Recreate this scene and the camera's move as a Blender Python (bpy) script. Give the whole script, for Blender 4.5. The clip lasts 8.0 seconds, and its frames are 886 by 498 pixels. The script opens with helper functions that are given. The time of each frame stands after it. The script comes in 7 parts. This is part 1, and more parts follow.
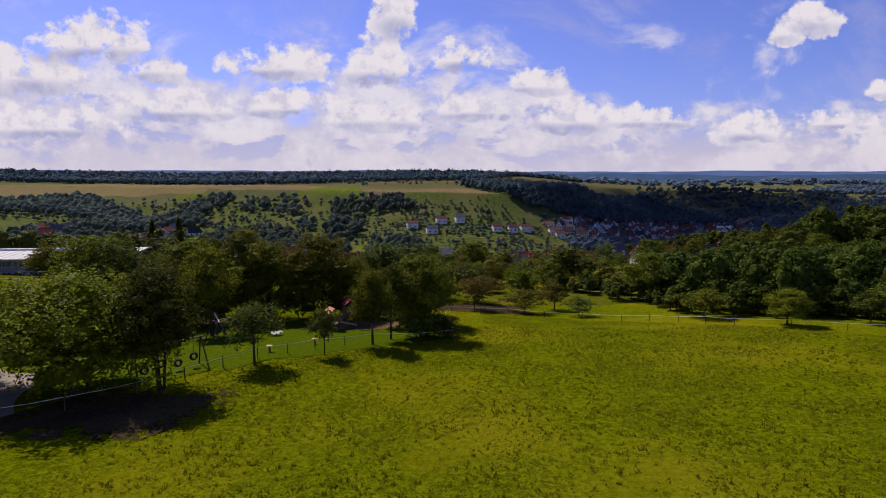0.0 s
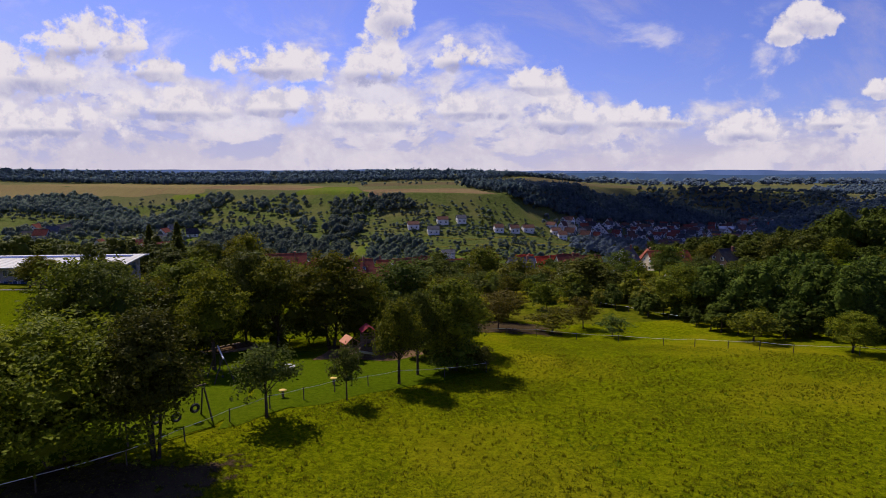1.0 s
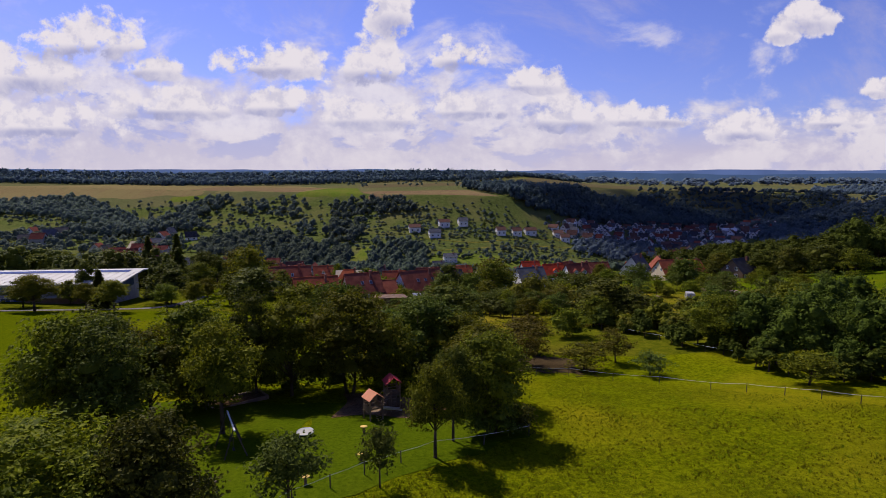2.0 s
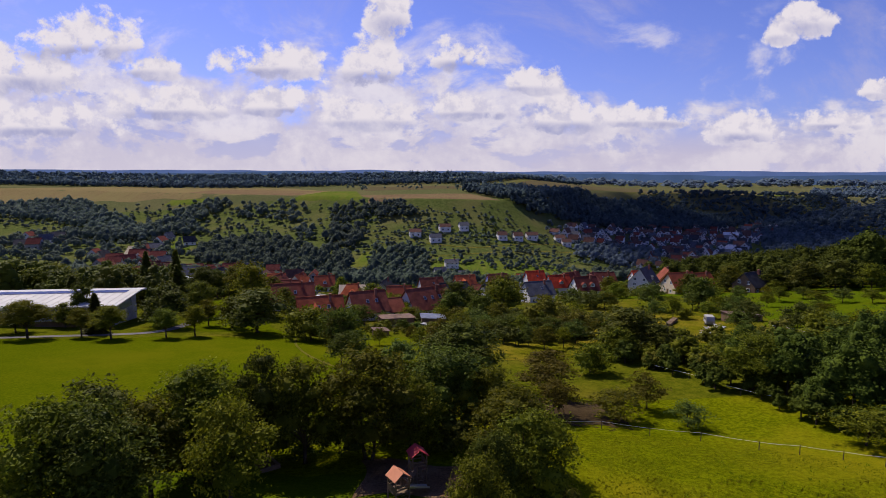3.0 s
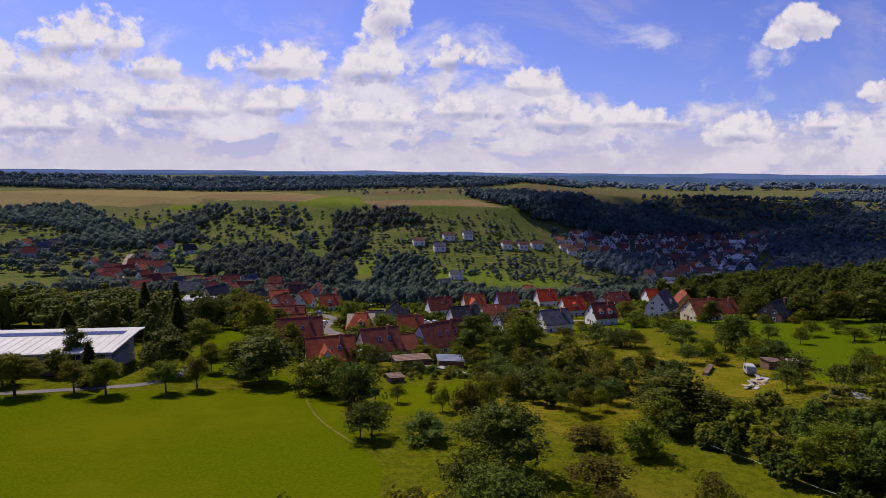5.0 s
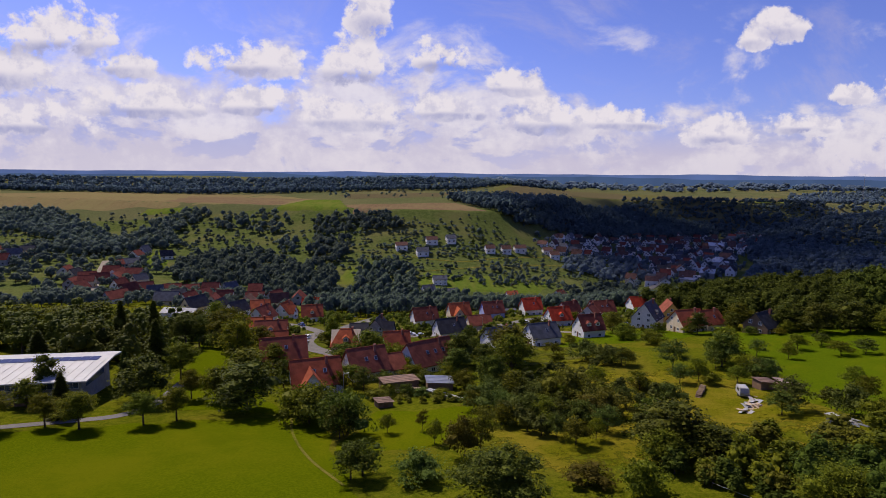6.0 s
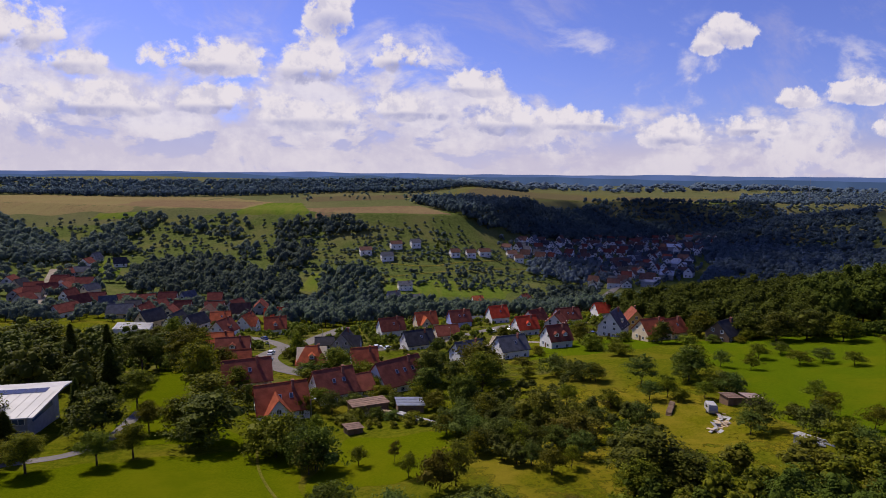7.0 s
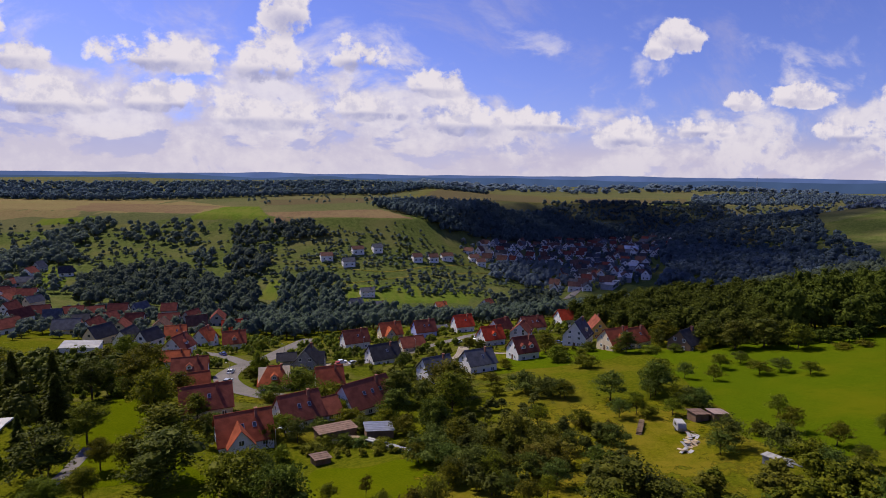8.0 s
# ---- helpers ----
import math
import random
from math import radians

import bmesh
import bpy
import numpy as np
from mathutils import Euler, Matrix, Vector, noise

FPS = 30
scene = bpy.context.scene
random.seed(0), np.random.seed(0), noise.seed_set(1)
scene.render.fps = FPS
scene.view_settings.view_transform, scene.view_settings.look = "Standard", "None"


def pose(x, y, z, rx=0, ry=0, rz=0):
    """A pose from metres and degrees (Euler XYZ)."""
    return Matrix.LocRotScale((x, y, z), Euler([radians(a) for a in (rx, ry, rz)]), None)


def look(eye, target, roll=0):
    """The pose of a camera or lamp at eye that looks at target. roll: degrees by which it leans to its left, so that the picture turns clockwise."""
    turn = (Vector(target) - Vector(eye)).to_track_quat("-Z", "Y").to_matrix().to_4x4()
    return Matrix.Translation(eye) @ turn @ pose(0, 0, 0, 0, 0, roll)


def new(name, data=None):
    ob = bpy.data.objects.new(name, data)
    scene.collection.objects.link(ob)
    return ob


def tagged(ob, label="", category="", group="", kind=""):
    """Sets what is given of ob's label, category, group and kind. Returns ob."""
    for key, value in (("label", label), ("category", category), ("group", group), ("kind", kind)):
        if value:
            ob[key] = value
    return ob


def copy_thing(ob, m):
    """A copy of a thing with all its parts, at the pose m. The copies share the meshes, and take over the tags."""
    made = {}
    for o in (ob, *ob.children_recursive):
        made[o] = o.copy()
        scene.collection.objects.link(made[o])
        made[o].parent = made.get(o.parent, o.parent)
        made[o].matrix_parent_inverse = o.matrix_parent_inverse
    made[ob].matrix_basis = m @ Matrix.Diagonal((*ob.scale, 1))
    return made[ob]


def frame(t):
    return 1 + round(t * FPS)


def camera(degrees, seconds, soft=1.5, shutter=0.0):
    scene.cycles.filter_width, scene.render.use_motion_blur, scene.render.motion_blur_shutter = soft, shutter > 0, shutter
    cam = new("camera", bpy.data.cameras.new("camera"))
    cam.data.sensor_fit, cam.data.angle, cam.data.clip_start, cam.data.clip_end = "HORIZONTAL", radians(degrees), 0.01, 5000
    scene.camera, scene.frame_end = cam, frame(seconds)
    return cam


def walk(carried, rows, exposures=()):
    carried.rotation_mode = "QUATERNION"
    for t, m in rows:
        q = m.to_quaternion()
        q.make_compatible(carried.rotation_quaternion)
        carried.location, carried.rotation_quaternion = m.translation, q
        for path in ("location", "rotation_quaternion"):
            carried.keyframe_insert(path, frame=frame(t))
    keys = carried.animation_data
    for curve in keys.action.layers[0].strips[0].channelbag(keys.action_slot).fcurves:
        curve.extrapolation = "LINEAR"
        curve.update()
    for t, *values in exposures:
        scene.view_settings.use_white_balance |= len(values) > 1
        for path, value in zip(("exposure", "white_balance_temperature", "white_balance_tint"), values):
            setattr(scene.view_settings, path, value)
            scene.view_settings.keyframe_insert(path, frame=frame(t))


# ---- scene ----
cam = camera(76.34, 8.0, soft=0.6)


def eye(x, y, z, tilt, yaw, roll):
    """A camera pose: place, tilt from straight down, turn to the left and lean."""
    return pose(x, y, z, tilt, 0, yaw) @ pose(0, 0, 0, 0, 0, roll)


PATH = [
    (0.0, eye(0.00, 0.00, 16.00, 82.35, -0.00, 0.11)),
    (0.5, eye(-1.60, 3.58, 16.43, 82.29, -0.10, 0.11)),
    (1.0, eye(-3.19, 7.00, 17.25, 82.26, -0.17, 0.11)),
    (1.5, eye(-4.78, 10.24, 18.63, 82.23, -0.23, 0.11)),
    (2.0, eye(-6.37, 13.38, 20.46, 82.19, -0.31, 0.10)),
    (2.5, eye(-7.85, 16.34, 22.53, 82.19, -0.41, 0.13)),
    (3.0, eye(-9.18, 19.11, 24.62, 82.23, -0.50, 0.20)),
    (3.5, eye(-10.42, 21.78, 26.59, 82.23, -0.60, 0.27)),
    (4.0, eye(-11.65, 24.48, 28.60, 82.25, -0.65, 0.32)),
    (4.5, eye(-12.83, 27.15, 30.65, 82.28, -0.61, 0.38)),
    (5.0, eye(-13.86, 29.57, 32.63, 82.23, -0.56, 0.45)),
    (5.5, eye(-14.79, 31.69, 34.63, 82.27, -1.17, 0.49)),
    (6.0, eye(-15.59, 33.50, 36.67, 82.28, -2.47, 0.51)),
    (6.5, eye(-16.26, 35.13, 38.76, 82.26, -4.19, 0.53)),
    (7.0, eye(-16.95, 36.81, 40.87, 82.30, -6.23, 0.55)),
    (7.5, eye(-17.70, 38.61, 42.96, 82.31, -8.28, 0.57)),
    (8.0, eye(-18.47, 40.49, 45.07, 82.37, -10.28, 0.62)),
]
walk(cam, PATH, [(0.0, 0.0, 6500, 16), (8.0, 0.0, 6500, 16)])
# ---- light ----
SUN_AZ, SUN_EL = radians(-39), radians(50)  # ahead and to the left, high
to_sun = Vector((math.sin(SUN_AZ) * math.cos(SUN_EL), math.cos(SUN_AZ) * math.cos(SUN_EL), math.sin(SUN_EL)))
sun_data = bpy.data.lights.new("sun", "SUN")
sun_data.energy, sun_data.angle, sun_data.color = 4.8, radians(0.53), (1.0, 0.93, 0.78)
sun = new("sun", sun_data)
sun.matrix_world = look(to_sun * 100, (0, 0, 0))


class Nodes:
    """Short hand for building a node tree."""

    def __init__(self, tree):
        self.tree = tree
        tree.nodes.clear()

    def add(self, kind, inputs=None, operation="", use_clamp=False, interpolation_type="", data_type="", blend_type=""):
        n = self.tree.nodes.new(kind)
        if data_type:
            n.data_type = data_type
        if operation:
            n.operation = operation
        if use_clamp:
            n.use_clamp = True
        if interpolation_type:
            n.interpolation_type = interpolation_type
        if blend_type:
            n.blend_type = blend_type
        for k, v in (inputs or {}).items():
            self.link(v, n.inputs[k])
        return n

    def link(self, v, socket):
        if isinstance(v, bpy.types.NodeSocket):
            self.tree.links.new(v, socket)
        elif isinstance(v, bpy.types.Node):
            self.tree.links.new(v.outputs[0], socket)
        else:
            socket.default_value = v

    def math(self, op, a, b=0.0, c=0.0, clamp=False):
        return self.add("ShaderNodeMath", {0: a, 1: b, 2: c}, operation=op, use_clamp=clamp).outputs[0]

    def step(self, v, lo, hi, a=0.0, b=1.0):
        n = self.add("ShaderNodeMapRange", {"Value": v, "From Min": lo, "From Max": hi, "To Min": a, "To Max": b},
                     interpolation_type="SMOOTHSTEP")
        return n.outputs[0]

    def mix(self, f, a, b):
        n = self.add("ShaderNodeMix", {0: f, 6: a, 7: b}, data_type="RGBA")
        return n.outputs[2]

    def noise(self, vec, scale, detail=4.0, rough=0.55, distort=0.0):
        return self.add("ShaderNodeTexNoise", {"Vector": vec, "Scale": scale, "Detail": detail, "Roughness": rough,
                                               "Distortion": distort}).outputs[0]


# Clouds of the day: place across and up in the view's forward plane, half width, half height
CLOUDS = [
    (-0.60, 0.212, 0.105, 0.050), (-0.74, 0.160, 0.125, 0.055), (-0.49, 0.172, 0.050, 0.036),
    (-0.28, 0.177, 0.085, 0.036), (-0.12, 0.172, 0.066, 0.050), (-0.085, 0.265, 0.036, 0.070),
    (0.032, 0.190, 0.046, 0.036), (0.160, 0.148, 0.058, 0.028), (0.215, 0.088, 0.090, 0.042),
    (0.36, 0.090, 0.080, 0.026), (0.53, 0.070, 0.056, 0.036), (0.68, 0.086, 0.062, 0.024), (0.77, 0.140, 0.034, 0.022),
]
CLOUDS += [
    (0.635, 0.258, 0.044, 0.042), (0.585, 0.235, 0.026, 0.030), (0.90, 0.155, 0.060, 0.030),
    (1.02, 0.085, 0.075, 0.030), (-0.95, 0.20, 0.120, 0.060), (-0.46, 0.105, 0.110, 0.034), (-0.28, 0.110, 0.075, 0.030),
    (-0.12, 0.090, 0.085, 0.036), (0.06, 0.105, 0.075, 0.030), (-0.70, 0.075, 0.120, 0.036), (1.2, 0.17, 0.09, 0.04),
]


def make_sky():
    world = bpy.data.worlds.new("sky")
    scene.world = world
    world.use_nodes = True
    g = Nodes(world.node_tree)
    sky = g.add("ShaderNodeTexSky")
    sky.sky_type, sky.sun_disc, sky.sun_elevation, sky.sun_rotation = "NISHITA", False, SUN_EL, SUN_AZ
    sky.altitude, sky.air_density, sky.dust_density, sky.ozone_density = 300.0, 1.0, 0.6, 2.5
    way = g.add("ShaderNodeTexCoord").outputs["Generated"]
    s = g.add("ShaderNodeSeparateXYZ", {0: way})
    ahead = g.math("MAXIMUM", g.math("ABSOLUTE", s.outputs[1]), 0.08)
    u, v = g.math("DIVIDE", s.outputs[0], ahead), g.math("DIVIDE", s.outputs[2], ahead)
    flat = g.add("ShaderNodeCombineXYZ", {0: u, 1: v, 2: 0.0}).outputs[0]
    wide = g.add("ShaderNodeCombineXYZ", {0: u, 1: g.math("MULTIPLY", v, 1.6), 2: 0.3}).outputs[0]
    puff = g.noise(flat, 11.0, 9.0, 0.60, 0.25)
    fine = g.noise(flat, 34.0, 7.0, 0.6)
    deck_n = g.noise(wide, 6.2, 9.0, 0.58, 0.25)
    deck_up = g.noise(g.add("ShaderNodeVectorMath", {0: wide, 1: (-0.012, 0.034, 0.0)}, operation="ADD").outputs[0], 6.2, 9.0, 0.58, 0.25)
    field, belly = 0.0, 0.0
    for cx, cy, rx, ry in CLOUDS:
        dx = g.math("MULTIPLY_ADD", u, 1 / rx, -cx / rx)
        dy = g.math("MULTIPLY_ADD", v, 1 / ry, -cy / ry)
        under = g.math("MULTIPLY_ADD", g.math("LESS_THAN", dy, 0.0), 0.9, 1.0)
        below = g.math("MULTIPLY", dy, under)
        r2 = g.math("ADD", g.math("MULTIPLY", dx, dx), g.math("MULTIPLY", below, below))
        one = g.math("SUBTRACT", 1.0, g.math("MULTIPLY", r2, 0.42), clamp=True)
        field = g.math("MAXIMUM", one, field)
        belly = g.math("MAXIMUM", g.math("MULTIPLY", one, g.step(dy, 0.30, -0.60)), belly)
    bite = g.math("MULTIPLY", g.math("SUBTRACT", puff, 0.5), 2.9)
    bite = g.math("MULTIPLY_ADD", g.math("SUBTRACT", fine, 0.5), 1.5, bite)
    cloud = g.math("MULTIPLY", g.step(g.math("ADD", field, bite), 0.40, 0.80), g.step(field, 0.02, 0.22))
    # the low deck: broken cloud that closes up towards the horizon, more of it to the left
    left = g.step(u, 0.45, -0.75)
    cover = g.math("ADD", g.math("MULTIPLY", g.step(v, 0.27, 0.03), g.step(u, 0.05, 0.55, 0.24, 0.145)), g.math("MULTIPLY", left, 0.07))
    deck = g.step(g.math("ADD", deck_n, cover), 0.53, 0.70)
    deck = g.math("MULTIPLY", deck, g.step(v, 0.34, 0.15))
    shade = g.math("MULTIPLY", g.step(g.math("SUBTRACT", deck_up, deck_n), 0.02, 0.10), 0.95)
    wisp = g.math("MULTIPLY", g.step(g.noise(wide, 2.2, 7.0, 0.68, 1.6), 0.50, 0.78), g.step(v, 0.9, 0.3, 0.0, 0.34))
    haze = g.math("MULTIPLY", g.step(v, 0.12, 0.0), 0.9)
    blue = g.add("ShaderNodeMix", {0: 1.0, 6: sky.outputs[0], 7: (0.068, 0.0685, 0.124, 1)}, data_type="RGBA",
                 blend_type="MULTIPLY").outputs[2]
    out = g.mix(g.math("MAXIMUM", wisp, haze), blue, (0.50, 0.47, 0.61, 1))
    grey = g.step(g.math("MULTIPLY_ADD", fine, 0.5, deck_n), 0.62, 0.90)
    deck_lit = g.mix(grey, (0.56, 0.54, 0.65, 1), (0.77, 0.74, 0.76, 1))
    out = g.mix(g.math("MULTIPLY", deck, 0.9), out, g.mix(g.math("MULTIPLY", shade, 0.9), deck_lit, (0.36, 0.40, 0.68, 1)))
    under = g.math("MULTIPLY", g.step(belly, 0.10, 0.60), g.step(puff, 0.66, 0.42, 0.35, 1.0))
    under = g.math("MAXIMUM", under, g.math("MULTIPLY", g.step(fine, 0.56, 0.36), 0.42))
    lit = g.mix(under, (0.78, 0.75, 0.78, 1), (0.36, 0.38, 0.58, 1))
    out = g.mix(cloud, out, lit)
    # the milky air low over the horizon lies before the clouds too
    out = g.mix(g.step(v, 0.085, 0.0, 0.0, 0.5), out, (0.63, 0.60, 0.69, 1))
    back = g.add("ShaderNodeBackground", {0: out, 1: 1.0})
    g.add("ShaderNodeOutputWorld", {0: back})


make_sky()

# ---- materials ----
def material(name, build):
    m = bpy.data.materials.new(name)
    m.use_nodes = True
    g = Nodes(m.node_tree)
    out = g.add("ShaderNodeOutputMaterial")
    g.link(build(g), out.inputs[0])
    return m


def surface(g, colour, rough=0.8, height=None, depth=0.02, metal=0.0, spec=0.3):
    inputs = {"Base Color": colour, "Roughness": rough, "Metallic": metal, "Specular IOR Level": spec}
    if height is not None:
        inputs["Normal"] = g.add("ShaderNodeBump", {"Height": height, "Distance": depth, "Strength": 1.0}).outputs[0]
    return g.add("ShaderNodeBsdfPrincipled", inputs).outputs[0]


def place_of(g):
    return g.add("ShaderNodeNewGeometry").outputs["Position"]


def rgb(r, gr, b):
    return (r, gr, b, 1.0)


def ground_like(name, dark, light, dry, big=0.05, fine=3.0, depth=0.12, dryness=0.55, streak=None, ragged=0.0):
    """Grass and soil: two scales of colour, dry patches, fine relief."""

    def build(g):
        p = place_of(g)
        a, b, c = g.noise(p, big, 5.0, 0.6), g.noise(p, fine, 4.0, 0.7), g.noise(p, big * 5, 4.0, 0.6)
        colour = g.mix(g.step(b, 0.36, 0.64), dark, light)
        colour = g.mix(g.math("MULTIPLY", g.step(a, dryness - 0.12, dryness + 0.14), 0.75), colour, dry)
        colour = g.mix(g.math("MULTIPLY", g.step(c, 0.5, 0.72), 0.45), colour, dark)
        grit = g.noise(p, fine * 3.3, 3.0, 0.8)
        colour = g.mix(g.math("MULTIPLY", g.step(grit, 0.52, 0.70), 0.55), colour, dry)
        colour = g.mix(g.math("MULTIPLY", g.step(grit, 0.46, 0.30), 0.65), colour, tuple(v * 0.55 for v in dark[:3]) + (1,))
        if streak:
            turned = g.add("ShaderNodeMapping", {"Vector": p, "Rotation": (0, 0, radians(streak[0])), "Scale": (streak[1], 0.02, 0.02)})
            colour = g.mix(g.math("MULTIPLY", g.step(g.noise(turned, 1.0, 3.0), 0.42, 0.62), 0.5), colour, dry)
        face = surface(g, colour, 0.9, g.noise(p, fine * 1.6, 5.0, 0.75), depth, spec=0.0)
        if not ragged:
            return face
        # a patch that frays out towards its edge
        c = g.add("ShaderNodeSeparateXYZ", {0: g.add("ShaderNodeTexCoord").outputs["Generated"]})
        away = g.math("MAXIMUM", g.math("ABSOLUTE", g.math("SUBTRACT", c.outputs[0], 0.5)), g.math("ABSOLUTE", g.math("SUBTRACT", c.outputs[1], 0.5)))
        fray = g.math("MULTIPLY_ADD", g.math("SUBTRACT", g.noise(p, ragged, 5.0, 0.7), 0.5), 0.9, away)
        return g.add("ShaderNodeMixShader", {0: g.step(fray, 0.36, 0.26), 1: g.add("ShaderNodeBsdfTransparent").outputs[0], 2: face}).outputs[0]

    return material(name, build)


M = {}
M["meadow"] = ground_like("meadow_grass", rgb(0.062, 0.082, 0.001), rgb(0.146, 0.165, 0.002), rgb(0.222, 0.192, 0.006), 0.045, 2.2, 0.2)
M["lawn"] = ground_like("mown_lawn", rgb(0.042, 0.068, 0.002), rgb(0.070, 0.100, 0.003), rgb(0.095, 0.105, 0.005), 0.06, 3.0, 0.06, 0.62)
M["pitch"] = ground_like("sports_grass", rgb(0.056, 0.078, 0.001), rgb(0.088, 0.108, 0.002), rgb(0.108, 0.112, 0.003), 0.03, 2.6, 0.10, 0.56)
M["slope"] = ground_like("slope_grass", rgb(0.058, 0.072, 0.003), rgb(0.106, 0.114, 0.006), rgb(0.160, 0.124, 0.014), 0.03, 0.8, 0.3, 0.58)
M["hay"] = ground_like("hay_meadow", rgb(0.052, 0.084, 0.002), rgb(0.080, 0.114, 0.003), rgb(0.112, 0.116, 0.004), 0.03, 2.2, 0.15, 0.60)
# grass of the far slope and upland: haze mixed into the colour, greyer and bluer
M["far_slope_haze"] = ground_like("far_slope_grass", rgb(0.056, 0.076, 0.018), rgb(0.096, 0.116, 0.032), rgb(0.130, 0.120, 0.044), 0.02, 0.25, 0.3, 0.56)
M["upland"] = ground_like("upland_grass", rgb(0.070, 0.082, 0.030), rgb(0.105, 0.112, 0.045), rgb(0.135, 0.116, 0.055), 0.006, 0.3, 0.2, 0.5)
M["plough"] = ground_like("brown_tilled_field", rgb(0.125, 0.082, 0.048), rgb(0.175, 0.114, 0.066), rgb(0.180, 0.134, 0.066), 0.010, 0.3, 0.1, 0.54, (14, 0.14))
# tan stubble, brightened so that its colour holds the distant haze
M["stubble"] = ground_like("stubble_field", rgb(0.150, 0.112, 0.052), rgb(0.205, 0.150, 0.072), rgb(0.185, 0.156, 0.064), 0.008, 0.3, 0.1, 0.52, (8, 0.18))
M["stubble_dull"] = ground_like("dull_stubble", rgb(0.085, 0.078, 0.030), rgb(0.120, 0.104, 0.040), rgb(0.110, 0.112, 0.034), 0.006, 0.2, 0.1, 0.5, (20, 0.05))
# farther stubble, its colour dimmed and blued as haze
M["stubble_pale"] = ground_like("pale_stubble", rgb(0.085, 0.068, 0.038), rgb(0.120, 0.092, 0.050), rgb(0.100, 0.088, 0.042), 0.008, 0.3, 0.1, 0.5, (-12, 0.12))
M["crop"] = ground_like("green_crop", rgb(0.072, 0.108, 0.012), rgb(0.100, 0.140, 0.020), rgb(0.130, 0.132, 0.028), 0.01, 0.3, 0.1, 0.6, (12, 0.15))
M["soil"] = ground_like("bare_soil", rgb(0.080, 0.048, 0.024), rgb(0.150, 0.090, 0.048), rgb(0.180, 0.120, 0.065), 0.25, 4.0, 0.06, 0.5)
M["gravel"] = ground_like("pale_gravel", rgb(0.190, 0.160, 0.125), rgb(0.270, 0.230, 0.185), rgb(0.320, 0.275, 0.220), 0.2, 6.0, 0.03, 0.5)
M["asphalt"] = ground_like("worn_asphalt", rgb(0.125, 0.114, 0.104), rgb(0.170, 0.155, 0.142), rgb(0.200, 0.180, 0.165), 0.1, 5.0, 0.01, 0.5)
# trodden soil, its colour darkened further to stand in for tree shade
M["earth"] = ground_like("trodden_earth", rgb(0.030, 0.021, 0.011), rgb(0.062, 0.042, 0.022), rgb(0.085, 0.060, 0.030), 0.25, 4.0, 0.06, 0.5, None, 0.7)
M["garden"] = ground_like("garden_ground", rgb(0.040, 0.054, 0.003), rgb(0.085, 0.098, 0.006), rgb(0.125, 0.108, 0.030), 0.09, 0.7, 0.3, 0.52, None, 0.12)
M["rough"] = ground_like("rough_grass", rgb(0.080, 0.086, 0.003), rgb(0.142, 0.136, 0.006), rgb(0.210, 0.160, 0.016), 0.12, 2.0, 0.3, 0.5, None, 0.25)
M["dry_grass"] = ground_like("dry_rough_grass", rgb(0.080, 0.090, 0.008), rgb(0.150, 0.140, 0.022), rgb(0.210, 0.165, 0.042), 0.12, 2.0, 0.3, 0.5)


def leaf_like(name, dark, light, thin=0.32, clump=0.0):
    """Leaves: each leaf its own green, a little gloss, light through the blade; clump: sprays of leaves a metre, in
    relief, the hollows painted darker.
    """

    def build(g):
        isle = g.add("ShaderNodeNewGeometry").outputs["Random Per Island"]
        own = g.add("ShaderNodeObjectInfo").outputs["Random"]
        spray = g.noise(place_of(g), clump, 3.0, 0.7) if clump else None
        # clumped leaves: shade between the sprays is put into the colour
        colour = g.mix(g.math("MULTIPLY_ADD", isle, 0.28, g.step(spray, 0.36, 0.66, 0.0, 0.62)) if clump else isle, dark, light)
        hsv = g.add("ShaderNodeHueSaturation", {"Hue": g.math("MULTIPLY_ADD", own, 0.05, 0.475), "Saturation": 1.0,
                                                "Value": g.math("MULTIPLY_ADD", own, 0.5, 0.75), "Color": colour}).outputs[0]
        inputs = {"Base Color": hsv, "Roughness": 0.6, "Specular IOR Level": 0.03 if clump else 0.06}
        if clump:
            inputs["Normal"] = g.add("ShaderNodeBump", {"Height": spray, "Distance": 0.5 / clump, "Strength": 1.0}).outputs[0]
        face = g.add("ShaderNodeBsdfPrincipled", inputs).outputs[0]
        glow = g.add("ShaderNodeBsdfTranslucent", {"Color": hsv}).outputs[0]
        return g.add("ShaderNodeMixShader", {0: thin, 1: face, 2: glow}).outputs[0]

    return material(name, build)


M["leaf"] = leaf_like("broad_leaf", rgb(0.052, 0.066, 0.004), rgb(0.186, 0.190, 0.011), 0.40)
M["leaf_dark"] = leaf_like("dark_leaf", rgb(0.038, 0.052, 0.005), rgb(0.122, 0.134, 0.014), 0.30)
M["leaf_light"] = leaf_like("light_leaf", rgb(0.062, 0.076, 0.003), rgb(0.230, 0.222, 0.011), 0.42)
M["leaf_grey"] = leaf_like("grey_leaf", rgb(0.055, 0.074, 0.010), rgb(0.125, 0.148, 0.024), 0.42)
M["leaf_brown"] = leaf_like("browning_leaf", rgb(0.066, 0.064, 0.006), rgb(0.160, 0.140, 0.014), 0.38)
# distant leaves: aerial haze is put into the base colour, lighter and bluer
M["leaf_far_haze"] = leaf_like("far_leaf", rgb(0.066, 0.098, 0.104), rgb(0.162, 0.198, 0.112), 0.44, 0.3)
# darker valley foliage, also with some haze blue painted into its green
M["leaf_valley_haze"] = leaf_like("valley_leaf", rgb(0.040, 0.058, 0.056), rgb(0.116, 0.142, 0.078), 0.38, 0.35)
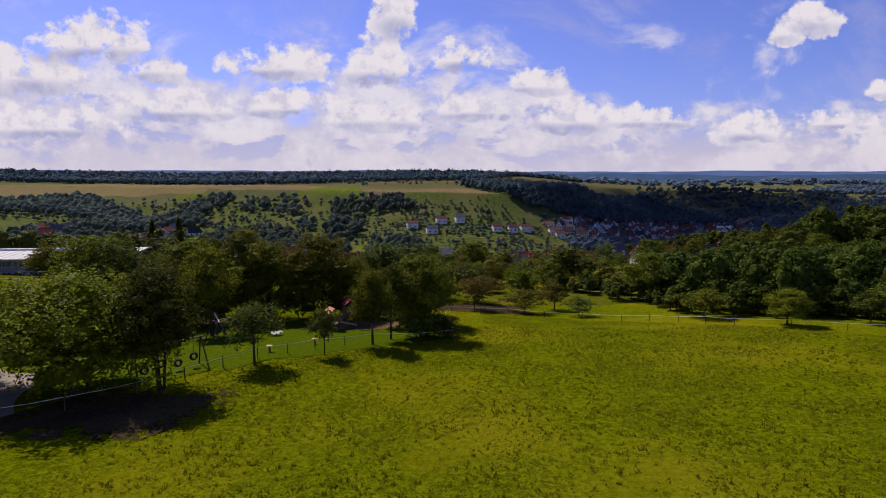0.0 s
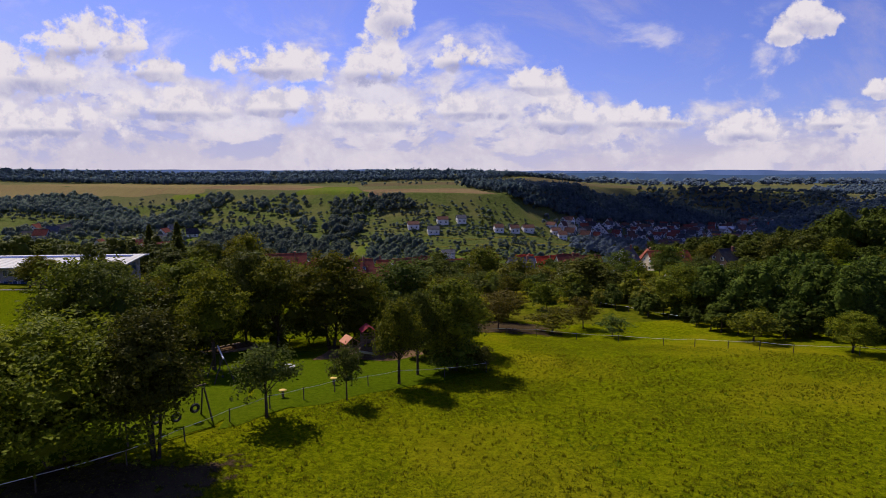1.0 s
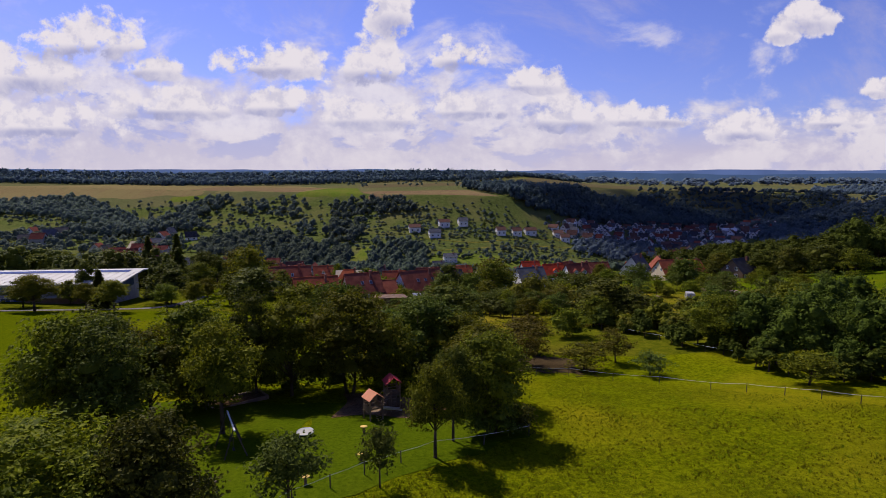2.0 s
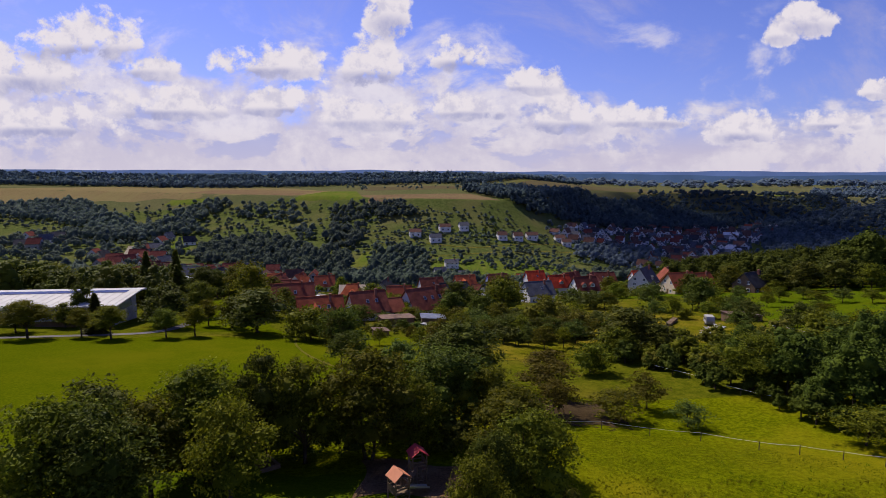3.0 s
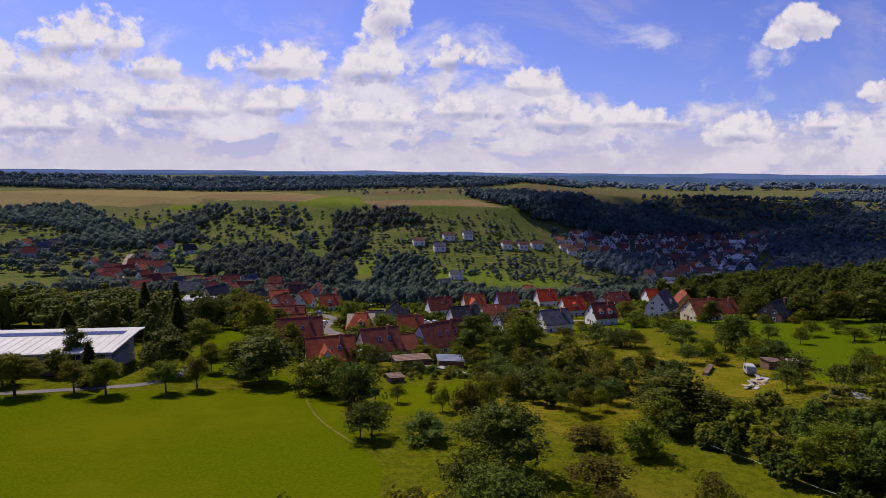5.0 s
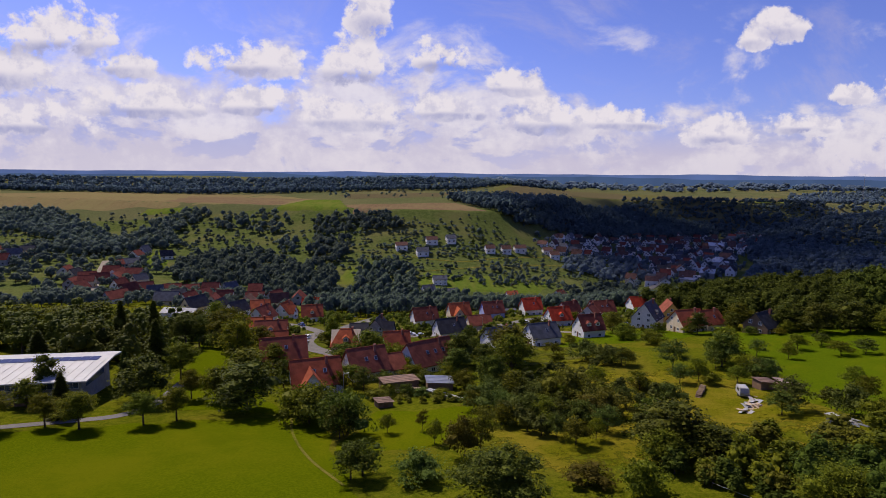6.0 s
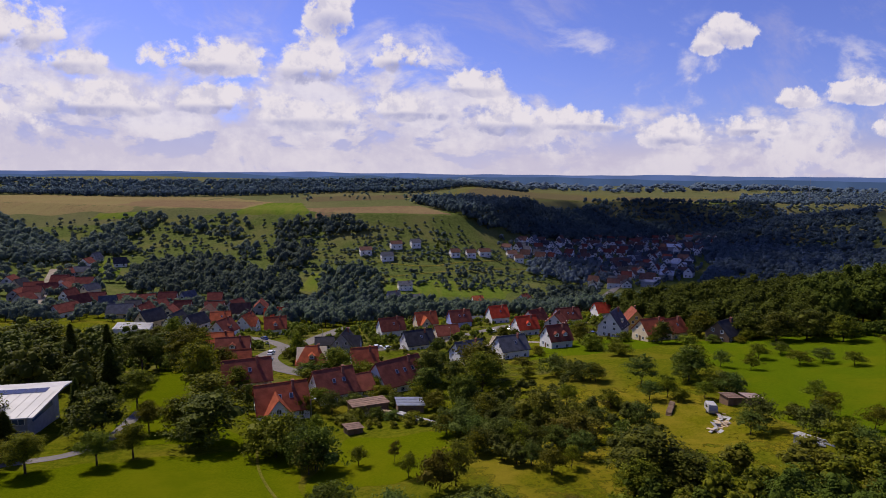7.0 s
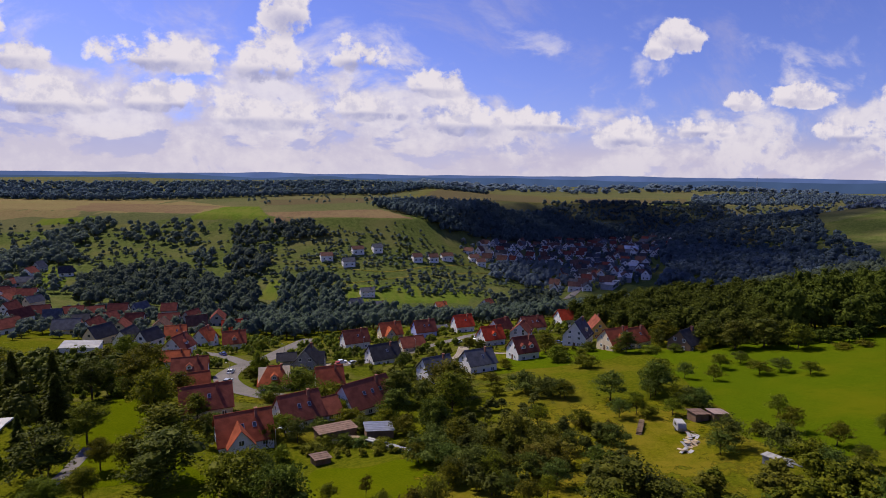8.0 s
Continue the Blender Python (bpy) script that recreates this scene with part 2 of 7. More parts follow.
# shoulder and ridge leaves carry still more painted haze
M["leaf_shoulder_haze"] = leaf_like("shoulder_leaf", rgb(0.090, 0.130, 0.158), rgb(0.150, 0.195, 0.200), 0.50, 0.2)
M["leaf_ridge_haze"] = leaf_like("ridge_leaf", rgb(0.105, 0.155, 0.205), rgb(0.165, 0.220, 0.250), 0.50, 0.2)
M["leaf_wood"] = leaf_like("wood_leaf", rgb(0.027, 0.039, 0.005), rgb(0.112, 0.132, 0.016), 0.32, 0.8)
M["blade"] = leaf_like("grass_blade", rgb(0.105, 0.128, 0.003), rgb(0.205, 0.218, 0.008), 0.50)


def plain(name, colour, rough=0.6, vary=0.18, scale=6.0, depth=0.004, metal=0.0, spec=0.4):
    def build(g):
        p = g.add("ShaderNodeTexCoord").outputs["Object"]
        n, f = g.noise(p, scale * 0.15, 4.0), g.noise(p, scale, 5.0, 0.7)
        own = g.add("ShaderNodeObjectInfo").outputs["Random"]
        dim = tuple(c * (1 - vary * 1.6) for c in colour[:3]) + (1,)
        lit = tuple(min(1, c * (1 + vary)) for c in colour[:3]) + (1,)
        c = g.mix(g.math("MULTIPLY_ADD", g.step(n, 0.3, 0.7), 0.6, g.math("MULTIPLY", own, 0.3)), dim, lit)
        c = g.mix(g.math("MULTIPLY", g.step(f, 0.5, 0.8), 0.35), c, dim)
        return surface(g, c, rough, f, depth, metal, spec)

    return material(name, build)


def tiled_roof(name, colour, vary=0.25):
    """Rows of clay or concrete tiles: courses and columns in relief, weathering in two scales."""

    def build(g):
        p = g.add("ShaderNodeTexCoord").outputs["Object"]
        s = g.add("ShaderNodeSeparateXYZ", {0: p})
        row = g.math("FRACT", g.math("MULTIPLY", s.outputs[2], 4.2))
        col = g.math("PINGPONG", g.math("MULTIPLY", s.outputs[1], 3.4), 1.0)
        n, f = g.noise(p, 0.5, 5.0), g.noise(p, 5.0, 4.0, 0.7)
        own = g.add("ShaderNodeObjectInfo").outputs["Random"]
        dim = tuple(c * (1 - vary * 1.6) for c in colour[:3]) + (1,)
        lit = tuple(min(1, c * (1 + vary)) for c in colour[:3]) + (1,)
        c = g.mix(g.math("MULTIPLY_ADD", g.step(n, 0.3, 0.7), 0.65, g.math("MULTIPLY", own, 0.3)), dim, lit)
        c = g.mix(g.math("MULTIPLY", g.step(f, 0.45, 0.75), 0.4), c, dim)
        c = g.mix(g.math("MULTIPLY", g.step(row, 0.80, 1.0), 0.28), c, dim)
        return surface(g, c, 0.95, g.math("MULTIPLY_ADD", col, 0.3, row), 0.012, 0, 0.04)

    return material(name, build)


M["red"] = tiled_roof("red_roof_tiles", (0.31, 0.082, 0.042))
M["bright_red"] = tiled_roof("bright_red_roof_tiles", (0.46, 0.060, 0.028))
M["orange"] = tiled_roof("orange_roof_tiles", (0.42, 0.110, 0.048))
M["brown"] = tiled_roof("brown_roof_tiles", (0.225, 0.070, 0.045))
M["maroon"] = tiled_roof("maroon_roof_tiles", (0.18, 0.054, 0.040))
M["umber"] = tiled_roof("umber_roof_tiles", (0.135, 0.072, 0.056))
M["grey"] = tiled_roof("slate_grey_roof_tiles", (0.100, 0.103, 0.120))
M["dark"] = tiled_roof("dark_roof_tiles", (0.058, 0.056, 0.062))
M["white_wall"] = plain("white_render", (0.72, 0.69, 0.66), 0.85, 0.08)
M["cream_wall"] = plain("cream_render", (0.62, 0.50, 0.33), 0.85, 0.1)
M["yellow_wall"] = plain("yellow_render", (0.68, 0.45, 0.12), 0.85, 0.1)
M["blue_wall"] = plain("pale_blue_render", (0.36, 0.40, 0.68), 0.85, 0.1)
M["brown_wall"] = plain("brown_boarding", (0.20, 0.12, 0.07), 0.8, 0.2)
M["grey_wall"] = plain("grey_concrete", (0.34, 0.33, 0.34), 0.85, 0.15)
M["frame"] = plain("white_window_frame", (0.75, 0.75, 0.75), 0.4, 0.04)
M["door"] = plain("brown_door", (0.16, 0.08, 0.04), 0.5, 0.2)
M["brick"] = plain("chimney_brick", (0.26, 0.10, 0.07), 0.9, 0.25)
M["bark"] = plain("tree_bark", (0.085, 0.062, 0.045), 0.95, 0.35, 9.0, 0.03, spec=0.1)
M["wood"] = plain("weathered_wood", (0.21, 0.135, 0.080), 0.85, 0.3, 9.0, 0.01)
M["pale_wood"] = plain("pale_timber", (0.48, 0.36, 0.22), 0.8, 0.2)
M["post"] = plain("dark_fence_post", (0.075, 0.058, 0.042), 0.9, 0.3)
M["tape"] = plain("white_fence_tape", (0.72, 0.72, 0.66), 0.6, 0.06)
M["white_metal"] = plain("white_sheet_metal", (0.37, 0.355, 0.34), 0.55, 0.12, 1.5)
M["steel"] = plain("grey_steel", (0.42, 0.43, 0.45), 0.35, 0.15, metal=0.7)
M["rubber"] = plain("black_rubber", (0.018, 0.018, 0.018), 0.7, 0.2)
M["white_paint"] = plain("white_car_paint", (0.75, 0.75, 0.76), 0.25, 0.04)
M["silver_paint"] = plain("silver_car_paint", (0.42, 0.44, 0.46), 0.3, 0.06, metal=0.4)
M["red_paint"] = plain("red_paint", (0.40, 0.030, 0.025), 0.35, 0.1)
M["blue_paint"] = plain("blue_paint", (0.05, 0.08, 0.22), 0.3, 0.1)
M["pink_roof"] = plain("faded_orange_roof", (0.55, 0.20, 0.10), 0.7, 0.1)
M["red_roof"] = plain("crimson_roof", (0.42, 0.030, 0.040), 0.7, 0.12)
M["faded_sheet"] = plain("faded_sheet", (0.34, 0.24, 0.20), 0.8, 0.2)
M["solar"] = plain("solar_panel", (0.030, 0.036, 0.075), 0.15, 0.1)
M["rust"] = plain("rusty_sheet", (0.20, 0.120, 0.085), 0.85, 0.3)
M["pane"] = plain("dark_window_glass", (0.030, 0.036, 0.048), 0.06, 0.1, spec=0.8)
M["blue_pane"] = plain("blue_glazing", (0.075, 0.110, 0.200), 0.08, 0.2, spec=0.8)

M["cloud"] = material("thin_cloud", lambda g: g.add("ShaderNodeMixShader", {
    0: g.step(g.noise(place_of(g), 0.012, 4.0), 0.3, 0.7, 0.66, 0.90), 1: g.add("ShaderNodeBsdfDiffuse", {0: rgb(0.85, 0.85, 0.85)}).outputs[0],
    2: g.add("ShaderNodeBsdfTransparent").outputs[0]}).outputs[0])

# ---- the lie of the land ----
def soft(u, k=40.0):
    return k * np.logaddexp(0.0, np.asarray(u, float) / k)


def bump(x, y, cx, cy, r, s=None):
    return np.exp(-((x - cx) / r) ** 2 - ((y - cy) / (s or r)) ** 2)


def land(x, y):
    """Height of the ground: a hilltop meadow, a slope down to the village, the valley, the far slope, plateau and ridges."""
    x, y = np.asarray(x, float), np.asarray(y, float)
    a, b = np.clip(x, -170, 200) / 100, np.clip(y, -60, 480) / 100
    near = (2.934 - 4.575 * b - 5.51 * b**2 + 1.277 * b**3 - 0.132 * b**4 - 1.594 * a + 2.8 * a * b
            + 1.866 * a * a + 0.195 * a * a * b - 0.64 * a * b * b)
    near = near + 3.2 * bump(x, y, -77, 200, 32) - 2.0 * bump(x, y, -25, 155, 22) + 2.0 * bump(x, y, 50, 186, 25)
    near = near - 2.2 * bump(x, y, 0, 284, 25) + 2.0 * bump(x, y, 46, 330, 25) - 1.4 * bump(x, y, 21, 84, 16)
    near = near + 1.9 * bump(x, y, 61, 125, 12) - 1.4 * bump(x, y, 104, 186, 22) + 1.0 * bump(x, y, -14, 46, 12) - 0.5 * bump(x, y, -6, 40, 8)
    run = 468 + 0.36 * soft(-(x + 70)) + 1.45 * soft(x - 140) - 1.1 * soft(x - 500, 60)
    lean = -0.36 / (1 + np.exp(np.clip((x + 70) / 40, -50, 50))) + 1.45 / (1 + np.exp(np.clip((140 - x) / 40, -50, 50))) - 1.1 / (1 + np.exp(np.clip((500 - x) / 60, -50, 50)))
    d = (y - run) / np.sqrt(1 + lean**2)
    floor_z = -66 - 0.05 * np.clip(x, -600, 0) - 0.07 * np.clip(x, 0, 560)
    plateau = -8 - 0.028 * np.clip(x, 0, 1200) + 0.004 * np.clip(-x, 0, 1500)
    t = np.clip(d / 240, 0, 1)
    far = floor_z + (plateau - floor_z) * (0.35 * t + 0.65 * t**3)
    ridge = 18 * np.exp(-(((y - 1520 + 0.12 * x) / 260) ** 2)) / (1 + np.exp(np.clip((x - 330) / 60, -50, 50)))
    far = far + np.where(d > 240, ridge, 0) + np.where(d > 240, 6 * np.sin(x / 260 + 1) * np.clip((d - 240) / 300, 0, 1), 0)
    near = floor_z + soft(near - floor_z, 2.5)
    w = np.clip((d + 25) / 50, 0, 1)
    w = w * w * (3 - 2 * w)
    z = near * (1 - w) + far * w
    hill = 78 * bump(x, y, 980, 760, 330, 330) + 30 * bump(x, y, 620, 430, 260, 200)
    return z + np.where(x > 150, hill, 0) * np.clip((x - 150) / 200, 0, 1)


def ground_z(x, y):
    return float(land(x, y))


# ---- mesh helpers ----
def quick_mesh(name, verts, faces, mats=(), smooth=False, slots=None):
    """A mesh from arrays; all faces have the same number of corners."""
    me = bpy.data.meshes.new(name)
    v, f = np.asarray(verts, np.float32), np.asarray(faces, np.int32)
    n = f.shape[1]
    me.vertices.add(len(v))
    me.vertices.foreach_set("co", v.ravel())
    me.loops.add(f.size)
    me.loops.foreach_set("vertex_index", f.ravel())
    me.polygons.add(len(f))
    me.polygons.foreach_set("loop_start", np.arange(0, f.size, n, dtype=np.int32))
    for m in mats:
        me.materials.append(m)
    if slots is not None:
        me.polygons.foreach_set("material_index", np.asarray(slots, np.int32))
    me.polygons.foreach_set("use_smooth", np.full(len(f), smooth))
    me.update(calc_edges=True)
    me.validate()
    return me


def part(name, bm, mat, parent=None, label="", smooth=False):
    """Links a bmesh as one mesh object under a thing."""
    me = bpy.data.meshes.new(name)
    bm.to_mesh(me)
    bm.free()
    me.materials.append(mat)
    if smooth:
        for p in me.polygons:
            p.use_smooth = True
    ob = new(name, me)
    ob.parent = parent
    return tagged(ob, label)


def same_part(name, me, parent, m):
    """A further part on a mesh that is there already."""
    ob = new(name, me)
    ob.parent = parent
    ob.matrix_basis = m
    return ob


def box(bm, x0, y0, z0, x1, y1, z1, m=None):
    r = bmesh.ops.create_cube(bm, size=1.0)
    t = Matrix.Translation(((x0 + x1) / 2, (y0 + y1) / 2, (z0 + z1) / 2)) @ Matrix.Diagonal((x1 - x0, y1 - y0, z1 - z0, 1))
    bmesh.ops.transform(bm, matrix=(m @ t) if m else t, verts=r["verts"])
    return r["verts"]


def boxed(*args):
    bm = bmesh.new()
    box(bm, *args)
    return bm


def tube(bm, a, b, ra, rb, sides=6):
    """A tapered rod between two points."""
    a, b = Vector(a), Vector(b)
    r = bmesh.ops.create_cone(bm, cap_ends=True, segments=sides, radius1=ra, radius2=rb, depth=(b - a).length)
    turn = (b - a).to_track_quat("Z", "Y").to_matrix().to_4x4()
    bmesh.ops.transform(bm, matrix=Matrix.Translation((a + b) / 2) @ turn, verts=r["verts"])
    return bm


def rod(a, b, ra, rb=None, sides=6):
    return tube(bmesh.new(), a, b, ra, ra if rb is None else rb, sides)


def prism(bm, outline, y0, y1):
    """An outline in x and z, drawn out along y."""
    n = len(outline)
    f = [bm.verts.new((x, y0, z)) for x, z in outline]
    b = [bm.verts.new((x, y1, z)) for x, z in outline]
    bm.faces.new(f)
    bm.faces.new(b[::-1])
    for i in range(n):
        bm.faces.new((f[i], b[i], b[(i + 1) % n], f[(i + 1) % n]))
    bmesh.ops.recalc_face_normals(bm, faces=bm.faces)
    return bm


def thing(name, m, label, category, group="", kind=""):
    ob = new(name)
    ob.empty_display_size = 0.2
    ob.matrix_basis = m
    return tagged(ob, label, category, group, kind)


def on_ground(x, y, turn=0, sink=0.0, scale=1.0):
    return pose(x, y, ground_z(x, y) - sink, 0, 0, turn) @ Matrix.Diagonal((scale, scale, scale, 1))


# ---- ground, fields, roads ----
def spread(*legs):
    """Coordinates in steps that widen: (end, step) legs from a start."""
    out = [legs[0]]
    for end, step in legs[1:]:
        n = max(1, round((end - out[-1]) / step))
        out += list(np.linspace(out[-1], end, n + 1)[1:])
    return np.array(out)


def make_ground():
    right = spread(0.0, (130, 2.6), (320, 6), (1000, 20), (4600, 180))
    xs = np.r_[-right[:0:-1], right]
    ys = spread(-300.0, (-20, 35), (170, 2.6), (420, 5), (620, 9), (860, 4), (1000, 11), (1900, 30), (4600, 180))
    gx, gy = np.meshgrid(xs, ys)
    far = np.maximum(np.hypot(gx, gy) / 4500, 1)
    gx, gy = gx / far, gy / far
    gz = land(gx, gy)
    w, h = len(xs), len(ys)
    i = np.arange(w * h).reshape(h, w)
    faces = np.stack([i[:-1, :-1], i[:-1, 1:], i[1:, 1:], i[1:, :-1]], -1).reshape(-1, 4)
    # grass changes with distance; the two farthest slots have haze in their colour
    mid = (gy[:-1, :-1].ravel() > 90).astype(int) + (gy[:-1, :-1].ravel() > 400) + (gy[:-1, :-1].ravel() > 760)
    me = quick_mesh("ground", np.stack([gx, gy, gz], -1).reshape(-1, 3), faces, (M["meadow"], M["slope"], M["far_slope_haze"], M["upland"]), True, mid)
    tagged(new("ground", me), "rolling grassland with a hilltop meadow, slopes and valley", "ground", kind="structure")


make_ground()


def sheet(name, label, category, mat, corners, lift=0.04, step=4.0, wobble=0.0):
    """A patch of ground cover between four corners, laid over the land."""
    c = np.array(corners, float)
    nu = max(2, int(max(np.hypot(*(c[1] - c[0])), np.hypot(*(c[2] - c[3]))) / step))
    nv = max(2, int(max(np.hypot(*(c[3] - c[0])), np.hypot(*(c[2] - c[1]))) / step))
    u, v = np.meshgrid(np.linspace(0, 1, nu + 1), np.linspace(0, 1, nv + 1))
    p = ((1 - u) * (1 - v))[..., None] * c[0] + (u * (1 - v))[..., None] * c[1] + (u * v)[..., None] * c[2] + ((1 - u) * v)[..., None] * c[3]
    if wobble:
        k = 5.0 * np.minimum(np.minimum(u, 1 - u), np.minimum(v, 1 - v)).clip(0, 0.2)
        p[..., 0] += (1 - k) * wobble * np.sin(p[..., 1] / (3.1 * wobble) + c[0][0])
        p[..., 1] += (1 - k) * wobble * np.sin(p[..., 0] / (2.3 * wobble) + c[0][1])
    z = land(p[..., 0], p[..., 1]) + lift
    if lift > 0.2:
        # the rim of a field runs into the ground
        z[[0, -1], :] -= lift + 0.8
        z[1:-1, [0, -1]] -= lift + 0.8
    i = np.arange((nu + 1) * (nv + 1)).reshape(nv + 1, nu + 1)
    faces = np.stack([i[:-1, :-1], i[:-1, 1:], i[1:, 1:], i[1:, :-1]], -1).reshape(-1, 4)
    me = quick_mesh(name, np.concatenate([p, z[..., None]], -1).reshape(-1, 3), faces, (mat,), True)
    return tagged(new(name, me), label, category, kind="structure")


ROADS = []


def road(name, label, mat, line, width, lift=0.08, step=2.0, category="road"):
    """A paved band along a line over the land, with smoothed bends."""
    p = np.array(line, float)
    for _ in range(3):
        a, b = p[:-1], p[1:]
        q = np.stack([a * 0.75 + b * 0.25, a * 0.25 + b * 0.75], 1).reshape(-1, 2)
        p = np.vstack([p[:1], q, p[-1:]])
    ROADS.append((p, width))
    t = np.gradient(p, axis=0)
    side = np.stack([-t[:, 1], t[:, 0]], -1) / np.hypot(*t.T)[:, None] * width / 2
    rows = np.stack([p + side * k for k in (-1, -0.33, 0.33, 1)], 1)
    z = land(rows[..., 0], rows[..., 1]) + lift
    n = len(p)
    i = np.arange(n * 4).reshape(n, 4)
    faces = np.stack([i[:-1, :-1], i[:-1, 1:], i[1:, 1:], i[1:, :-1]], -1).reshape(-1, 4)
    me = quick_mesh(name, np.concatenate([rows, z[..., None]], -1).reshape(-1, 3), faces, (mat,), True)
    return tagged(new(name, me), label, category, kind="structure")


sheet("playground_lawn", "mown green lawn of the playground beside the paddock", "lawn", M["lawn"], [(-27, 35.5), (-17.6, 40.8), (-17.6, 66), (-38, 66)], 0.025, 1.3, 0.5)
sheet("playground_lawn", "mown green lawn under small fruit trees", "lawn", M["lawn"], [(-17.6, 40.8), (1.0, 57.6), (-2, 70), (-17.6, 66)], 0.025, 1.3, 0.3)
sheet("sand_area", "reddish brown bare sand round the play tower", "sand", M["soil"], [(-15.5, 61.5), (-7.2, 62.2), (-2.5, 67.5), (-16.5, 69.5)], 0.05, 0.8, 0.6)
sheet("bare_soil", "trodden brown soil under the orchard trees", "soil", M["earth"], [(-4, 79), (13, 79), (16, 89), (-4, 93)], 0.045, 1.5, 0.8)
sheet("gravel_yard", "pale gravel yard with wheel tracks", "gravel", M["gravel"], [(-50, 28), (-25.5, 30.5), (-30.5, 41.5), (-52, 48)], 0.025, 1.6, 0.4)
sheet("sports_meadow", "broad mown green playing field", "meadow", M["pitch"], [(-120, 58), (-14, 74), (-36, 143), (-100, 128)], 0.03, 2.6, 0.8)
sheet("mown_lane", "mown grass lane between trees and hall", "lawn", M["pitch"], [(-71, 146), (-44, 144), (-66, 190), (-80, 199)], 0.045, 2.6, 0.8)
sheet("mown_lane", "mown grass lane running down between hedges", "lawn", M["pitch"], [(-80, 199), (-66, 190), (-98, 262), (-110, 264)], 0.045, 4, 0.8)
sheet("orchard_meadow", "bright green meadow beside the old orchard", "meadow", M["hay"], [(62, 128), (130, 120), (190, 215), (96, 232)], 0.03, 3, 1.5)
sheet("orchard_meadow", "bright green meadow below the houses", "meadow", M["hay"], [(28, 215), (96, 232), (96, 262), (48, 248)], 0.03, 3, 1.5)
sheet("garden_meadow", "small mown meadow among fruit trees", "meadow", M["pitch"], [(-30, 118), (-2, 128), (-2, 149), (-24, 150)], 0.03, 2.5, 1.0)
sheet("rough_grass", "dry yellowish rough grass round the sheds", "grass", M["rough"], [(8, 112), (66, 120), (72, 168), (22, 180)], 0.035, 2.5, 1.5)
sheet("rough_grass", "dry yellowish rough grass under fruit trees", "grass", M["rough"], [(-10, 106), (22, 110), (34, 158), (-6, 158)], 0.035, 2.5, 1.5)
sheet("stubble_field", "wide tan stubble field on the plateau", "field", M["stubble"], [(-800, 860), (-330, 800), (-290, 1090), (-700, 1230)], 0.3, 10, 6)
sheet("stubble_field", "tan stubble field above the orchards", "field", M["stubble"], [(-330, 800), (-165, 775), (-175, 905), (-290, 1090)], 0.3, 10, 3)
sheet("tilled_field", "reddish brown tilled field on the plateau", "field", M["plough"], [(-372, 826), (-196, 772), (-186, 925), (-415, 1035)], 0.5, 10, 4)
sheet("crop_field", "bright green crop strip on the plateau", "field", M["crop"], [(-200, 752), (-98, 722), (-135, 905), (-186, 905)], 0.7, 8, 2)
sheet("crop_field", "small bright green field at the plateau edge", "field", M["crop"], [(-385, 782), (-300, 772), (-315, 802), (-385, 812)], 0.45, 6, 2)
sheet("stubble_field", "reddish tan stubble field beside the dark wood", "field", M["plough"], [(-98, 712), (76, 716), (42, 850), (-122, 790)], 0.35, 8, 2)
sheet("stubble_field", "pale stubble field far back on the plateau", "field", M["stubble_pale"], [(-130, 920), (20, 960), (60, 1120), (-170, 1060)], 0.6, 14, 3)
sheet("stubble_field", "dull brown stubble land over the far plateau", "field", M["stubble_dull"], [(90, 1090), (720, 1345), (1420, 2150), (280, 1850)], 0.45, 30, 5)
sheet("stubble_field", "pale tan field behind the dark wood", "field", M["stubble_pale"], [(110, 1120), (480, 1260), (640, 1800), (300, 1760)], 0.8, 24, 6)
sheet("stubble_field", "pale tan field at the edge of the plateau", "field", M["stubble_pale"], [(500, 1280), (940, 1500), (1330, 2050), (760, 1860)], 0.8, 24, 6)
sheet("crop_field", "green field on the far plateau", "field", M["crop"], [(720, 1370), (900, 1400), (1080, 1620), (880, 1520)], 1.6, 20, 4)
sheet("slope_clearing", "small bright green clearing among valley woods", "meadow", M["crop"], [(-92, 520), (-70, 500), (-62, 560), (-84, 575)], 0.4, 5, 2)
sheet("terrace_meadow", "sunlit green meadow on the terraced far slope", "meadow", M["crop"], [(-18, 500), (92, 514), (118, 562), (-17, 560)], 0.3, 6, 2)
sheet("slope_clearing", "green clearing on the valley side", "meadow", M["crop"], [(-262, 528), (-240, 548), (-268, 622), (-304, 612)], 0.4, 8, 2)
sheet("slope_clearing", "shaded green meadow on a far hillside", "meadow", M["far_slope_haze"], [(640, 640), (820, 640), (840, 800), (700, 820)], 0.5, 20, 4)

sheet("gardens", "mixed gardens and hedges between the houses", "garden", M["garden"], [(-125, 178), (34, 160), (60, 262), (-70, 360)], 0.03, 5, 1.5)
sheet("gardens", "mixed gardens below the upper houses", "garden", M["garden"], [(-45, 245), (75, 240), (150, 300), (-45, 372)], 0.05, 5, 1.5)
road("village_road", "grey asphalt village street with a bend", M["asphalt"], [(-36, 345), (-46, 300), (-50, 277), (-58, 262), (-60, 240), (-52, 216), (-43, 207), (-33, 203)], 8.0)
road("village_road", "grey asphalt side street between houses", M["asphalt"], [(-57, 268), (-68, 288), (-82, 302), (-110, 300)], 5.5, 0.10)
road("village_road", "grey asphalt street past the lower houses", M["asphalt"], [(-24, 255), (-8, 262), (12, 290), (32, 303), (54, 318), (90, 315)], 6.0)
road("driveway", "pale paved drive in front of houses", M["gravel"], [(24, 250), (30, 262), (36, 285)], 5.0, 0.12, category="driveway")
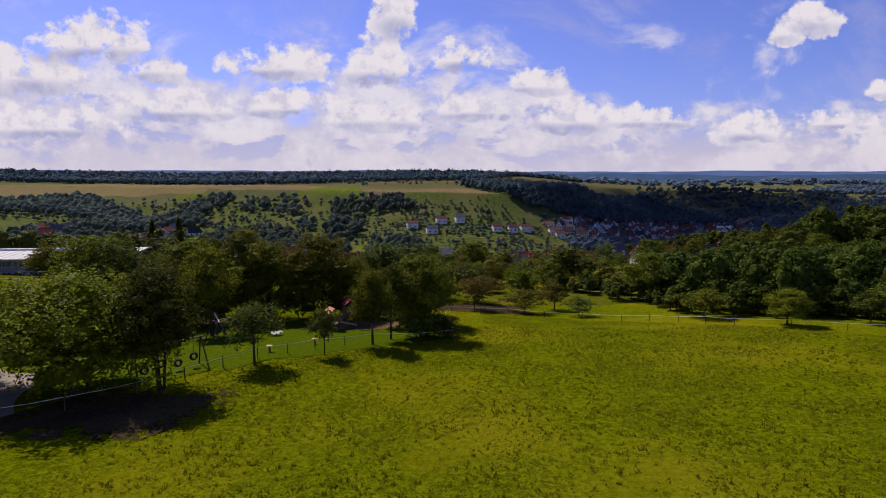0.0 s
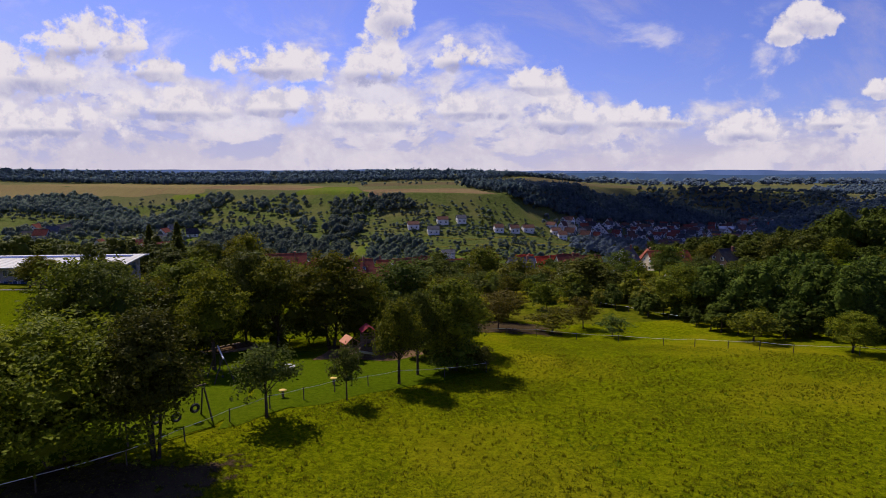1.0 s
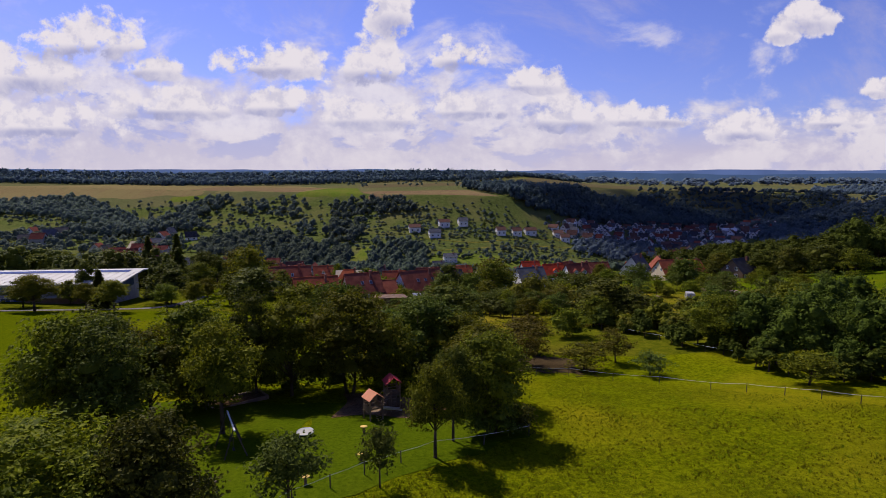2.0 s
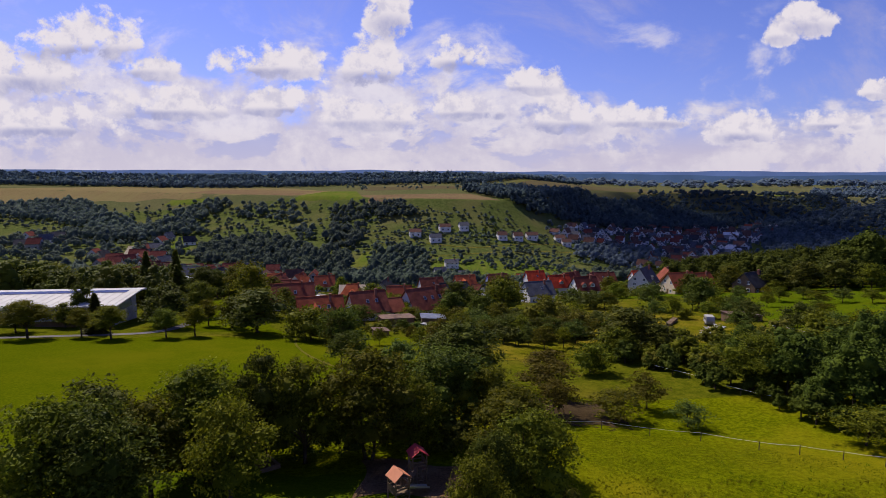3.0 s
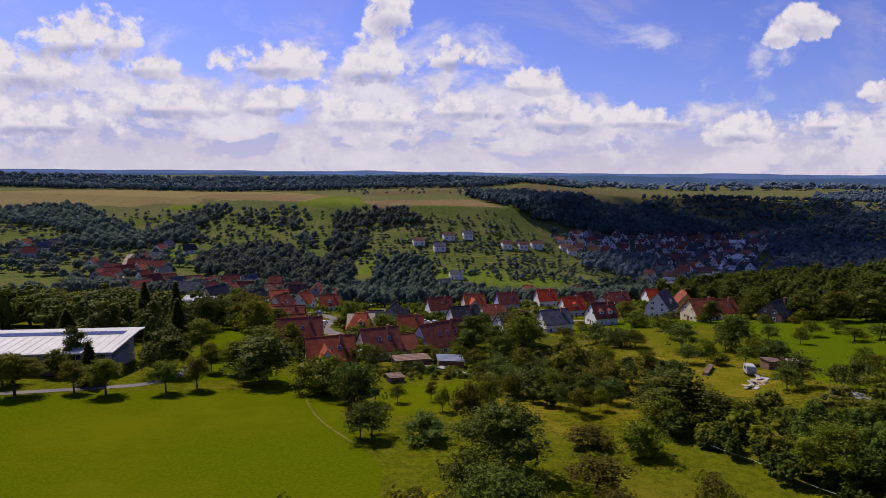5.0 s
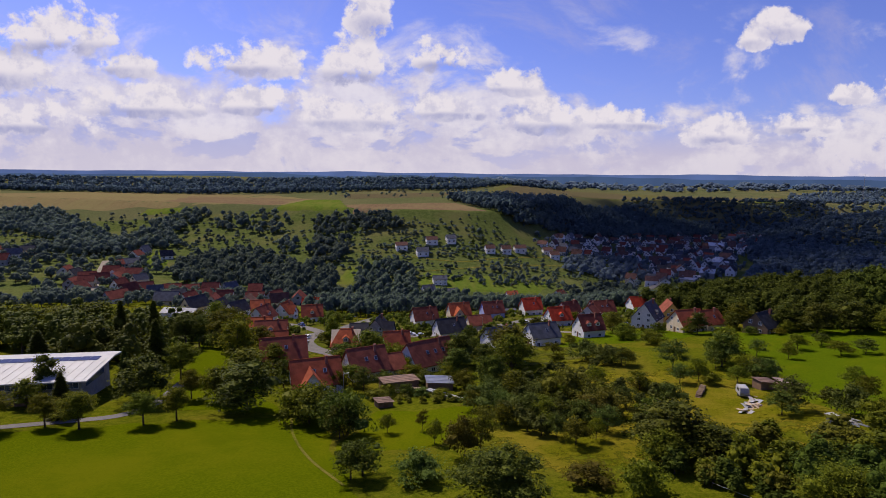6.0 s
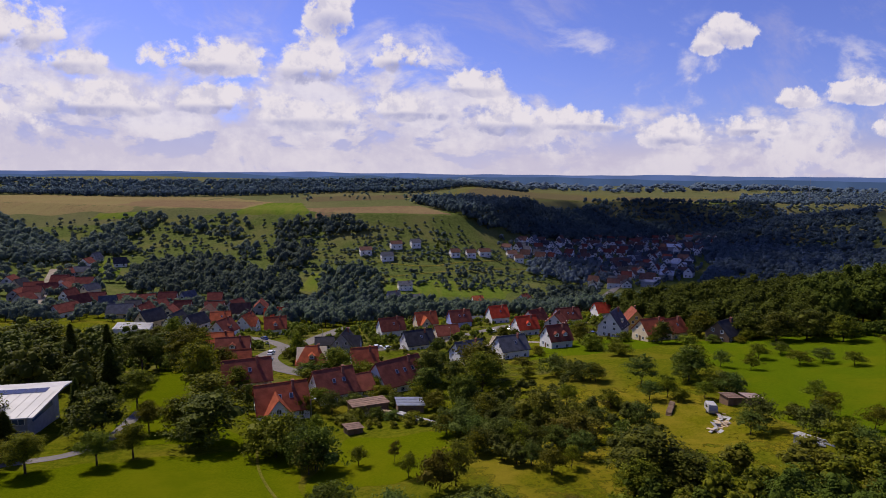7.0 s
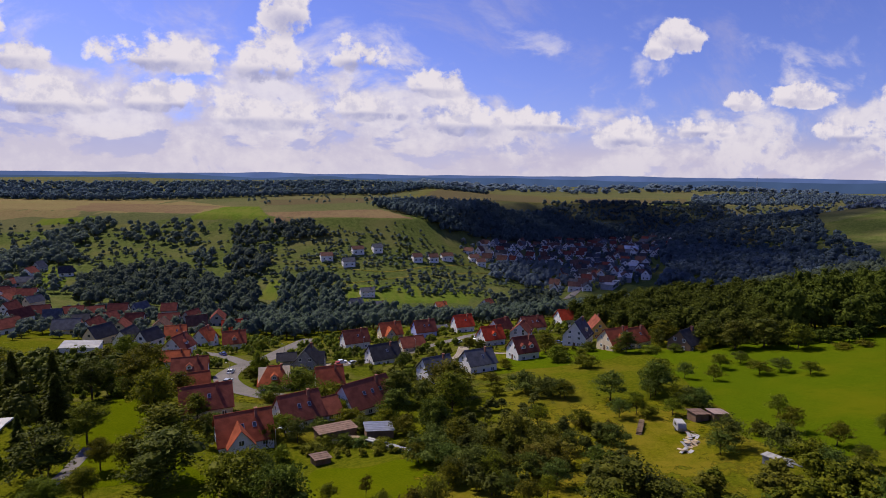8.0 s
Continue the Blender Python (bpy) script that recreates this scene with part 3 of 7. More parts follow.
road("driveway", "pale paved yard between the houses", M["gravel"], [(-27, 256), (-18, 262), (-8, 272), (2, 278)], 6.5, 0.12, category="driveway")
road("driveway", "pale paved drive beside the maroon house", M["gravel"], [(40, 262), (46, 256), (60, 252)], 3.5, 0.12, category="driveway")
road("hall_path", "grey paved path in front of the hall", M["asphalt"], [(-125, 117), (-97, 130), (-84, 135.5), (-70, 141.5), (-72, 166)], 2.6, 0.08, category="path")
road("valley_road", "pale road climbing out of the valley", M["gravel"], [(-235, 420), (-249, 433), (-272, 484), (-290, 524), (-312, 575)], 7.0, 0.4)
road("terrace_track", "pale farm track along a terrace of the far slope", M["dry_grass"], [(-40, 608), (-10, 596), (30, 592), (62, 612), (96, 628), (135, 655)], 2.0, 0.25, category="track")
road("terrace_track", "pale farm track below the terraces", M["dry_grass"], [(-20, 556), (20, 572), (60, 590), (110, 612), (150, 640)], 1.6, 0.25, category="track")
road("town_road", "grey main street of the town", M["asphalt"], [(190, 530), (240, 600), (304, 700), (428, 890), (540, 1060)], 9.0, 0.4)
road("wheel_track", "faint worn wheel track through the meadow", M["dry_grass"], [(-41, 142), (-38.5, 131), (-33, 118), (-26, 108)], 0.5, 0.06, category="track")

# real bare soil plus painted shade below the walnut crowns
sheet("trodden_soil", "trodden earth under the big trees, coloured darker to deepen their shade", "soil", M["earth"], [(-31, 28.5), (-18, 28.5), (-11, 38), (-22, 37.5)], 0.035, 0.8, 0.7)
# ---- trees ----
def leaf_cloud(rng, lobes, count, size, shell=0.5, up=0.42, wild=0.55):
    """Leaves as small folded quads over the lobes (centre, radii) of a crown: verts and faces."""
    weight = np.array([r[0] * r[1] + r[1] * r[2] for _, r in lobes])
    twigs = max(12, count // 11) if count > 800 else count
    pick = rng.choice(len(lobes), twigs, p=weight / weight.sum())
    c = np.array([l[0] for l in lobes], float)[pick]
    r = np.array([l[1] for l in lobes], float)[pick]
    d = rng.normal(size=(twigs, 3))
    d /= np.linalg.norm(d, axis=1)[:, None]
    d[:, 2] = np.where(d[:, 2] < -0.35, -d[:, 2] * 0.6, d[:, 2])
    k = 1 - shell * rng.random(twigs) ** 1.5 + rng.normal(0, 0.10, twigs)
    p = c + d * r * k[:, None]
    if twigs < count:
        # leaves sit in sprays round the twig ends
        own = rng.integers(0, twigs, count)
        p = p[own] + rng.normal(0, size * 0.85, (count, 3)) * [1, 1, 0.7]
        d = d[own]
    nrm = d * 0.7 + [0, 0, up] + rng.normal(0, wild, (count, 3))
    nrm /= np.linalg.norm(nrm, axis=1)[:, None]
    a = np.cross(nrm, rng.normal(size=(count, 3)))
    a /= np.linalg.norm(a, axis=1)[:, None]
    b = np.cross(nrm, a)
    s = (size * rng.uniform(0.55, 1.3, count))[:, None]
    v = np.stack([p - a * s * 0.5, p + b * s * 0.32 + nrm * s * 0.12, p + a * s * 0.55, p - b * s * 0.32 + nrm * s * 0.1], 1)
    return v.reshape(-1, 3), np.arange(count * 4).reshape(-1, 4)


def ball(n=2):
    """The points and quads of a cube of n x n faces a side, blown up to a ball of radius 1."""
    at, verts, faces = {}, [], []

    def point(q):
        if q not in at:
            at[q] = len(verts)
            d = Vector(q) * (2.0 / n) - Vector((1, 1, 1))
            verts.append(d.normalized())
        return at[q]

    for k in range(3):
        for side in (0, n):
            for i in range(n):
                for j in range(n):
                    ring = [(i, j), (i + 1, j), (i + 1, j + 1), (i, j + 1)]
                    ring = ring if side else ring[::-1]
                    full = [(side, u, w) for u, w in ring]
                    faces.append([point(tuple(q[(m - k) % 3] for m in range(3))) for q in full])
    return np.array(verts, float), np.array(faces)


BALL, BALL_FACES = ball()
BALL_FACES = BALL_FACES[BALL[BALL_FACES].mean(1)[:, 2] > -0.3]
CUBE, CUBE_FACES = ball(1)
ROUND, ROUND_FACES = ball(3)
ROUND_FACES = ROUND_FACES[ROUND[ROUND_FACES].mean(1)[:, 2] > -0.3]


def crown_lobes(rng, height, width, bare, n, flat=1.0, lean=0.0):
    """Lobes that fill a crown from the height `bare` up, uneven in outline."""
    lobes, h = [], height - bare
    for i in range(n):
        t = (i + 0.5) / n
        ang = i * 2.4 + rng.uniform(-0.5, 0.5)
        z = bare + h * (0.16 + 0.70 * t)
        reach = width * 0.5 * math.sin(math.pi * (0.20 + 0.72 * t)) ** 0.8 * rng.uniform(0.45, 0.78)
        r = width * rng.uniform(0.19, 0.30) * (1.12 - 0.4 * t)
        lobes.append(((math.cos(ang) * reach + lean * t, math.sin(ang) * reach, z), (r, r, min(r * flat * rng.uniform(0.75, 1.05), h * 0.32))))
    lobes.append(((lean * 0.5, 0, bare + h * 0.45), (width * 0.30, width * 0.30, h * 0.38)))
    lobes.append(((lean, 0, height - h * 0.20), (width * 0.20, width * 0.20, h * 0.20)))
    return lobes


def tree(name, rng, height, width, bare, lobes_n, leaves, leaf, leaf_size, label, stems=1, flat=0.9, thick=0.020, lean=0.0, category="tree", shell=0.5):
    """One tree with a tapered trunk, limbs to its lobes and a crown of leaves, at the origin."""
    ob = thing(name, Matrix(), label, category)
    lobes = crown_lobes(rng, height, width, bare, lobes_n, flat, lean)
    bm = bmesh.new()
    for s in range(stems):
        a = s * 2 * math.pi / max(stems, 1)
        off = 0.0 if stems == 1 else 0.16 * width * 0.4
        foot = Vector((math.cos(a) * off * 0.4, math.sin(a) * off * 0.4, -0.25))
        fork = Vector((math.cos(a) * off + lean * 0.2, math.sin(a) * off, bare * 0.9 + 0.2))
        top = Vector((lean * 0.8 + math.cos(a) * off * 2, math.sin(a) * off * 2, height * 0.80))
        r = height * thick / math.sqrt(stems)
        tube(bm, foot, foot + (fork - foot) * 0.2, r * 1.35, r, 7)
        tube(bm, foot + (fork - foot) * 0.18, fork, r, r * 0.78, 7)
        tube(bm, fork, top, r * 0.76, r * 0.15, 6)
        for c, rr in lobes[s::stems]:
            z = bare * 0.8 + (c[2] - bare) * rng.uniform(0.15, 0.5)
            start = fork.lerp(top, max(0, min(0.9, (z - fork.z) / max(top.z - fork.z, 0.1))))
            knee = start.lerp(Vector(c), 0.5) + Vector((0, 0, rr[2] * 0.12))
            tube(bm, start, knee, r * 0.36, r * 0.22, 5)
            tube(bm, knee, c, r * 0.22, r * 0.05, 5)
    part("trunk", bm, M["bark"], ob, smooth=True)
    v, f = leaf_cloud(rng, lobes, leaves, leaf_size, shell)
    for c, rr in lobes[-2:] + lobes[:-2:2]:
        f = np.vstack([f, BALL_FACES + len(v)])
        v = np.vstack([v, BALL * rng.uniform(0.75, 1.1, (len(BALL), 1)) * np.array(rr) * (0.62 if shell < 0.6 else 0.4) + c])
    crown = new("crown", quick_mesh("crown", v, f, (leaf,)))
    crown.parent = ob
    return ob


def conifer(name, rng, height, width, leaves, leaf, leaf_size, label):
    """A spruce: a straight trunk and drooping whorls."""
    ob = thing(name, Matrix(), label, "tree")
    bm = rod((0, 0, -0.3), (0, 0, height * 0.96), height * 0.018, 0.02, 7)
    for i in range(26):
        z, a = height * (0.1 + 0.85 * i / 26), i * 2.39
        r = width * 0.48 * (1 - i / 28)
        tube(bm, (0, 0, z), (math.cos(a) * r, math.sin(a) * r, z - r * 0.25), 0.05, 0.01, 4)
    part("trunk", bm, M["bark"], ob)
    t = rng.random(leaves) ** 0.7
    tier = np.floor((1 - t) * 13) / 13
    z = height * (0.06 + 0.94 * (1 - t)) + rng.normal(0, 0.1, leaves)
    saw = 1 - 0.45 * (((1 - t) * 13) % 1)
    rad = width * 0.5 * (t * 0.95 + 0.03) * saw * np.sqrt(rng.random(leaves) * 0.75 + 0.25)
    ang = rng.random(leaves) * 6.283
    rad = rad * (0.78 + 0.22 * np.sin(ang * 5 + tier * 40))
    p = np.stack([np.cos(ang) * rad, np.sin(ang) * rad, z - rad * 0.25], -1)
    d = np.stack([np.cos(ang), np.sin(ang), np.full(leaves, -0.4)], -1)
    d /= np.linalg.norm(d, axis=1)[:, None]
    side = np.cross(d, rng.normal(size=(leaves, 3)))
    side /= np.linalg.norm(side, axis=1)[:, None]
    s = (leaf_size * rng.uniform(0.6, 1.3, leaves))[:, None]
    v = np.stack([p - d * s, p + side * s * 0.3, p + d * s, p - side * s * 0.3], 1).reshape(-1, 3)
    crown = new("crown", quick_mesh("crown", v, np.arange(leaves * 4).reshape(-1, 4), (leaf,)))
    crown.parent = ob
    return ob


RNG = np.random.default_rng(7)
STOCK = {}


def stock(key, maker):
    """A model tree of which the planted ones are copies; it is taken away at the end."""
    STOCK[key] = maker


def plant(key, x, y, height, label="", width=0.0, turn=None, group=""):
    """A copy of a model tree of unit-like size, scaled to a height and a crown width."""
    ob, h, w = STOCK[key + "_far"] if y > 106 and key + "_far" in STOCK else STOCK[key]
    turn = (x * 37.7 + y * 91.3) % 360 if turn is None else turn
    s = height / h
    sx = (width / w) if width else s
    m = pose(x, y, ground_z(x, y) - 0.08, 0, 0, turn) @ Matrix.Diagonal((sx, sx, s, 1))
    t = copy_thing(ob, m)
    t.name = ob.name
    return tagged(t, label, group=group)


def models():
    r = np.random.default_rng(11)
    leafy = "broadleaf tree with a dense green crown standing in grass"
    for key, mat in (("round", "leaf"), ("dark", "leaf_dark"), ("light", "leaf_light")):
        stock(key, (tree("broadleaf_tree", r, 9.0, 6.6, 1.1, 15, 8500, M[mat], 0.24, leafy, flat=1.1), 9.0, 6.6))
        stock(key + "_far", (tree("broadleaf_tree", r, 9.0, 6.6, 0.9, 15, 2600, M[mat], 0.40, leafy, flat=1.1), 9.0, 6.6))
        stock(key + "_std", (tree("broadleaf_tree", r, 9.0, 6.0, 2.7, 15, 8000, M[mat], 0.24, leafy, flat=1.1), 9.0, 6.0))
        stock(key + "2_far", (tree("broadleaf_tree", r, 9.0, 6.2, 0.8, 18, 2600, M[mat], 0.40, leafy, stems=2, flat=1.15), 9.0, 6.2))
        stock(key + "2", (tree("broadleaf_tree", r, 9.0, 6.2, 0.9, 18, 8500, M[mat], 0.24, leafy, stems=2, flat=1.15), 9.0, 6.2))
    stock("walnut", (tree("walnut_tree", r, 10.0, 10.0, 0.7, 30, 28000, M["leaf_light"], 0.23, leafy, stems=2, flat=0.95), 10.0, 10.0))
    stock("tall", (tree("cherry_tree", r, 10.0, 6.0, 2.2, 20, 15000, M["leaf_dark"], 0.23, leafy, stems=3), 10.0, 6.0))
    fruit = "low gnarled fruit tree with a spreading green crown in grass"
    for i, mat in enumerate(("leaf", "leaf_grey", "leaf_light", "leaf_dark", "leaf_brown")):
        stock("apple%d" % i, (tree("fruit_tree", r, 4.6, 4.8, 1.0, 11, 2000, M[mat], 0.25, fruit, flat=0.75, lean=0.5 * (i - 2) / 2, shell=0.75), 4.6, 4.8))
    stock("young", (tree("young_fruit_tree", r, 5.2, 3.8, 1.7, 11, 2600, M["leaf_grey"], 0.24, fruit, flat=1.25, shell=0.7), 5.2, 3.8))
    for key, mat in (("bush", "leaf"), ("bush_dark", "leaf_dark"), ("bush_grey", "leaf_grey"), ("bush_brown", "leaf_brown"), ("bush_light", "leaf_light")):
        stock(key, (tree("bush", r, 3.4, 4.6, 0.1, 10, 1900, M[mat], 0.27, "dense rounded shrub growing in the grass", stems=3, flat=0.9, thick=0.02, category="bush"), 3.4, 4.6))
    stock("spruce", (conifer("spruce_tree", r, 14.0, 6.0, 5200, M["leaf_dark"], 0.42, "tall dark spruce with drooping branches"), 14.0, 6.0))
    stock("cypress", (tree("columnar_tree", r, 8.0, 1.7, 0.3, 8, 900, M["leaf_dark"], 0.35, "slim columnar dark green conifer", flat=2.2, thick=0.02), 8.0, 1.7))


models()


def dome_lobes(r):
    """The round lobes of a full crown of unit height and 0.8 width that reaches down to the ground."""
    lobes = [((0, 0, 0.46), (0.25, 0.25, 0.42))]
    for i in range(6):
        a = i * 1.047 + r.uniform(-0.4, 0.4)
        k, d = r.uniform(0.13, 0.19), r.uniform(0.16, 0.23)
        lobes.append(((math.cos(a) * d, math.sin(a) * d, r.uniform(0.20, 0.56)), (k, k, k * r.uniform(1.2, 1.7))))
    for i in range(4):
        a = i * 1.57 + r.uniform(-0.6, 0.6)
        k = r.uniform(0.09, 0.15)
        lobes.append(((math.cos(a) * 0.12, math.sin(a) * 0.12, r.uniform(0.60, 0.80)), (k, k, k * 1.3)))
    return lobes


def wood_mesh(name, label, category, mat, places, heights, widths, leaves=90, leaf=1.5, seed=3):
    """A stand of many trees as one mesh: lobed crowns of leaf clumps on thin trunks."""
    r = np.random.default_rng(seed)
    kinds = []
    for _ in range(9):
        lobes = dome_lobes(r)
        v, f = leaf_cloud(r, lobes, leaves, leaf / 15.0, 0.30, 0.42, 0.25 if leaves < 140 else 0.38)
        # the dense inside of the crown, so that crowns close up
        core, sides = (ROUND, ROUND_FACES) if leaves > 200 else (BALL, BALL_FACES) if leaves > 19 else (CUBE, CUBE_FACES)
        for c, rr in lobes if leaves > 200 else lobes[:7]:
            f = np.vstack([f, sides + len(v)])
            v = np.vstack([v, core * r.uniform(0.78, 1.08, (len(core), 1)) * np.array(rr) * (0.9 if leaves < 190 else 0.66) + c])
        a = np.arange(5) * 2 * math.pi / 5
        ring = np.stack([np.cos(a), np.sin(a), 0 * a], -1)
        tv = np.vstack([ring * 0.022 + [0, 0, -0.03], ring * 0.012 + [0, 0, 0.6]])
        tf = np.array([(i, (i + 1) % 5, 5 + (i + 1) % 5, 5 + i) for i in range(5)]) + len(v)
        if leaves > 30:
            kinds.append((np.vstack([v, tv]), np.vstack([f, tf]), np.r_[np.zeros(len(f), int), np.ones(5, int)]))
        else:
            kinds.append((v, f, np.zeros(len(f), int)))
    vs, fs, ms, n = [], [], [], 0
    zs = land(places[:, 0], places[:, 1])
    for (x, y), z, h, w in zip(places, zs, heights, widths):
        v, f, m = kinds[r.integers(9)]
        c, s = math.cos(a0 := r.random() * 6.283), math.sin(a0)
        p = v * [w / 0.8, w / 0.8, h]
        p = np.stack([p[:, 0] * c - p[:, 1] * s + x, p[:, 0] * s + p[:, 1] * c + y, p[:, 2] + z], -1)
        vs.append(p)
        fs.append(f + n)
        ms.append(m)
        n += len(p)
    me = quick_mesh(name, np.vstack(vs), np.vstack(fs), (mat, M["bark"]), True, np.concatenate(ms))
    return tagged(new(name, me), label, category, kind="stuff")


def inside(p, poly):
    """Which points lie in a polygon."""
    x, y, hit = p[:, 0], p[:, 1], np.zeros(len(p), bool)
    q = np.array(poly, float)
    for (x0, y0), (x1, y1) in zip(q, np.roll(q, -1, 0)):
        hit ^= ((y0 > y) != (y1 > y)) & (x < (x1 - x0) * (y - y0) / (y1 - y0 + 1e-9) + x0)
    return hit


def fill(poly, gap, seed, jitter=0.55, keep=1.0):
    """Places over a polygon, about `gap` apart, uneven."""
    q, r = np.array(poly, float), np.random.default_rng(seed)
    gx, gy = np.meshgrid(np.arange(q[:, 0].min(), q[:, 0].max(), gap), np.arange(q[:, 1].min(), q[:, 1].max(), gap * 0.87))
    gx = gx + (np.arange(gx.shape[0]) % 2)[:, None] * gap / 2
    p = np.stack([gx.ravel(), gy.ravel()], -1) + r.uniform(-jitter, jitter, (gx.size, 2)) * gap
    p = p[inside(p, poly)]
    return p[r.random(len(p)) < keep]


def wood(label, poly, gap, height, mat, leaves, leaf, seed, keep=1.0, name="woodland", category="woods", width=0.9):
    p = fill(poly, gap, seed, keep=keep)
    for line, wide in ROADS:
        # no tree on a road
        p = p[np.hypot(p[:, None, 0] - line[None, :, 0], p[:, None, 1] - line[None, :, 1]).min(1) > wide / 2 + 2.5]
    # nor on or close before a house
    p = p[np.hypot(p[:, None, 0] - HOUSES[None, :, 0], p[:, None, 1] - HOUSES[None, :, 1] + 3).min(1) > 7.5]
    r = np.random.default_rng(seed + 1)
    h = height * r.uniform(0.55, 1.25, len(p))
    w = np.minimum(h * width * r.uniform(0.85, 1.25, len(p)), gap * 1.6)
    return wood_mesh(name, label, category, mat, p, h, w, leaves, leaf, seed)


# ---- houses ----
def roof_mesh(length, width, eave, rise, over=0.45, thick=0.2, hip=0.0):
    """Two tiled slopes with overhang and thickness; the ridge runs along y."""
    bm = bmesh.new()
    hw, hl = width / 2 + over, length / 2 + over
    low = eave - over * rise / (width / 2)
    top = eave + rise
    r = hl - hip
    for s in (-1, 1):
        for lift, flip in ((thick, 1), (0.0, -1)):
            a, b = (s * hw, -hl, low + lift), (s * hw, hl, low + lift)
            c, d = (0, r, top + lift), (0, -r, top + lift)
            vs = [bm.verts.new(p) for p in (a, b, c, d)]
            bm.faces.new(vs if s * flip > 0 else vs[::-1])
        e = [bm.verts.new(p) for p in ((s * hw, -hl, low), (s * hw, hl, low), (s * hw, hl, low + thick), (s * hw, -hl, low + thick))]
        bm.faces.new(e)
        for end in (-1, 1):
            if hip:
                if s > 0:
                    vs = [bm.verts.new(p) for p in ((-hw, end * hl, low + thick), (hw, end * hl, low + thick), (0, end * r, top + thick))]
                    bm.faces.new(vs)
                    vs = [bm.verts.new(p) for p in ((-hw, end * hl, low), (hw, end * hl, low), (hw, end * hl, low + thick), (-hw, end * hl, low + thick))]
                    bm.faces.new(vs)
            else:
                vs = [bm.verts.new(p) for p in ((s * hw, end * hl, low), (0, end * hl, top), (0, end * hl, top + thick), (s * hw, end * hl, low + thick))]
                bm.faces.new(vs)
    bmesh.ops.remove_doubles(bm, verts=bm.verts, dist=0.001)
    bmesh.ops.recalc_face_normals(bm, faces=bm.faces)
    # a rounded ridge cap
    tube(bm, (0, -r, top + thick * 0.9), (0, r, top + thick * 0.9), 0.13, 0.13, 6)
    return bm


def window_meshes():
    """A unit window with frame bars, facing +x: frame and pane."""
    bm = bmesh.new()
    ys, zs = (-0.56, -0.5, -0.42, -0.035, 0.035, 0.42, 0.5, 0.56), (-0.56, -0.5, -0.42, 0.42, 0.5)
    at = {}
    for i in range(7):
        for k in range(4):
            if (k > 0 and i in (0, 6)) or (k == 2 and i in (2, 4)):
                continue
            ring = [(i, k), (i + 1, k), (i + 1, k + 1), (i, k + 1)]
            for q in ring:
                if q not in at:
                    at[q] = bm.verts.new((0.07, ys[q[0]], zs[q[1]]))
            bm.faces.new([at[q] for q in ring])
    grown = bmesh.ops.extrude_face_region(bm, geom=bm.faces[:])["geom"]
    bmesh.ops.translate(bm, vec=(-0.09, 0, 0), verts=[v for v in grown if isinstance(v, bmesh.types.BMVert)])
    bmesh.ops.recalc_face_normals(bm, faces=bm.faces)
    frame_me = bpy.data.meshes.new("window")
    bm.to_mesh(frame_me)
    bm.free()
    frame_me.materials.append(M["frame"])
    bm = boxed(-0.02, -0.42, -0.42, 0.03, 0.42, 0.42)
    pane_me = bpy.data.meshes.new("pane")
    bm.to_mesh(pane_me)
    bm.free()
    pane_me.materials.append(M["pane"])
    return frame_me, pane_me


WINDOW, PANE = window_meshes()


def add_window(house_ob, x, y, z, turn, w=1.2, h=1.25):
    m = pose(x, y, z, 0, 0, turn) @ Matrix.Diagonal((1, w, h, 1))
    f = same_part("window", WINDOW, house_ob, m)
    same_part("pane", PANE, f, Matrix())


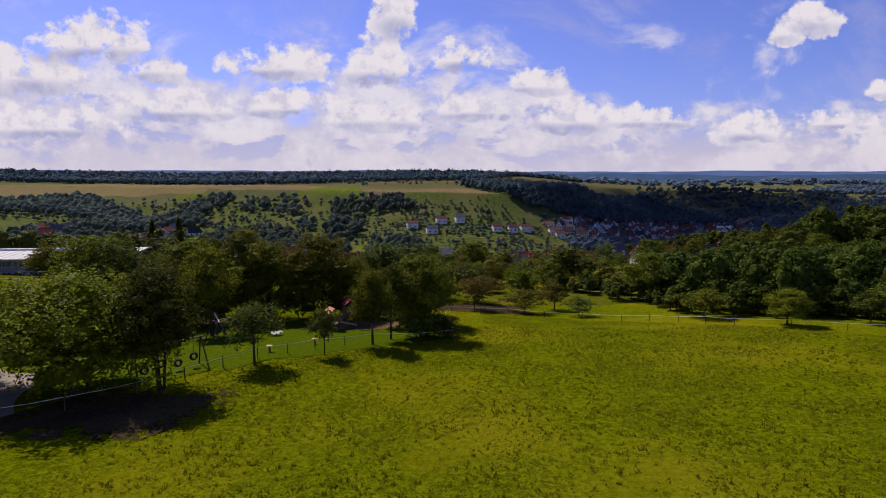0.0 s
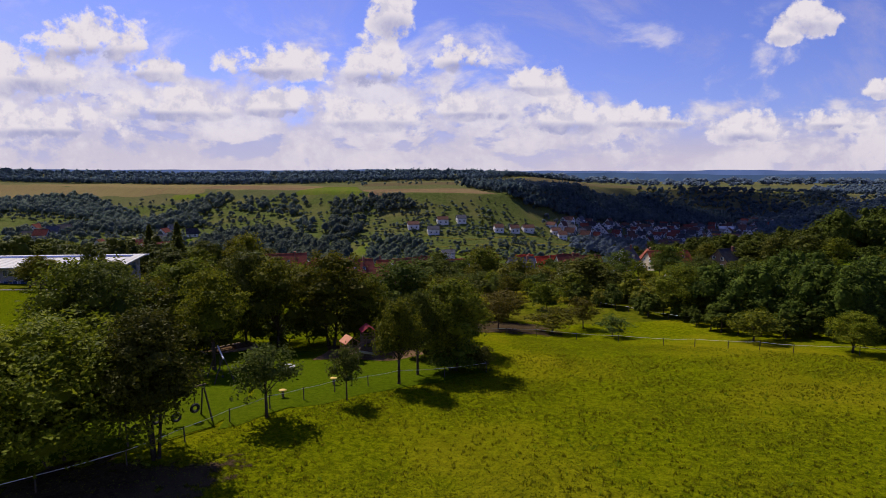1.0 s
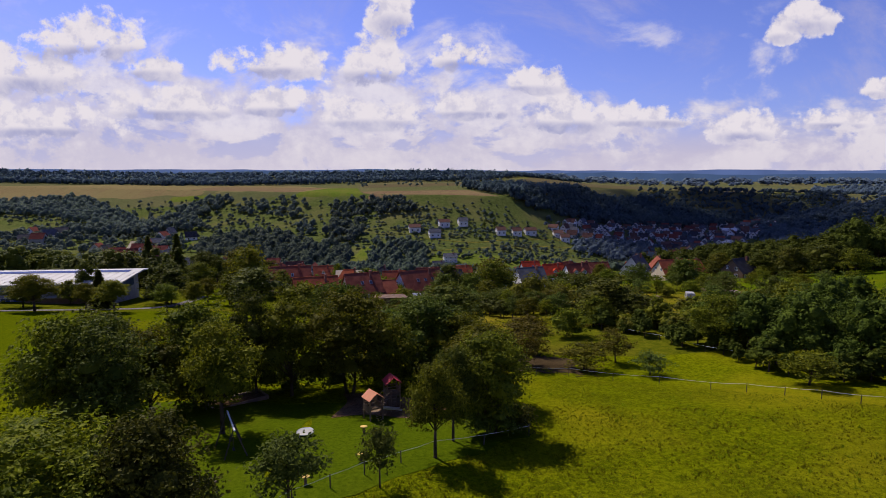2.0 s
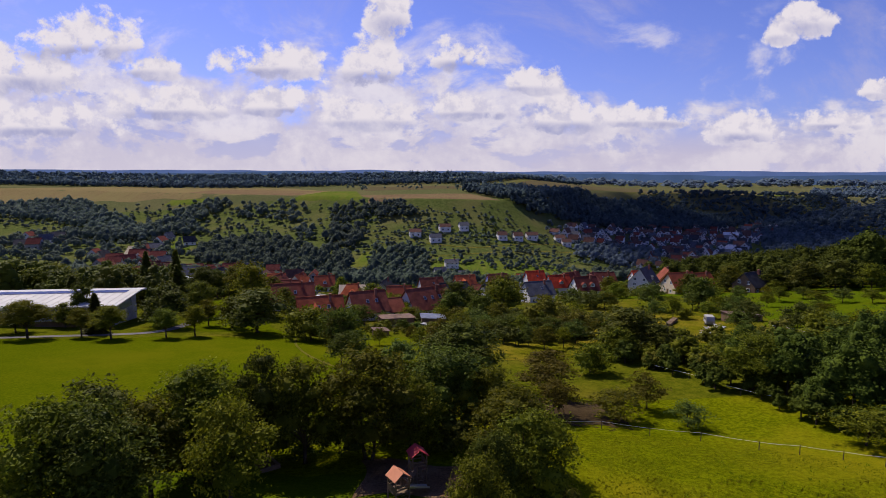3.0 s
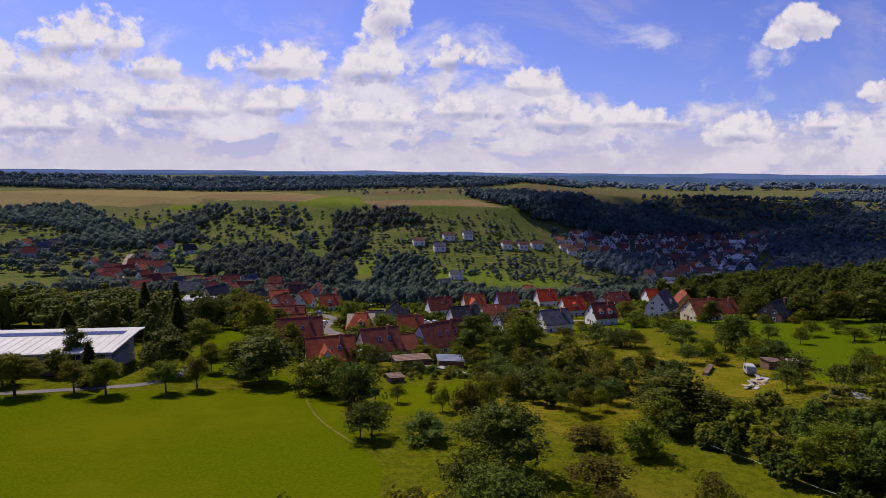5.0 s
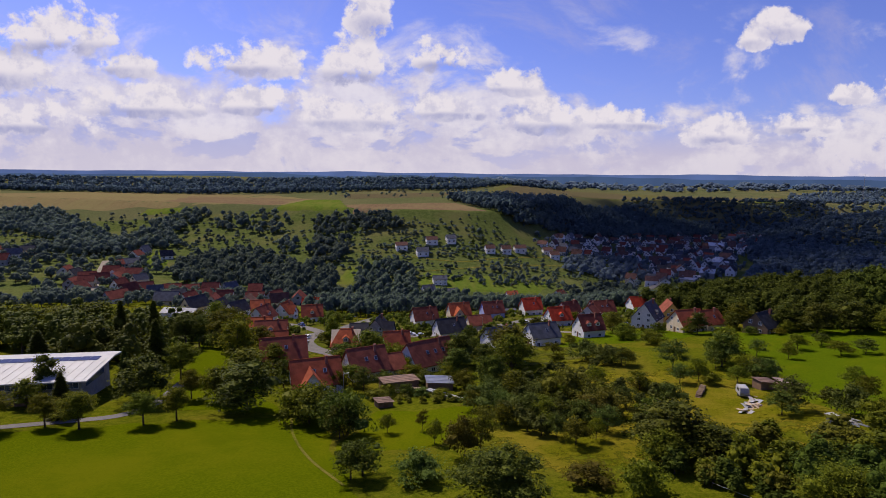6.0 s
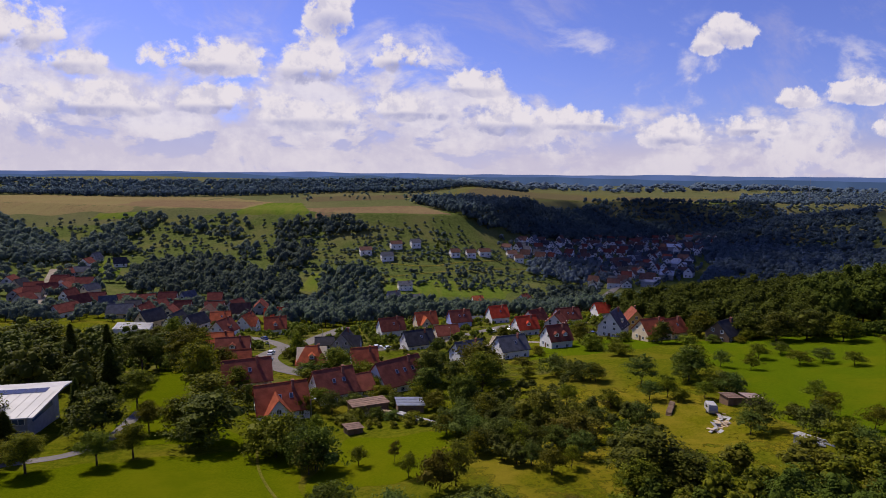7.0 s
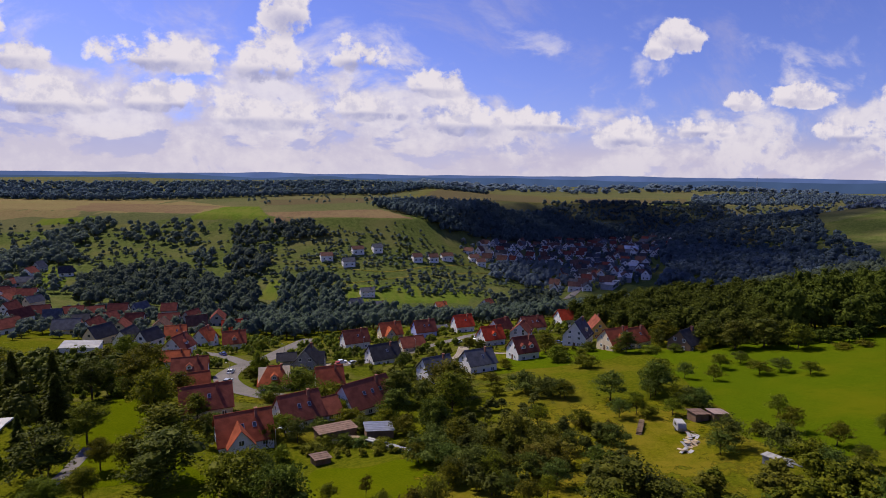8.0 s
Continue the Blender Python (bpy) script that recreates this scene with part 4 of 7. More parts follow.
def house(x, y, turn, length, width, eave, rise, roof, wall, dormers=0, chimney=1, hip=0.0, lights=0, wing=0, words="", plain_far=False, base=1.2):
    """A village house; turn: the way its ridge runs, from the x axis."""
    label = words or "%s house with a pitched roof of %s tiles" % (WALL_WORDS[wall], roof.replace("_", " "))
    ob = thing("house", pose(x, y, ground_z(x, y), 0, 0, turn - 90), label, "house")
    w, l = width / 2, length / 2
    bm = prism(bmesh.new(), ((-w, -base), (w, -base), (w, eave), (0, eave + rise - 0.05), (-w, eave)), -l, l)
    part("wall", bm, M[wall], ob)
    top = part("roof", roof_mesh(length, width, eave, rise, hip=hip), M[roof], ob)
    slope = math.degrees(math.atan2(rise, w))
    if chimney:
        bm = boxed(-0.35, -0.3, eave + rise - 1.2, 0.35, 0.3, eave + rise + 0.9)
        box(bm, -0.42, -0.37, eave + rise + 0.82, 0.42, 0.37, eave + rise + 0.95)
        bmesh.ops.translate(bm, verts=bm.verts, vec=(w * 0.22, l * (0.45 if chimney == 1 else -0.45), 0))
        part("chimney", bm, M["brick"], top)
    for i in range(dormers):
        yy = (i - (dormers - 1) / 2) * length / max(dormers, 2) * 0.8
        for s in (1,) if plain_far else (1, -1):
            bm = prism(bmesh.new(), ((-0.9, 0.0), (0.9, 0.0), (0.9, 1.15), (0, 1.9), (-0.9, 1.15)), 0.0, w * 0.62)
            m = pose(s * w * 0.80, yy, eave + rise * 0.22, 0, 0, 90 if s > 0 else -90)
            bmesh.ops.transform(bm, matrix=m, verts=bm.verts)
            d = part("dormer", bm, M[wall], ob)
            bm = bmesh.new()
            for k in (-1, 1):
                prism(bm, ((k * 1.15, 0.92), (0, 1.88), (0, 2.04), (k * 1.15, 1.08)), -0.25, w * 0.62)
            bmesh.ops.transform(bm, matrix=m, verts=bm.verts)
            part("dormer_roof", bm, M[roof], d)
            if not plain_far:
                add_window(ob, s * (w * 0.80 + 0.02), yy, eave + rise * 0.22 + 0.75, 0 if s > 0 else 180, 1.1, 0.95)
    for i in range(lights):
        yy = (i - (lights - 1) / 2) * 2.6 + 0.7
        for s in (1, -1):
            m = pose(s * w * 0.52, yy, eave + rise * 0.48 + 0.235, 0, s * slope, 0)
            bm = bmesh.new()
            box(bm, -0.6, -0.42, -0.03, 0.6, 0.42, 0.05, m)
            sky_light = part("skylight", bm, M["steel"], ob)
            bm = bmesh.new()
            box(bm, -0.5, -0.33, 0.0, 0.5, 0.33, 0.065, m)
            part("pane", bm, M["pane"], sky_light)
    if wing:
        # a cross gable out of one long side
        bm = prism(bmesh.new(), ((-2.6, -base), (2.6, -base), (2.6, eave), (0, eave + rise * 0.72), (-2.6, eave)), 0.0, w + 2.0)
        m = pose(wing * (w + 2.0), -l * 0.25, 0, 0, 0, 90 if wing > 0 else -90)
        bmesh.ops.transform(bm, matrix=m, verts=bm.verts)
        g = part("cross_gable", bm, M[wall], ob)
        bm = bmesh.new()
        for k in (-1, 1):
            prism(bm, ((k * 3.05, eave - 0.35), (0, eave + rise * 0.72), (0, eave + rise * 0.72 + 0.2), (k * 3.05, eave - 0.15)), -0.4, w + 2.0)
        bmesh.ops.transform(bm, matrix=m, verts=bm.verts)
        part("roof", bm, M[roof], g)
        add_window(ob, wing * (w + 2.02), -l * 0.25, eave + 0.7, 0 if wing > 0 else 180)
        add_window(ob, wing * (w + 2.02), -l * 0.25, eave - 1.6, 0 if wing > 0 else 180, 1.8, 1.3)
    floors = [1.5] if eave < 4.2 else [1.5, 4.2]
    for z in floors:
        n = 2 if plain_far else max(2, int(length / 3.2))
        for i in range(n):
            yy = (i + 0.5) / n * length - l
            for s in (1, -1):
                if wing == s and abs(yy + l * 0.25) < 3.0:
                    continue
                add_window(ob, s * (w + 0.01), yy, z, 0 if s > 0 else 180)
    for end in (-1, 1):
        for z in floors + [eave + rise * 0.28]:
            for off in (0.0,) if z > eave and width < 8 else (-width * 0.2, width * 0.2):
                add_window(ob, off, end * (l + 0.01), z, 90 * end)
    if not plain_far:
        part("door", boxed(-0.5, -l - 0.06, -0.1, 0.5, -l + 0.02, 2.05), M["door"], ob)
    return ob


WALL_WORDS = {"white_wall": "white rendered", "cream_wall": "cream rendered", "yellow_wall": "yellow rendered", "blue_wall": "pale blue rendered",
              "brown_wall": "brown boarded", "grey_wall": "grey rendered"}


def far_house(x, y, turn, length, width, eave, rise, roof, wall, words=""):
    """A house of the distant town: walls, roof and the windows that show."""
    label = words or "%s house with a %s tiled roof among other houses" % (WALL_WORDS[wall], roof.replace("_", " "))
    ob = thing("house", pose(x, y, ground_z(x, y), 0, 0, turn - 90), label, "house")
    w, l = width / 2, length / 2
    part("wall", prism(bmesh.new(), ((-w, -3.0), (w, -3.0), (w, eave), (0, eave + rise - 0.05), (-w, eave)), -l, l), M[wall], ob)
    part("roof", roof_mesh(length, width, eave, rise), M[roof], ob)
    for s in (-1, 1):
        for off in (-0.22, 0.22):
            same_part("window", WINDOW_FAR, ob, pose(off * width, s * (l + 0.01), 1.7, 0, 0, 90 * s) @ Matrix.Diagonal((1, 1.3, 1.5, 1)))
            same_part("window", WINDOW_FAR, ob, pose(s * (w + 0.01), off * length * 1.1, 1.7, 0, 0, 0 if s > 0 else 180) @ Matrix.Diagonal((1, 1.5, 1.5, 1)))
        same_part("window", WINDOW_FAR, ob, pose(0, s * (l + 0.01), eave + rise * 0.2, 0, 0, 90 * s) @ Matrix.Diagonal((1, 1.6, 1.3, 1)))
    return ob


def far_window():
    bm = boxed(-0.02, -0.5, -0.5, 0.05, 0.5, 0.5)
    me = bpy.data.meshes.new("window")
    bm.to_mesh(me)
    bm.free()
    me.materials.append(M["pane"])
    return me


WINDOW_FAR = far_window()

def make_hall():
    """The school hall: long white metal roof with solar rows, glazed upper storey."""
    ob = thing("school_hall", pose(-86, 156, ground_z(-86, 153), 0, 0, 6), "long low hall with white sheet metal roof and blue glazing", "hall")
    part("wall", boxed(-62, -6, -2, -1.0, 7.5, 5.75), M["grey_wall"], ob)
    for z, h in ((0.5, 1.6), (3.3, 1.6)):
        for i in range(15):
            x = -60 + i * 3.95
            w = part("window", boxed(x, -6.10, z, x + 3.3, -5.96, z + h), M["frame"], ob)
            for k in range(3):
                part("pane", boxed(x + 0.08 + k * 1.08, -6.14, z + 0.08, x + 1.06 + k * 1.08, -6.02, z + h - 0.08), M["blue_pane"], w)
    for i, x in enumerate((-0.98,)):
        part("side_window", boxed(x, -4, 3.0, x + 0.1, 4.5, 4.9), M["blue_pane"], ob)
    bm = prism(bmesh.new(), ((-9, 5.9), (5.0, 6.85), (9, 6.5), (9, 6.2), (5.0, 6.55), (-9, 5.6)), 0, 66)
    bmesh.ops.rotate(bm, verts=bm.verts, matrix=Matrix.Rotation(radians(90), 3, "Z"))
    bmesh.ops.translate(bm, verts=bm.verts, vec=(1.5, 0, 0))
    roof = part("roof", bm, M["white_metal"], ob)
    slope = math.atan2(0.95, 14.0)
    for i in range(33):
        x = -63.5 + i * 2.0
        bm = bmesh.new()
        m = Matrix.Translation((x, -2.1, 6.40)) @ Matrix.Rotation(slope, 4, "X")
        box(bm, -0.03, -6.9, -0.04, 0.03, 4.6, 0.035, m)
        part("roof_seam", bm, M["white_metal"], roof)
    for i in range(30):
        bm = bmesh.new()
        m = Matrix.Translation((-61.5 + i * 2.05, 3.4, 6.76)) @ Matrix.Rotation(slope, 4, "X")
        box(bm, -0.95, -1.1, 0.02, 0.95, 1.1, 0.08, m)
        part("solar_panel", bm, M["solar"], roof)
    # the low wing with a dark frame at the near end
    part("porch", boxed(-20, -9.0, -1.5, -8, -6.2, 2.6), M["brown_wall"], ob)
    part("porch_roof", boxed(-20.5, -9.6, 2.62, -7.5, -6.16, 2.85), M["white_metal"], ob)


make_hall()

# the village on the slope below the meadow
house(-40.9, 167.5, 18, 11.5, 10, 2.5, 4.8, "red", "white_wall", lights=2, wing=1)
house(-29.8, 179.8, 24, 10, 10, 2.9, 4.9, "brown", "white_wall", lights=2)
house(-22.4, 183.6, 24, 4, 8, 2.4, 3.0, "brown", "white_wall", chimney=0)
house(-12.9, 188.3, 32, 13.5, 10.5, 3.0, 5.2, "brown", "white_wall", lights=3)
house(-39.7, 216.9, 5, 9.5, 9, 3.0, 4.2, "orange", "cream_wall", hip=3.2, dormers=1)
house(-22.9, 214.3, 10, 8, 8, 3.0, 4.2, "red", "white_wall")
house(-31.7, 252.6, 80, 9, 9, 3.4, 5.0, "dark", "grey_wall", wing=1)
house(-40.3, 262.2, 5, 7, 6, 2.6, 2.2, "dark", "grey_wall", chimney=0)
house(-53.1, 186.6, 15, 12, 9, 3.2, 4.6, "brown", "cream_wall", lights=1)
house(-61.5, 213.9, 15, 6, 6, 2.6, 2.8, "red", "cream_wall", chimney=0)
house(-70.1, 239.2, 8, 11, 9, 3.2, 4.2, "brown", "white_wall", dormers=1)
house(-83.4, 270.3, 8, 10, 7, 2.8, 3.0, "orange", "white_wall")
house(-90.3, 300.4, 70, 10, 10, 3.4, 5.0, "maroon", "white_wall", dormers=1)
house(-104.5, 347.3, 10, 10, 9, 3.2, 4.4, "orange", "white_wall", lights=1)
house(-86.0, 327.6, 75, 10, 9, 3.6, 5.0, "red", "white_wall", wing=1)
house(-69.5, 314.6, 12, 10, 9, 3.6, 4.8, "red", "white_wall", dormers=1)
house(-81.8, 377.0, 8, 11, 9, 3.6, 4.8, "bright_red", "white_wall", lights=1)
house(11.6, 216.9, 22, 9.8, 8.8, 3.8, 4.2, "grey", "white_wall", lights=2)
house(28.2, 226.9, 17, 10.4, 8.6, 3.7, 4.0, "grey", "white_wall", lights=1)
house(50.2, 243.4, 14, 9.2, 8.8, 3.8, 4.8, "maroon", "white_wall", dormers=2)
house(48.5, 284.3, 14, 10, 9, 3.8, 4.8, "bright_red", "white_wall", dormers=1)
house(59.5, 306.3, 30, 10, 9, 4.0, 5.0, "brown", "white_wall")
house(78.3, 313.4, 8, 12, 9.5, 4.0, 4.6, "maroon", "white_wall", lights=2)
house(65.5, 291.5, 60, 9, 9, 4.2, 4.4, "brown", "white_wall")
house(44.8, 328.5, 12, 10, 9, 4.0, 5.0, "bright_red", "white_wall", lights=1)
house(35.7, 347.2, 10, 8, 5, 2.6, 0.7, "grey", "white_wall", chimney=0)
house(23.3, 324.7, 14, 11, 9, 4.0, 5.0, "brown", "blue_wall", lights=2)
house(5.7, 326.6, 14, 11, 9.5, 4.0, 5.2, "orange", "cream_wall", wing=1)
house(-12.8, 307.8, 18, 12, 9.5, 3.8, 5.0, "brown", "white_wall", lights=1)
house(-2.6, 261.1, 20, 12, 9.5, 3.2, 4.6, "dark", "white_wall", lights=1)
house(13.0, 294.0, 14, 11, 8.5, 2.8, 3.6, "brown", "cream_wall", chimney=0)
house(81.8, 263.4, 50, 11, 10, 4.6, 6.4, "grey", "white_wall", dormers=1)
house(107.5, 338.6, 10, 10, 9, 4.0, 4.6, "bright_red", "white_wall")
house(97.6, 277.7, 80, 9, 7.5, 5.0, 4.4, "brown", "yellow_wall")
house(89.6, 244.8, 14, 11, 9.5, 3.6, 4.8, "red", "cream_wall", lights=1, dormers=1)
house(98.2, 245.3, 20, 9, 9, 3.4, 4.4, "red", "cream_wall", lights=1)
house(111.0, 230.4, 30, 10, 9, 3.0, 4.6, "dark", "brown_wall")
house(106.6, 509.6, 40, 9, 9, 4.4, 3.8, "brown", "white_wall")
house(62.7, 495.4, 10, 9, 8, 4.0, 3.4, "orange", "white_wall")
house(11.3, 489.5, 10, 10, 9, 4.6, 2.8, "grey", "white_wall")
house(-7.7, 492.8, 20, 10, 8, 4.6, 3.6, "grey", "white_wall")
house(2.9, 524.8, 8, 12, 9, 5.0, 2.6, "grey", "white_wall")

# the lower village at the foot of the slope
far_house(-120, 375, 95, 10, 10, 4.0, 4.4, "umber", "cream_wall")
far_house(-110, 324, 60, 10, 8, 4.0, 4.4, "dark", "white_wall")
far_house(-144, 406, 5, 10, 8, 3.4, 5.0, "maroon", "white_wall")
far_house(-139, 370, 95, 10, 8, 4.0, 3.8, "maroon", "cream_wall")
far_house(-161, 408, 60, 13, 10, 3.4, 4.4, "maroon", "white_wall")
far_house(-152, 367, 80, 12, 9, 3.4, 5.0, "maroon", "white_wall")
far_house(-170, 393, 15, 11, 10, 3.4, 3.8, "dark", "grey_wall")
far_house(-163, 364, 5, 13, 9, 3.4, 4.4, "grey", "cream_wall")
far_house(-158, 458, 60, 11, 8, 5.2, 5.0, "grey", "grey_wall")
far_house(-171, 455, 5, 12, 9, 4.0, 5.0, "maroon", "white_wall")
far_house(-186, 456, 15, 11, 10, 3.4, 3.8, "maroon", "cream_wall")
far_house(-198, 452, 15, 12, 9, 4.0, 3.8, "maroon", "white_wall")
far_house(-200, 429, 15, 10, 8, 3.4, 5.0, "grey", "grey_wall")
far_house(-219, 453, 15, 12, 10, 3.4, 5.0, "maroon", "cream_wall")
far_house(-213, 417, 60, 13, 8, 5.2, 5.0, "maroon", "white_wall")
far_house(-195, 369, 60, 13, 10, 4.0, 3.8, "maroon", "white_wall")
far_house(-121, 328, 80, 12, 8, 3.4, 5.0, "dark", "white_wall")
far_house(-135, 333, 60, 12, 9, 4.0, 5.0, "dark", "cream_wall")
far_house(-243, 465, 80, 12, 8, 3.4, 5.0, "maroon", "white_wall")
far_house(-237, 483, 60, 11, 8, 5.2, 3.8, "grey", "cream_wall")
far_house(-103, 384, 15, 11, 8, 5.2, 5.0, "umber", "white_wall")
far_house(-129, 422, 5, 12, 8, 4.0, 3.8, "maroon", "white_wall")
far_house(-101, 431, 95, 13, 9, 5.2, 4.4, "maroon", "grey_wall")
far_house(-140, 462, 5, 10, 9, 5.2, 4.4, "maroon", "grey_wall")
far_house(-120, 441, 60, 11, 9, 4.0, 4.4, "maroon", "grey_wall")
far_house(-267, 509, 80, 13, 10, 3.4, 4.4, "maroon", "white_wall")
far_house(-254, 510, 5, 13, 9, 4.0, 4.4, "maroon", "white_wall")
far_house(-287, 553, 80, 13, 9, 3.4, 3.8, "maroon", "grey_wall")
far_house(-280, 558, 15, 13, 10, 3.4, 3.8, "grey", "cream_wall")
far_house(-262, 590, 25, 11, 8, 3.4, 5.0, "dark", "white_wall")
far_house(-291, 607, 80, 10, 8, 4.0, 5.0, "grey", "grey_wall")
far_house(-277, 483, 25, 12, 9, 5.2, 3.8, "maroon", "cream_wall")
far_house(-277, 463, 95, 11, 9, 4.0, 3.8, "maroon", "grey_wall")
far_house(-275, 515, 5, 13, 8, 4.0, 4.4, "maroon", "cream_wall")
far_house(-268, 484, 25, 13, 8, 4.0, 4.4, "maroon", "grey_wall")
far_house(-309, 509, 95, 11, 10, 3.4, 4.4, "maroon", "white_wall")
far_house(-261, 444, 80, 11, 10, 4.0, 5.0, "maroon", "grey_wall")
far_house(-289, 487, 80, 10, 10, 5.2, 5.0, "dark", "cream_wall")
far_house(-262, 495, 95, 10, 10, 3.4, 3.8, "maroon", "white_wall")
far_house(-269, 468, 15, 11, 8, 5.2, 3.8, "maroon", "cream_wall")
far_house(-287, 582, 80, 10, 10, 5.2, 4.4, "maroon", "white_wall")
far_house(-420, 585, 95, 11, 8, 5.2, 3.8, "maroon", "white_wall")
far_house(-396, 574, 25, 13, 8, 4.0, 5.0, "grey", "white_wall")
far_house(-395, 540, 25, 10, 10, 4.0, 3.8, "dark", "white_wall")
far_house(-381, 538, 5, 12, 9, 5.2, 5.0, "maroon", "grey_wall")
far_house(-395, 592, 15, 12, 9, 5.2, 3.8, "dark", "cream_wall")

# houses on the far slope
far_house(-2, 638, 13, 12, 9, 4.8, 3.0, "umber", "white_wall")
far_house(19, 644, 12, 10, 10, 4.8, 3.4, "grey", "white_wall")
far_house(-12, 607, 12, 12, 9, 4.8, 3.4, "grey", "white_wall")
far_house(-34, 622, 11, 12, 10, 4.8, 3.0, "umber", "white_wall")
far_house(60, 628, 12, 10, 9, 4.8, 3.4, "umber", "white_wall")
far_house(78, 633, 11, 10, 9, 4.8, 3.4, "umber", "white_wall")
far_house(95, 644, 11, 13, 9, 4.8, 3.0, "umber", "white_wall")
far_house(131, 666, 6, 11, 9, 4.8, 3.0, "umber", "white_wall")
far_house(137, 657, 3, 10, 9, 4.8, 3.4, "umber", "white_wall")
# ---- woods ----
HOUSES = np.array([o.location[:2] for o in bpy.data.objects if o.name.startswith("house") and o.parent is None])
FOREST = "dense green broadleaf forest"
wood("thick green wood along the edge of the meadow", [(31.5, 95), (33.5, 84), (37.5, 77.5), (45, 71), (75, 64), (120, 57), (145, 95), (80, 106), (52, 105), (40, 104), (30, 101)], 5.0, 8.8, M["leaf_wood"], 1500, 0.66, 21)
wood("brownish thicket below the meadow wood", [(21, 113), (26, 106), (31, 100), (40, 103), (52, 104), (80, 106), (120, 102), (120, 112), (82, 117), (55, 122), (30, 119)], 4.6, 4.5, M["leaf_brown"], 420, 1.35, 47, 0.62, name="thicket", category="bushes", width=1.1)
wood("green thicket below the meadow wood", [(21, 114), (26, 107), (31, 101), (40, 103), (52, 105), (80, 107), (120, 103), (120, 112), (82, 118), (55, 123), (30, 120)], 5.4, 5.4, M["leaf"], 420, 1.25, 48, 0.6, name="thicket", category="bushes", width=1.05)
wood("dark undergrowth at the foot of the meadow wood", [(20, 112), (25, 105), (29, 98), (31, 91), (33, 82), (36.5, 75.5), (43, 69.5), (75, 62), (120, 55), (120, 59), (76, 66), (46, 74), (39, 80), (36, 90), (33, 100), (25, 112)], 2.8, 3.8, M["leaf_wood"], 220, 1.9, 22, width=0.9, name="undergrowth", category="bushes")
wood("thick green wood on the spur above the valley", [(100, 300), (120, 248), (134, 224), (142, 212), (148, 222), (170, 262), (230, 300), (300, 290), (300, 400), (230, 400), (150, 375), (108, 340)], 9.0, 14.5, M["leaf_wood"], 600, 0.95, 23)
wood("thick green wood over the hillside", [(300, 230), (420, 190), (540, 300), (430, 470), (300, 440)], 8.4, 16, M["leaf_valley_haze"], 60, 1.8, 24)
wood("dark undergrowth at the foot of the spur wood", [(110, 268), (119, 248), (133, 223), (142, 210), (170, 204), (260, 190), (262, 197), (172, 213), (147, 219), (139, 232), (125, 254), (116, 272)], 4.2, 5.0, M["leaf_wood"], 220, 1.7, 63, name="undergrowth", category="bushes", width=1.0)
wood("taller dark wood over the crest of the spur", [(148, 222), (175, 212), (260, 196), (320, 215), (320, 290), (230, 300), (170, 262)], 9.5, 19, M["leaf_wood"], 420, 1.05, 64)
wood("dark trees between the town and the spur", [(290, 545), (373, 650), (430, 800), (480, 800), (517, 520), (440, 470), (330, 470)], 10.0, 13, M["leaf_shoulder_haze"], 18, 2.8, 65, 0.92)
wood("dark valley wood behind the village", [(-80, 352), (-44, 340), (-14, 372), (22, 400), (110, 380), (190, 400), (195, 480), (174, 510), (116, 486), (84, 478), (53, 484), (20, 480), (-16, 482), (-20, 565), (-43, 580), (-74, 564), (-66, 490), (-86, 455)], 7.2, 12, M["leaf_valley_haze"], 110, 1.15, 25, 0.92)
wood("dark wood on the lower valley side", [(-232, 530), (-245, 579), (-214, 606), (-183, 613), (-158, 594), (-123, 560), (-96, 560), (-80, 475), (-114, 453), (-142, 479), (-177, 490), (-210, 490)], 7.4, 12, M["leaf_valley_haze"], 90, 1.2, 26, 0.92)
wood("dark wood climbing the valley side", [(-430, 600), (-347, 652), (-341, 700), (-335, 734), (-314, 774), (-294, 777), (-278, 750), (-292, 718), (-291, 680), (-268, 632), (-300, 622), (-320, 590), (-420, 585)], 7.8, 12, M["leaf_far_haze"], 80, 1.3, 27, 0.92)
wood("broad dark wood at the head of the side valley", [(-640, 800), (-565, 835), (-514, 825), (-443, 757), (-391, 710), (-322, 628), (-306, 590), (-355, 619), (-414, 658), (-480, 702), (-620, 720)], 8.0, 12, M["leaf_far_haze"], 80, 1.3, 61, 0.92)
wood("clump of dark trees on the orchard slope", [(-137, 652), (-89, 659), (-85, 634), (-92, 575), (-121, 577)], 7.6, 12, M["leaf_far_haze"], 90, 1.2, 28, 0.9)
wood("small clump of trees on the orchard slope", [(-172, 657), (-153, 663), (-139, 617), (-155, 611)], 7.6, 10, M["leaf_far_haze"], 90, 1.2, 52, 0.9)
wood("belt of dark trees at the plateau edge", [(-142, 712), (-110, 715), (-46, 704), (-35, 674), (-76, 670), (-122, 661), (-136, 675)], 7.6, 11, M["leaf_far_haze"], 90, 1.2, 29, 0.95)
wood("clump of trees below the stubble field", [(-278, 756), (-252, 757), (-193, 740), (-170, 719), (-179, 680), (-195, 679), (-209, 690), (-258, 707)], 8.0, 10.5, M["leaf_far_haze"], 80, 1.3, 30, 0.72)
wood("shrubby trees on the sunlit terraces", [(37, 578), (55, 592), (95, 611), (92, 570), (130, 587), (121, 553), (80, 533), (37, 525)], 7.5, 6.5, M["leaf_far_haze"], 80, 1.6, 53, 0.6)
wood("belt of trees between slope and town", [(142, 644), (196, 728), (257, 761), (284, 723), (241, 640), (180, 596), (139, 610)], 8.0, 10, M["leaf_shoulder_haze"], 40, 2.0, 54, 0.8)
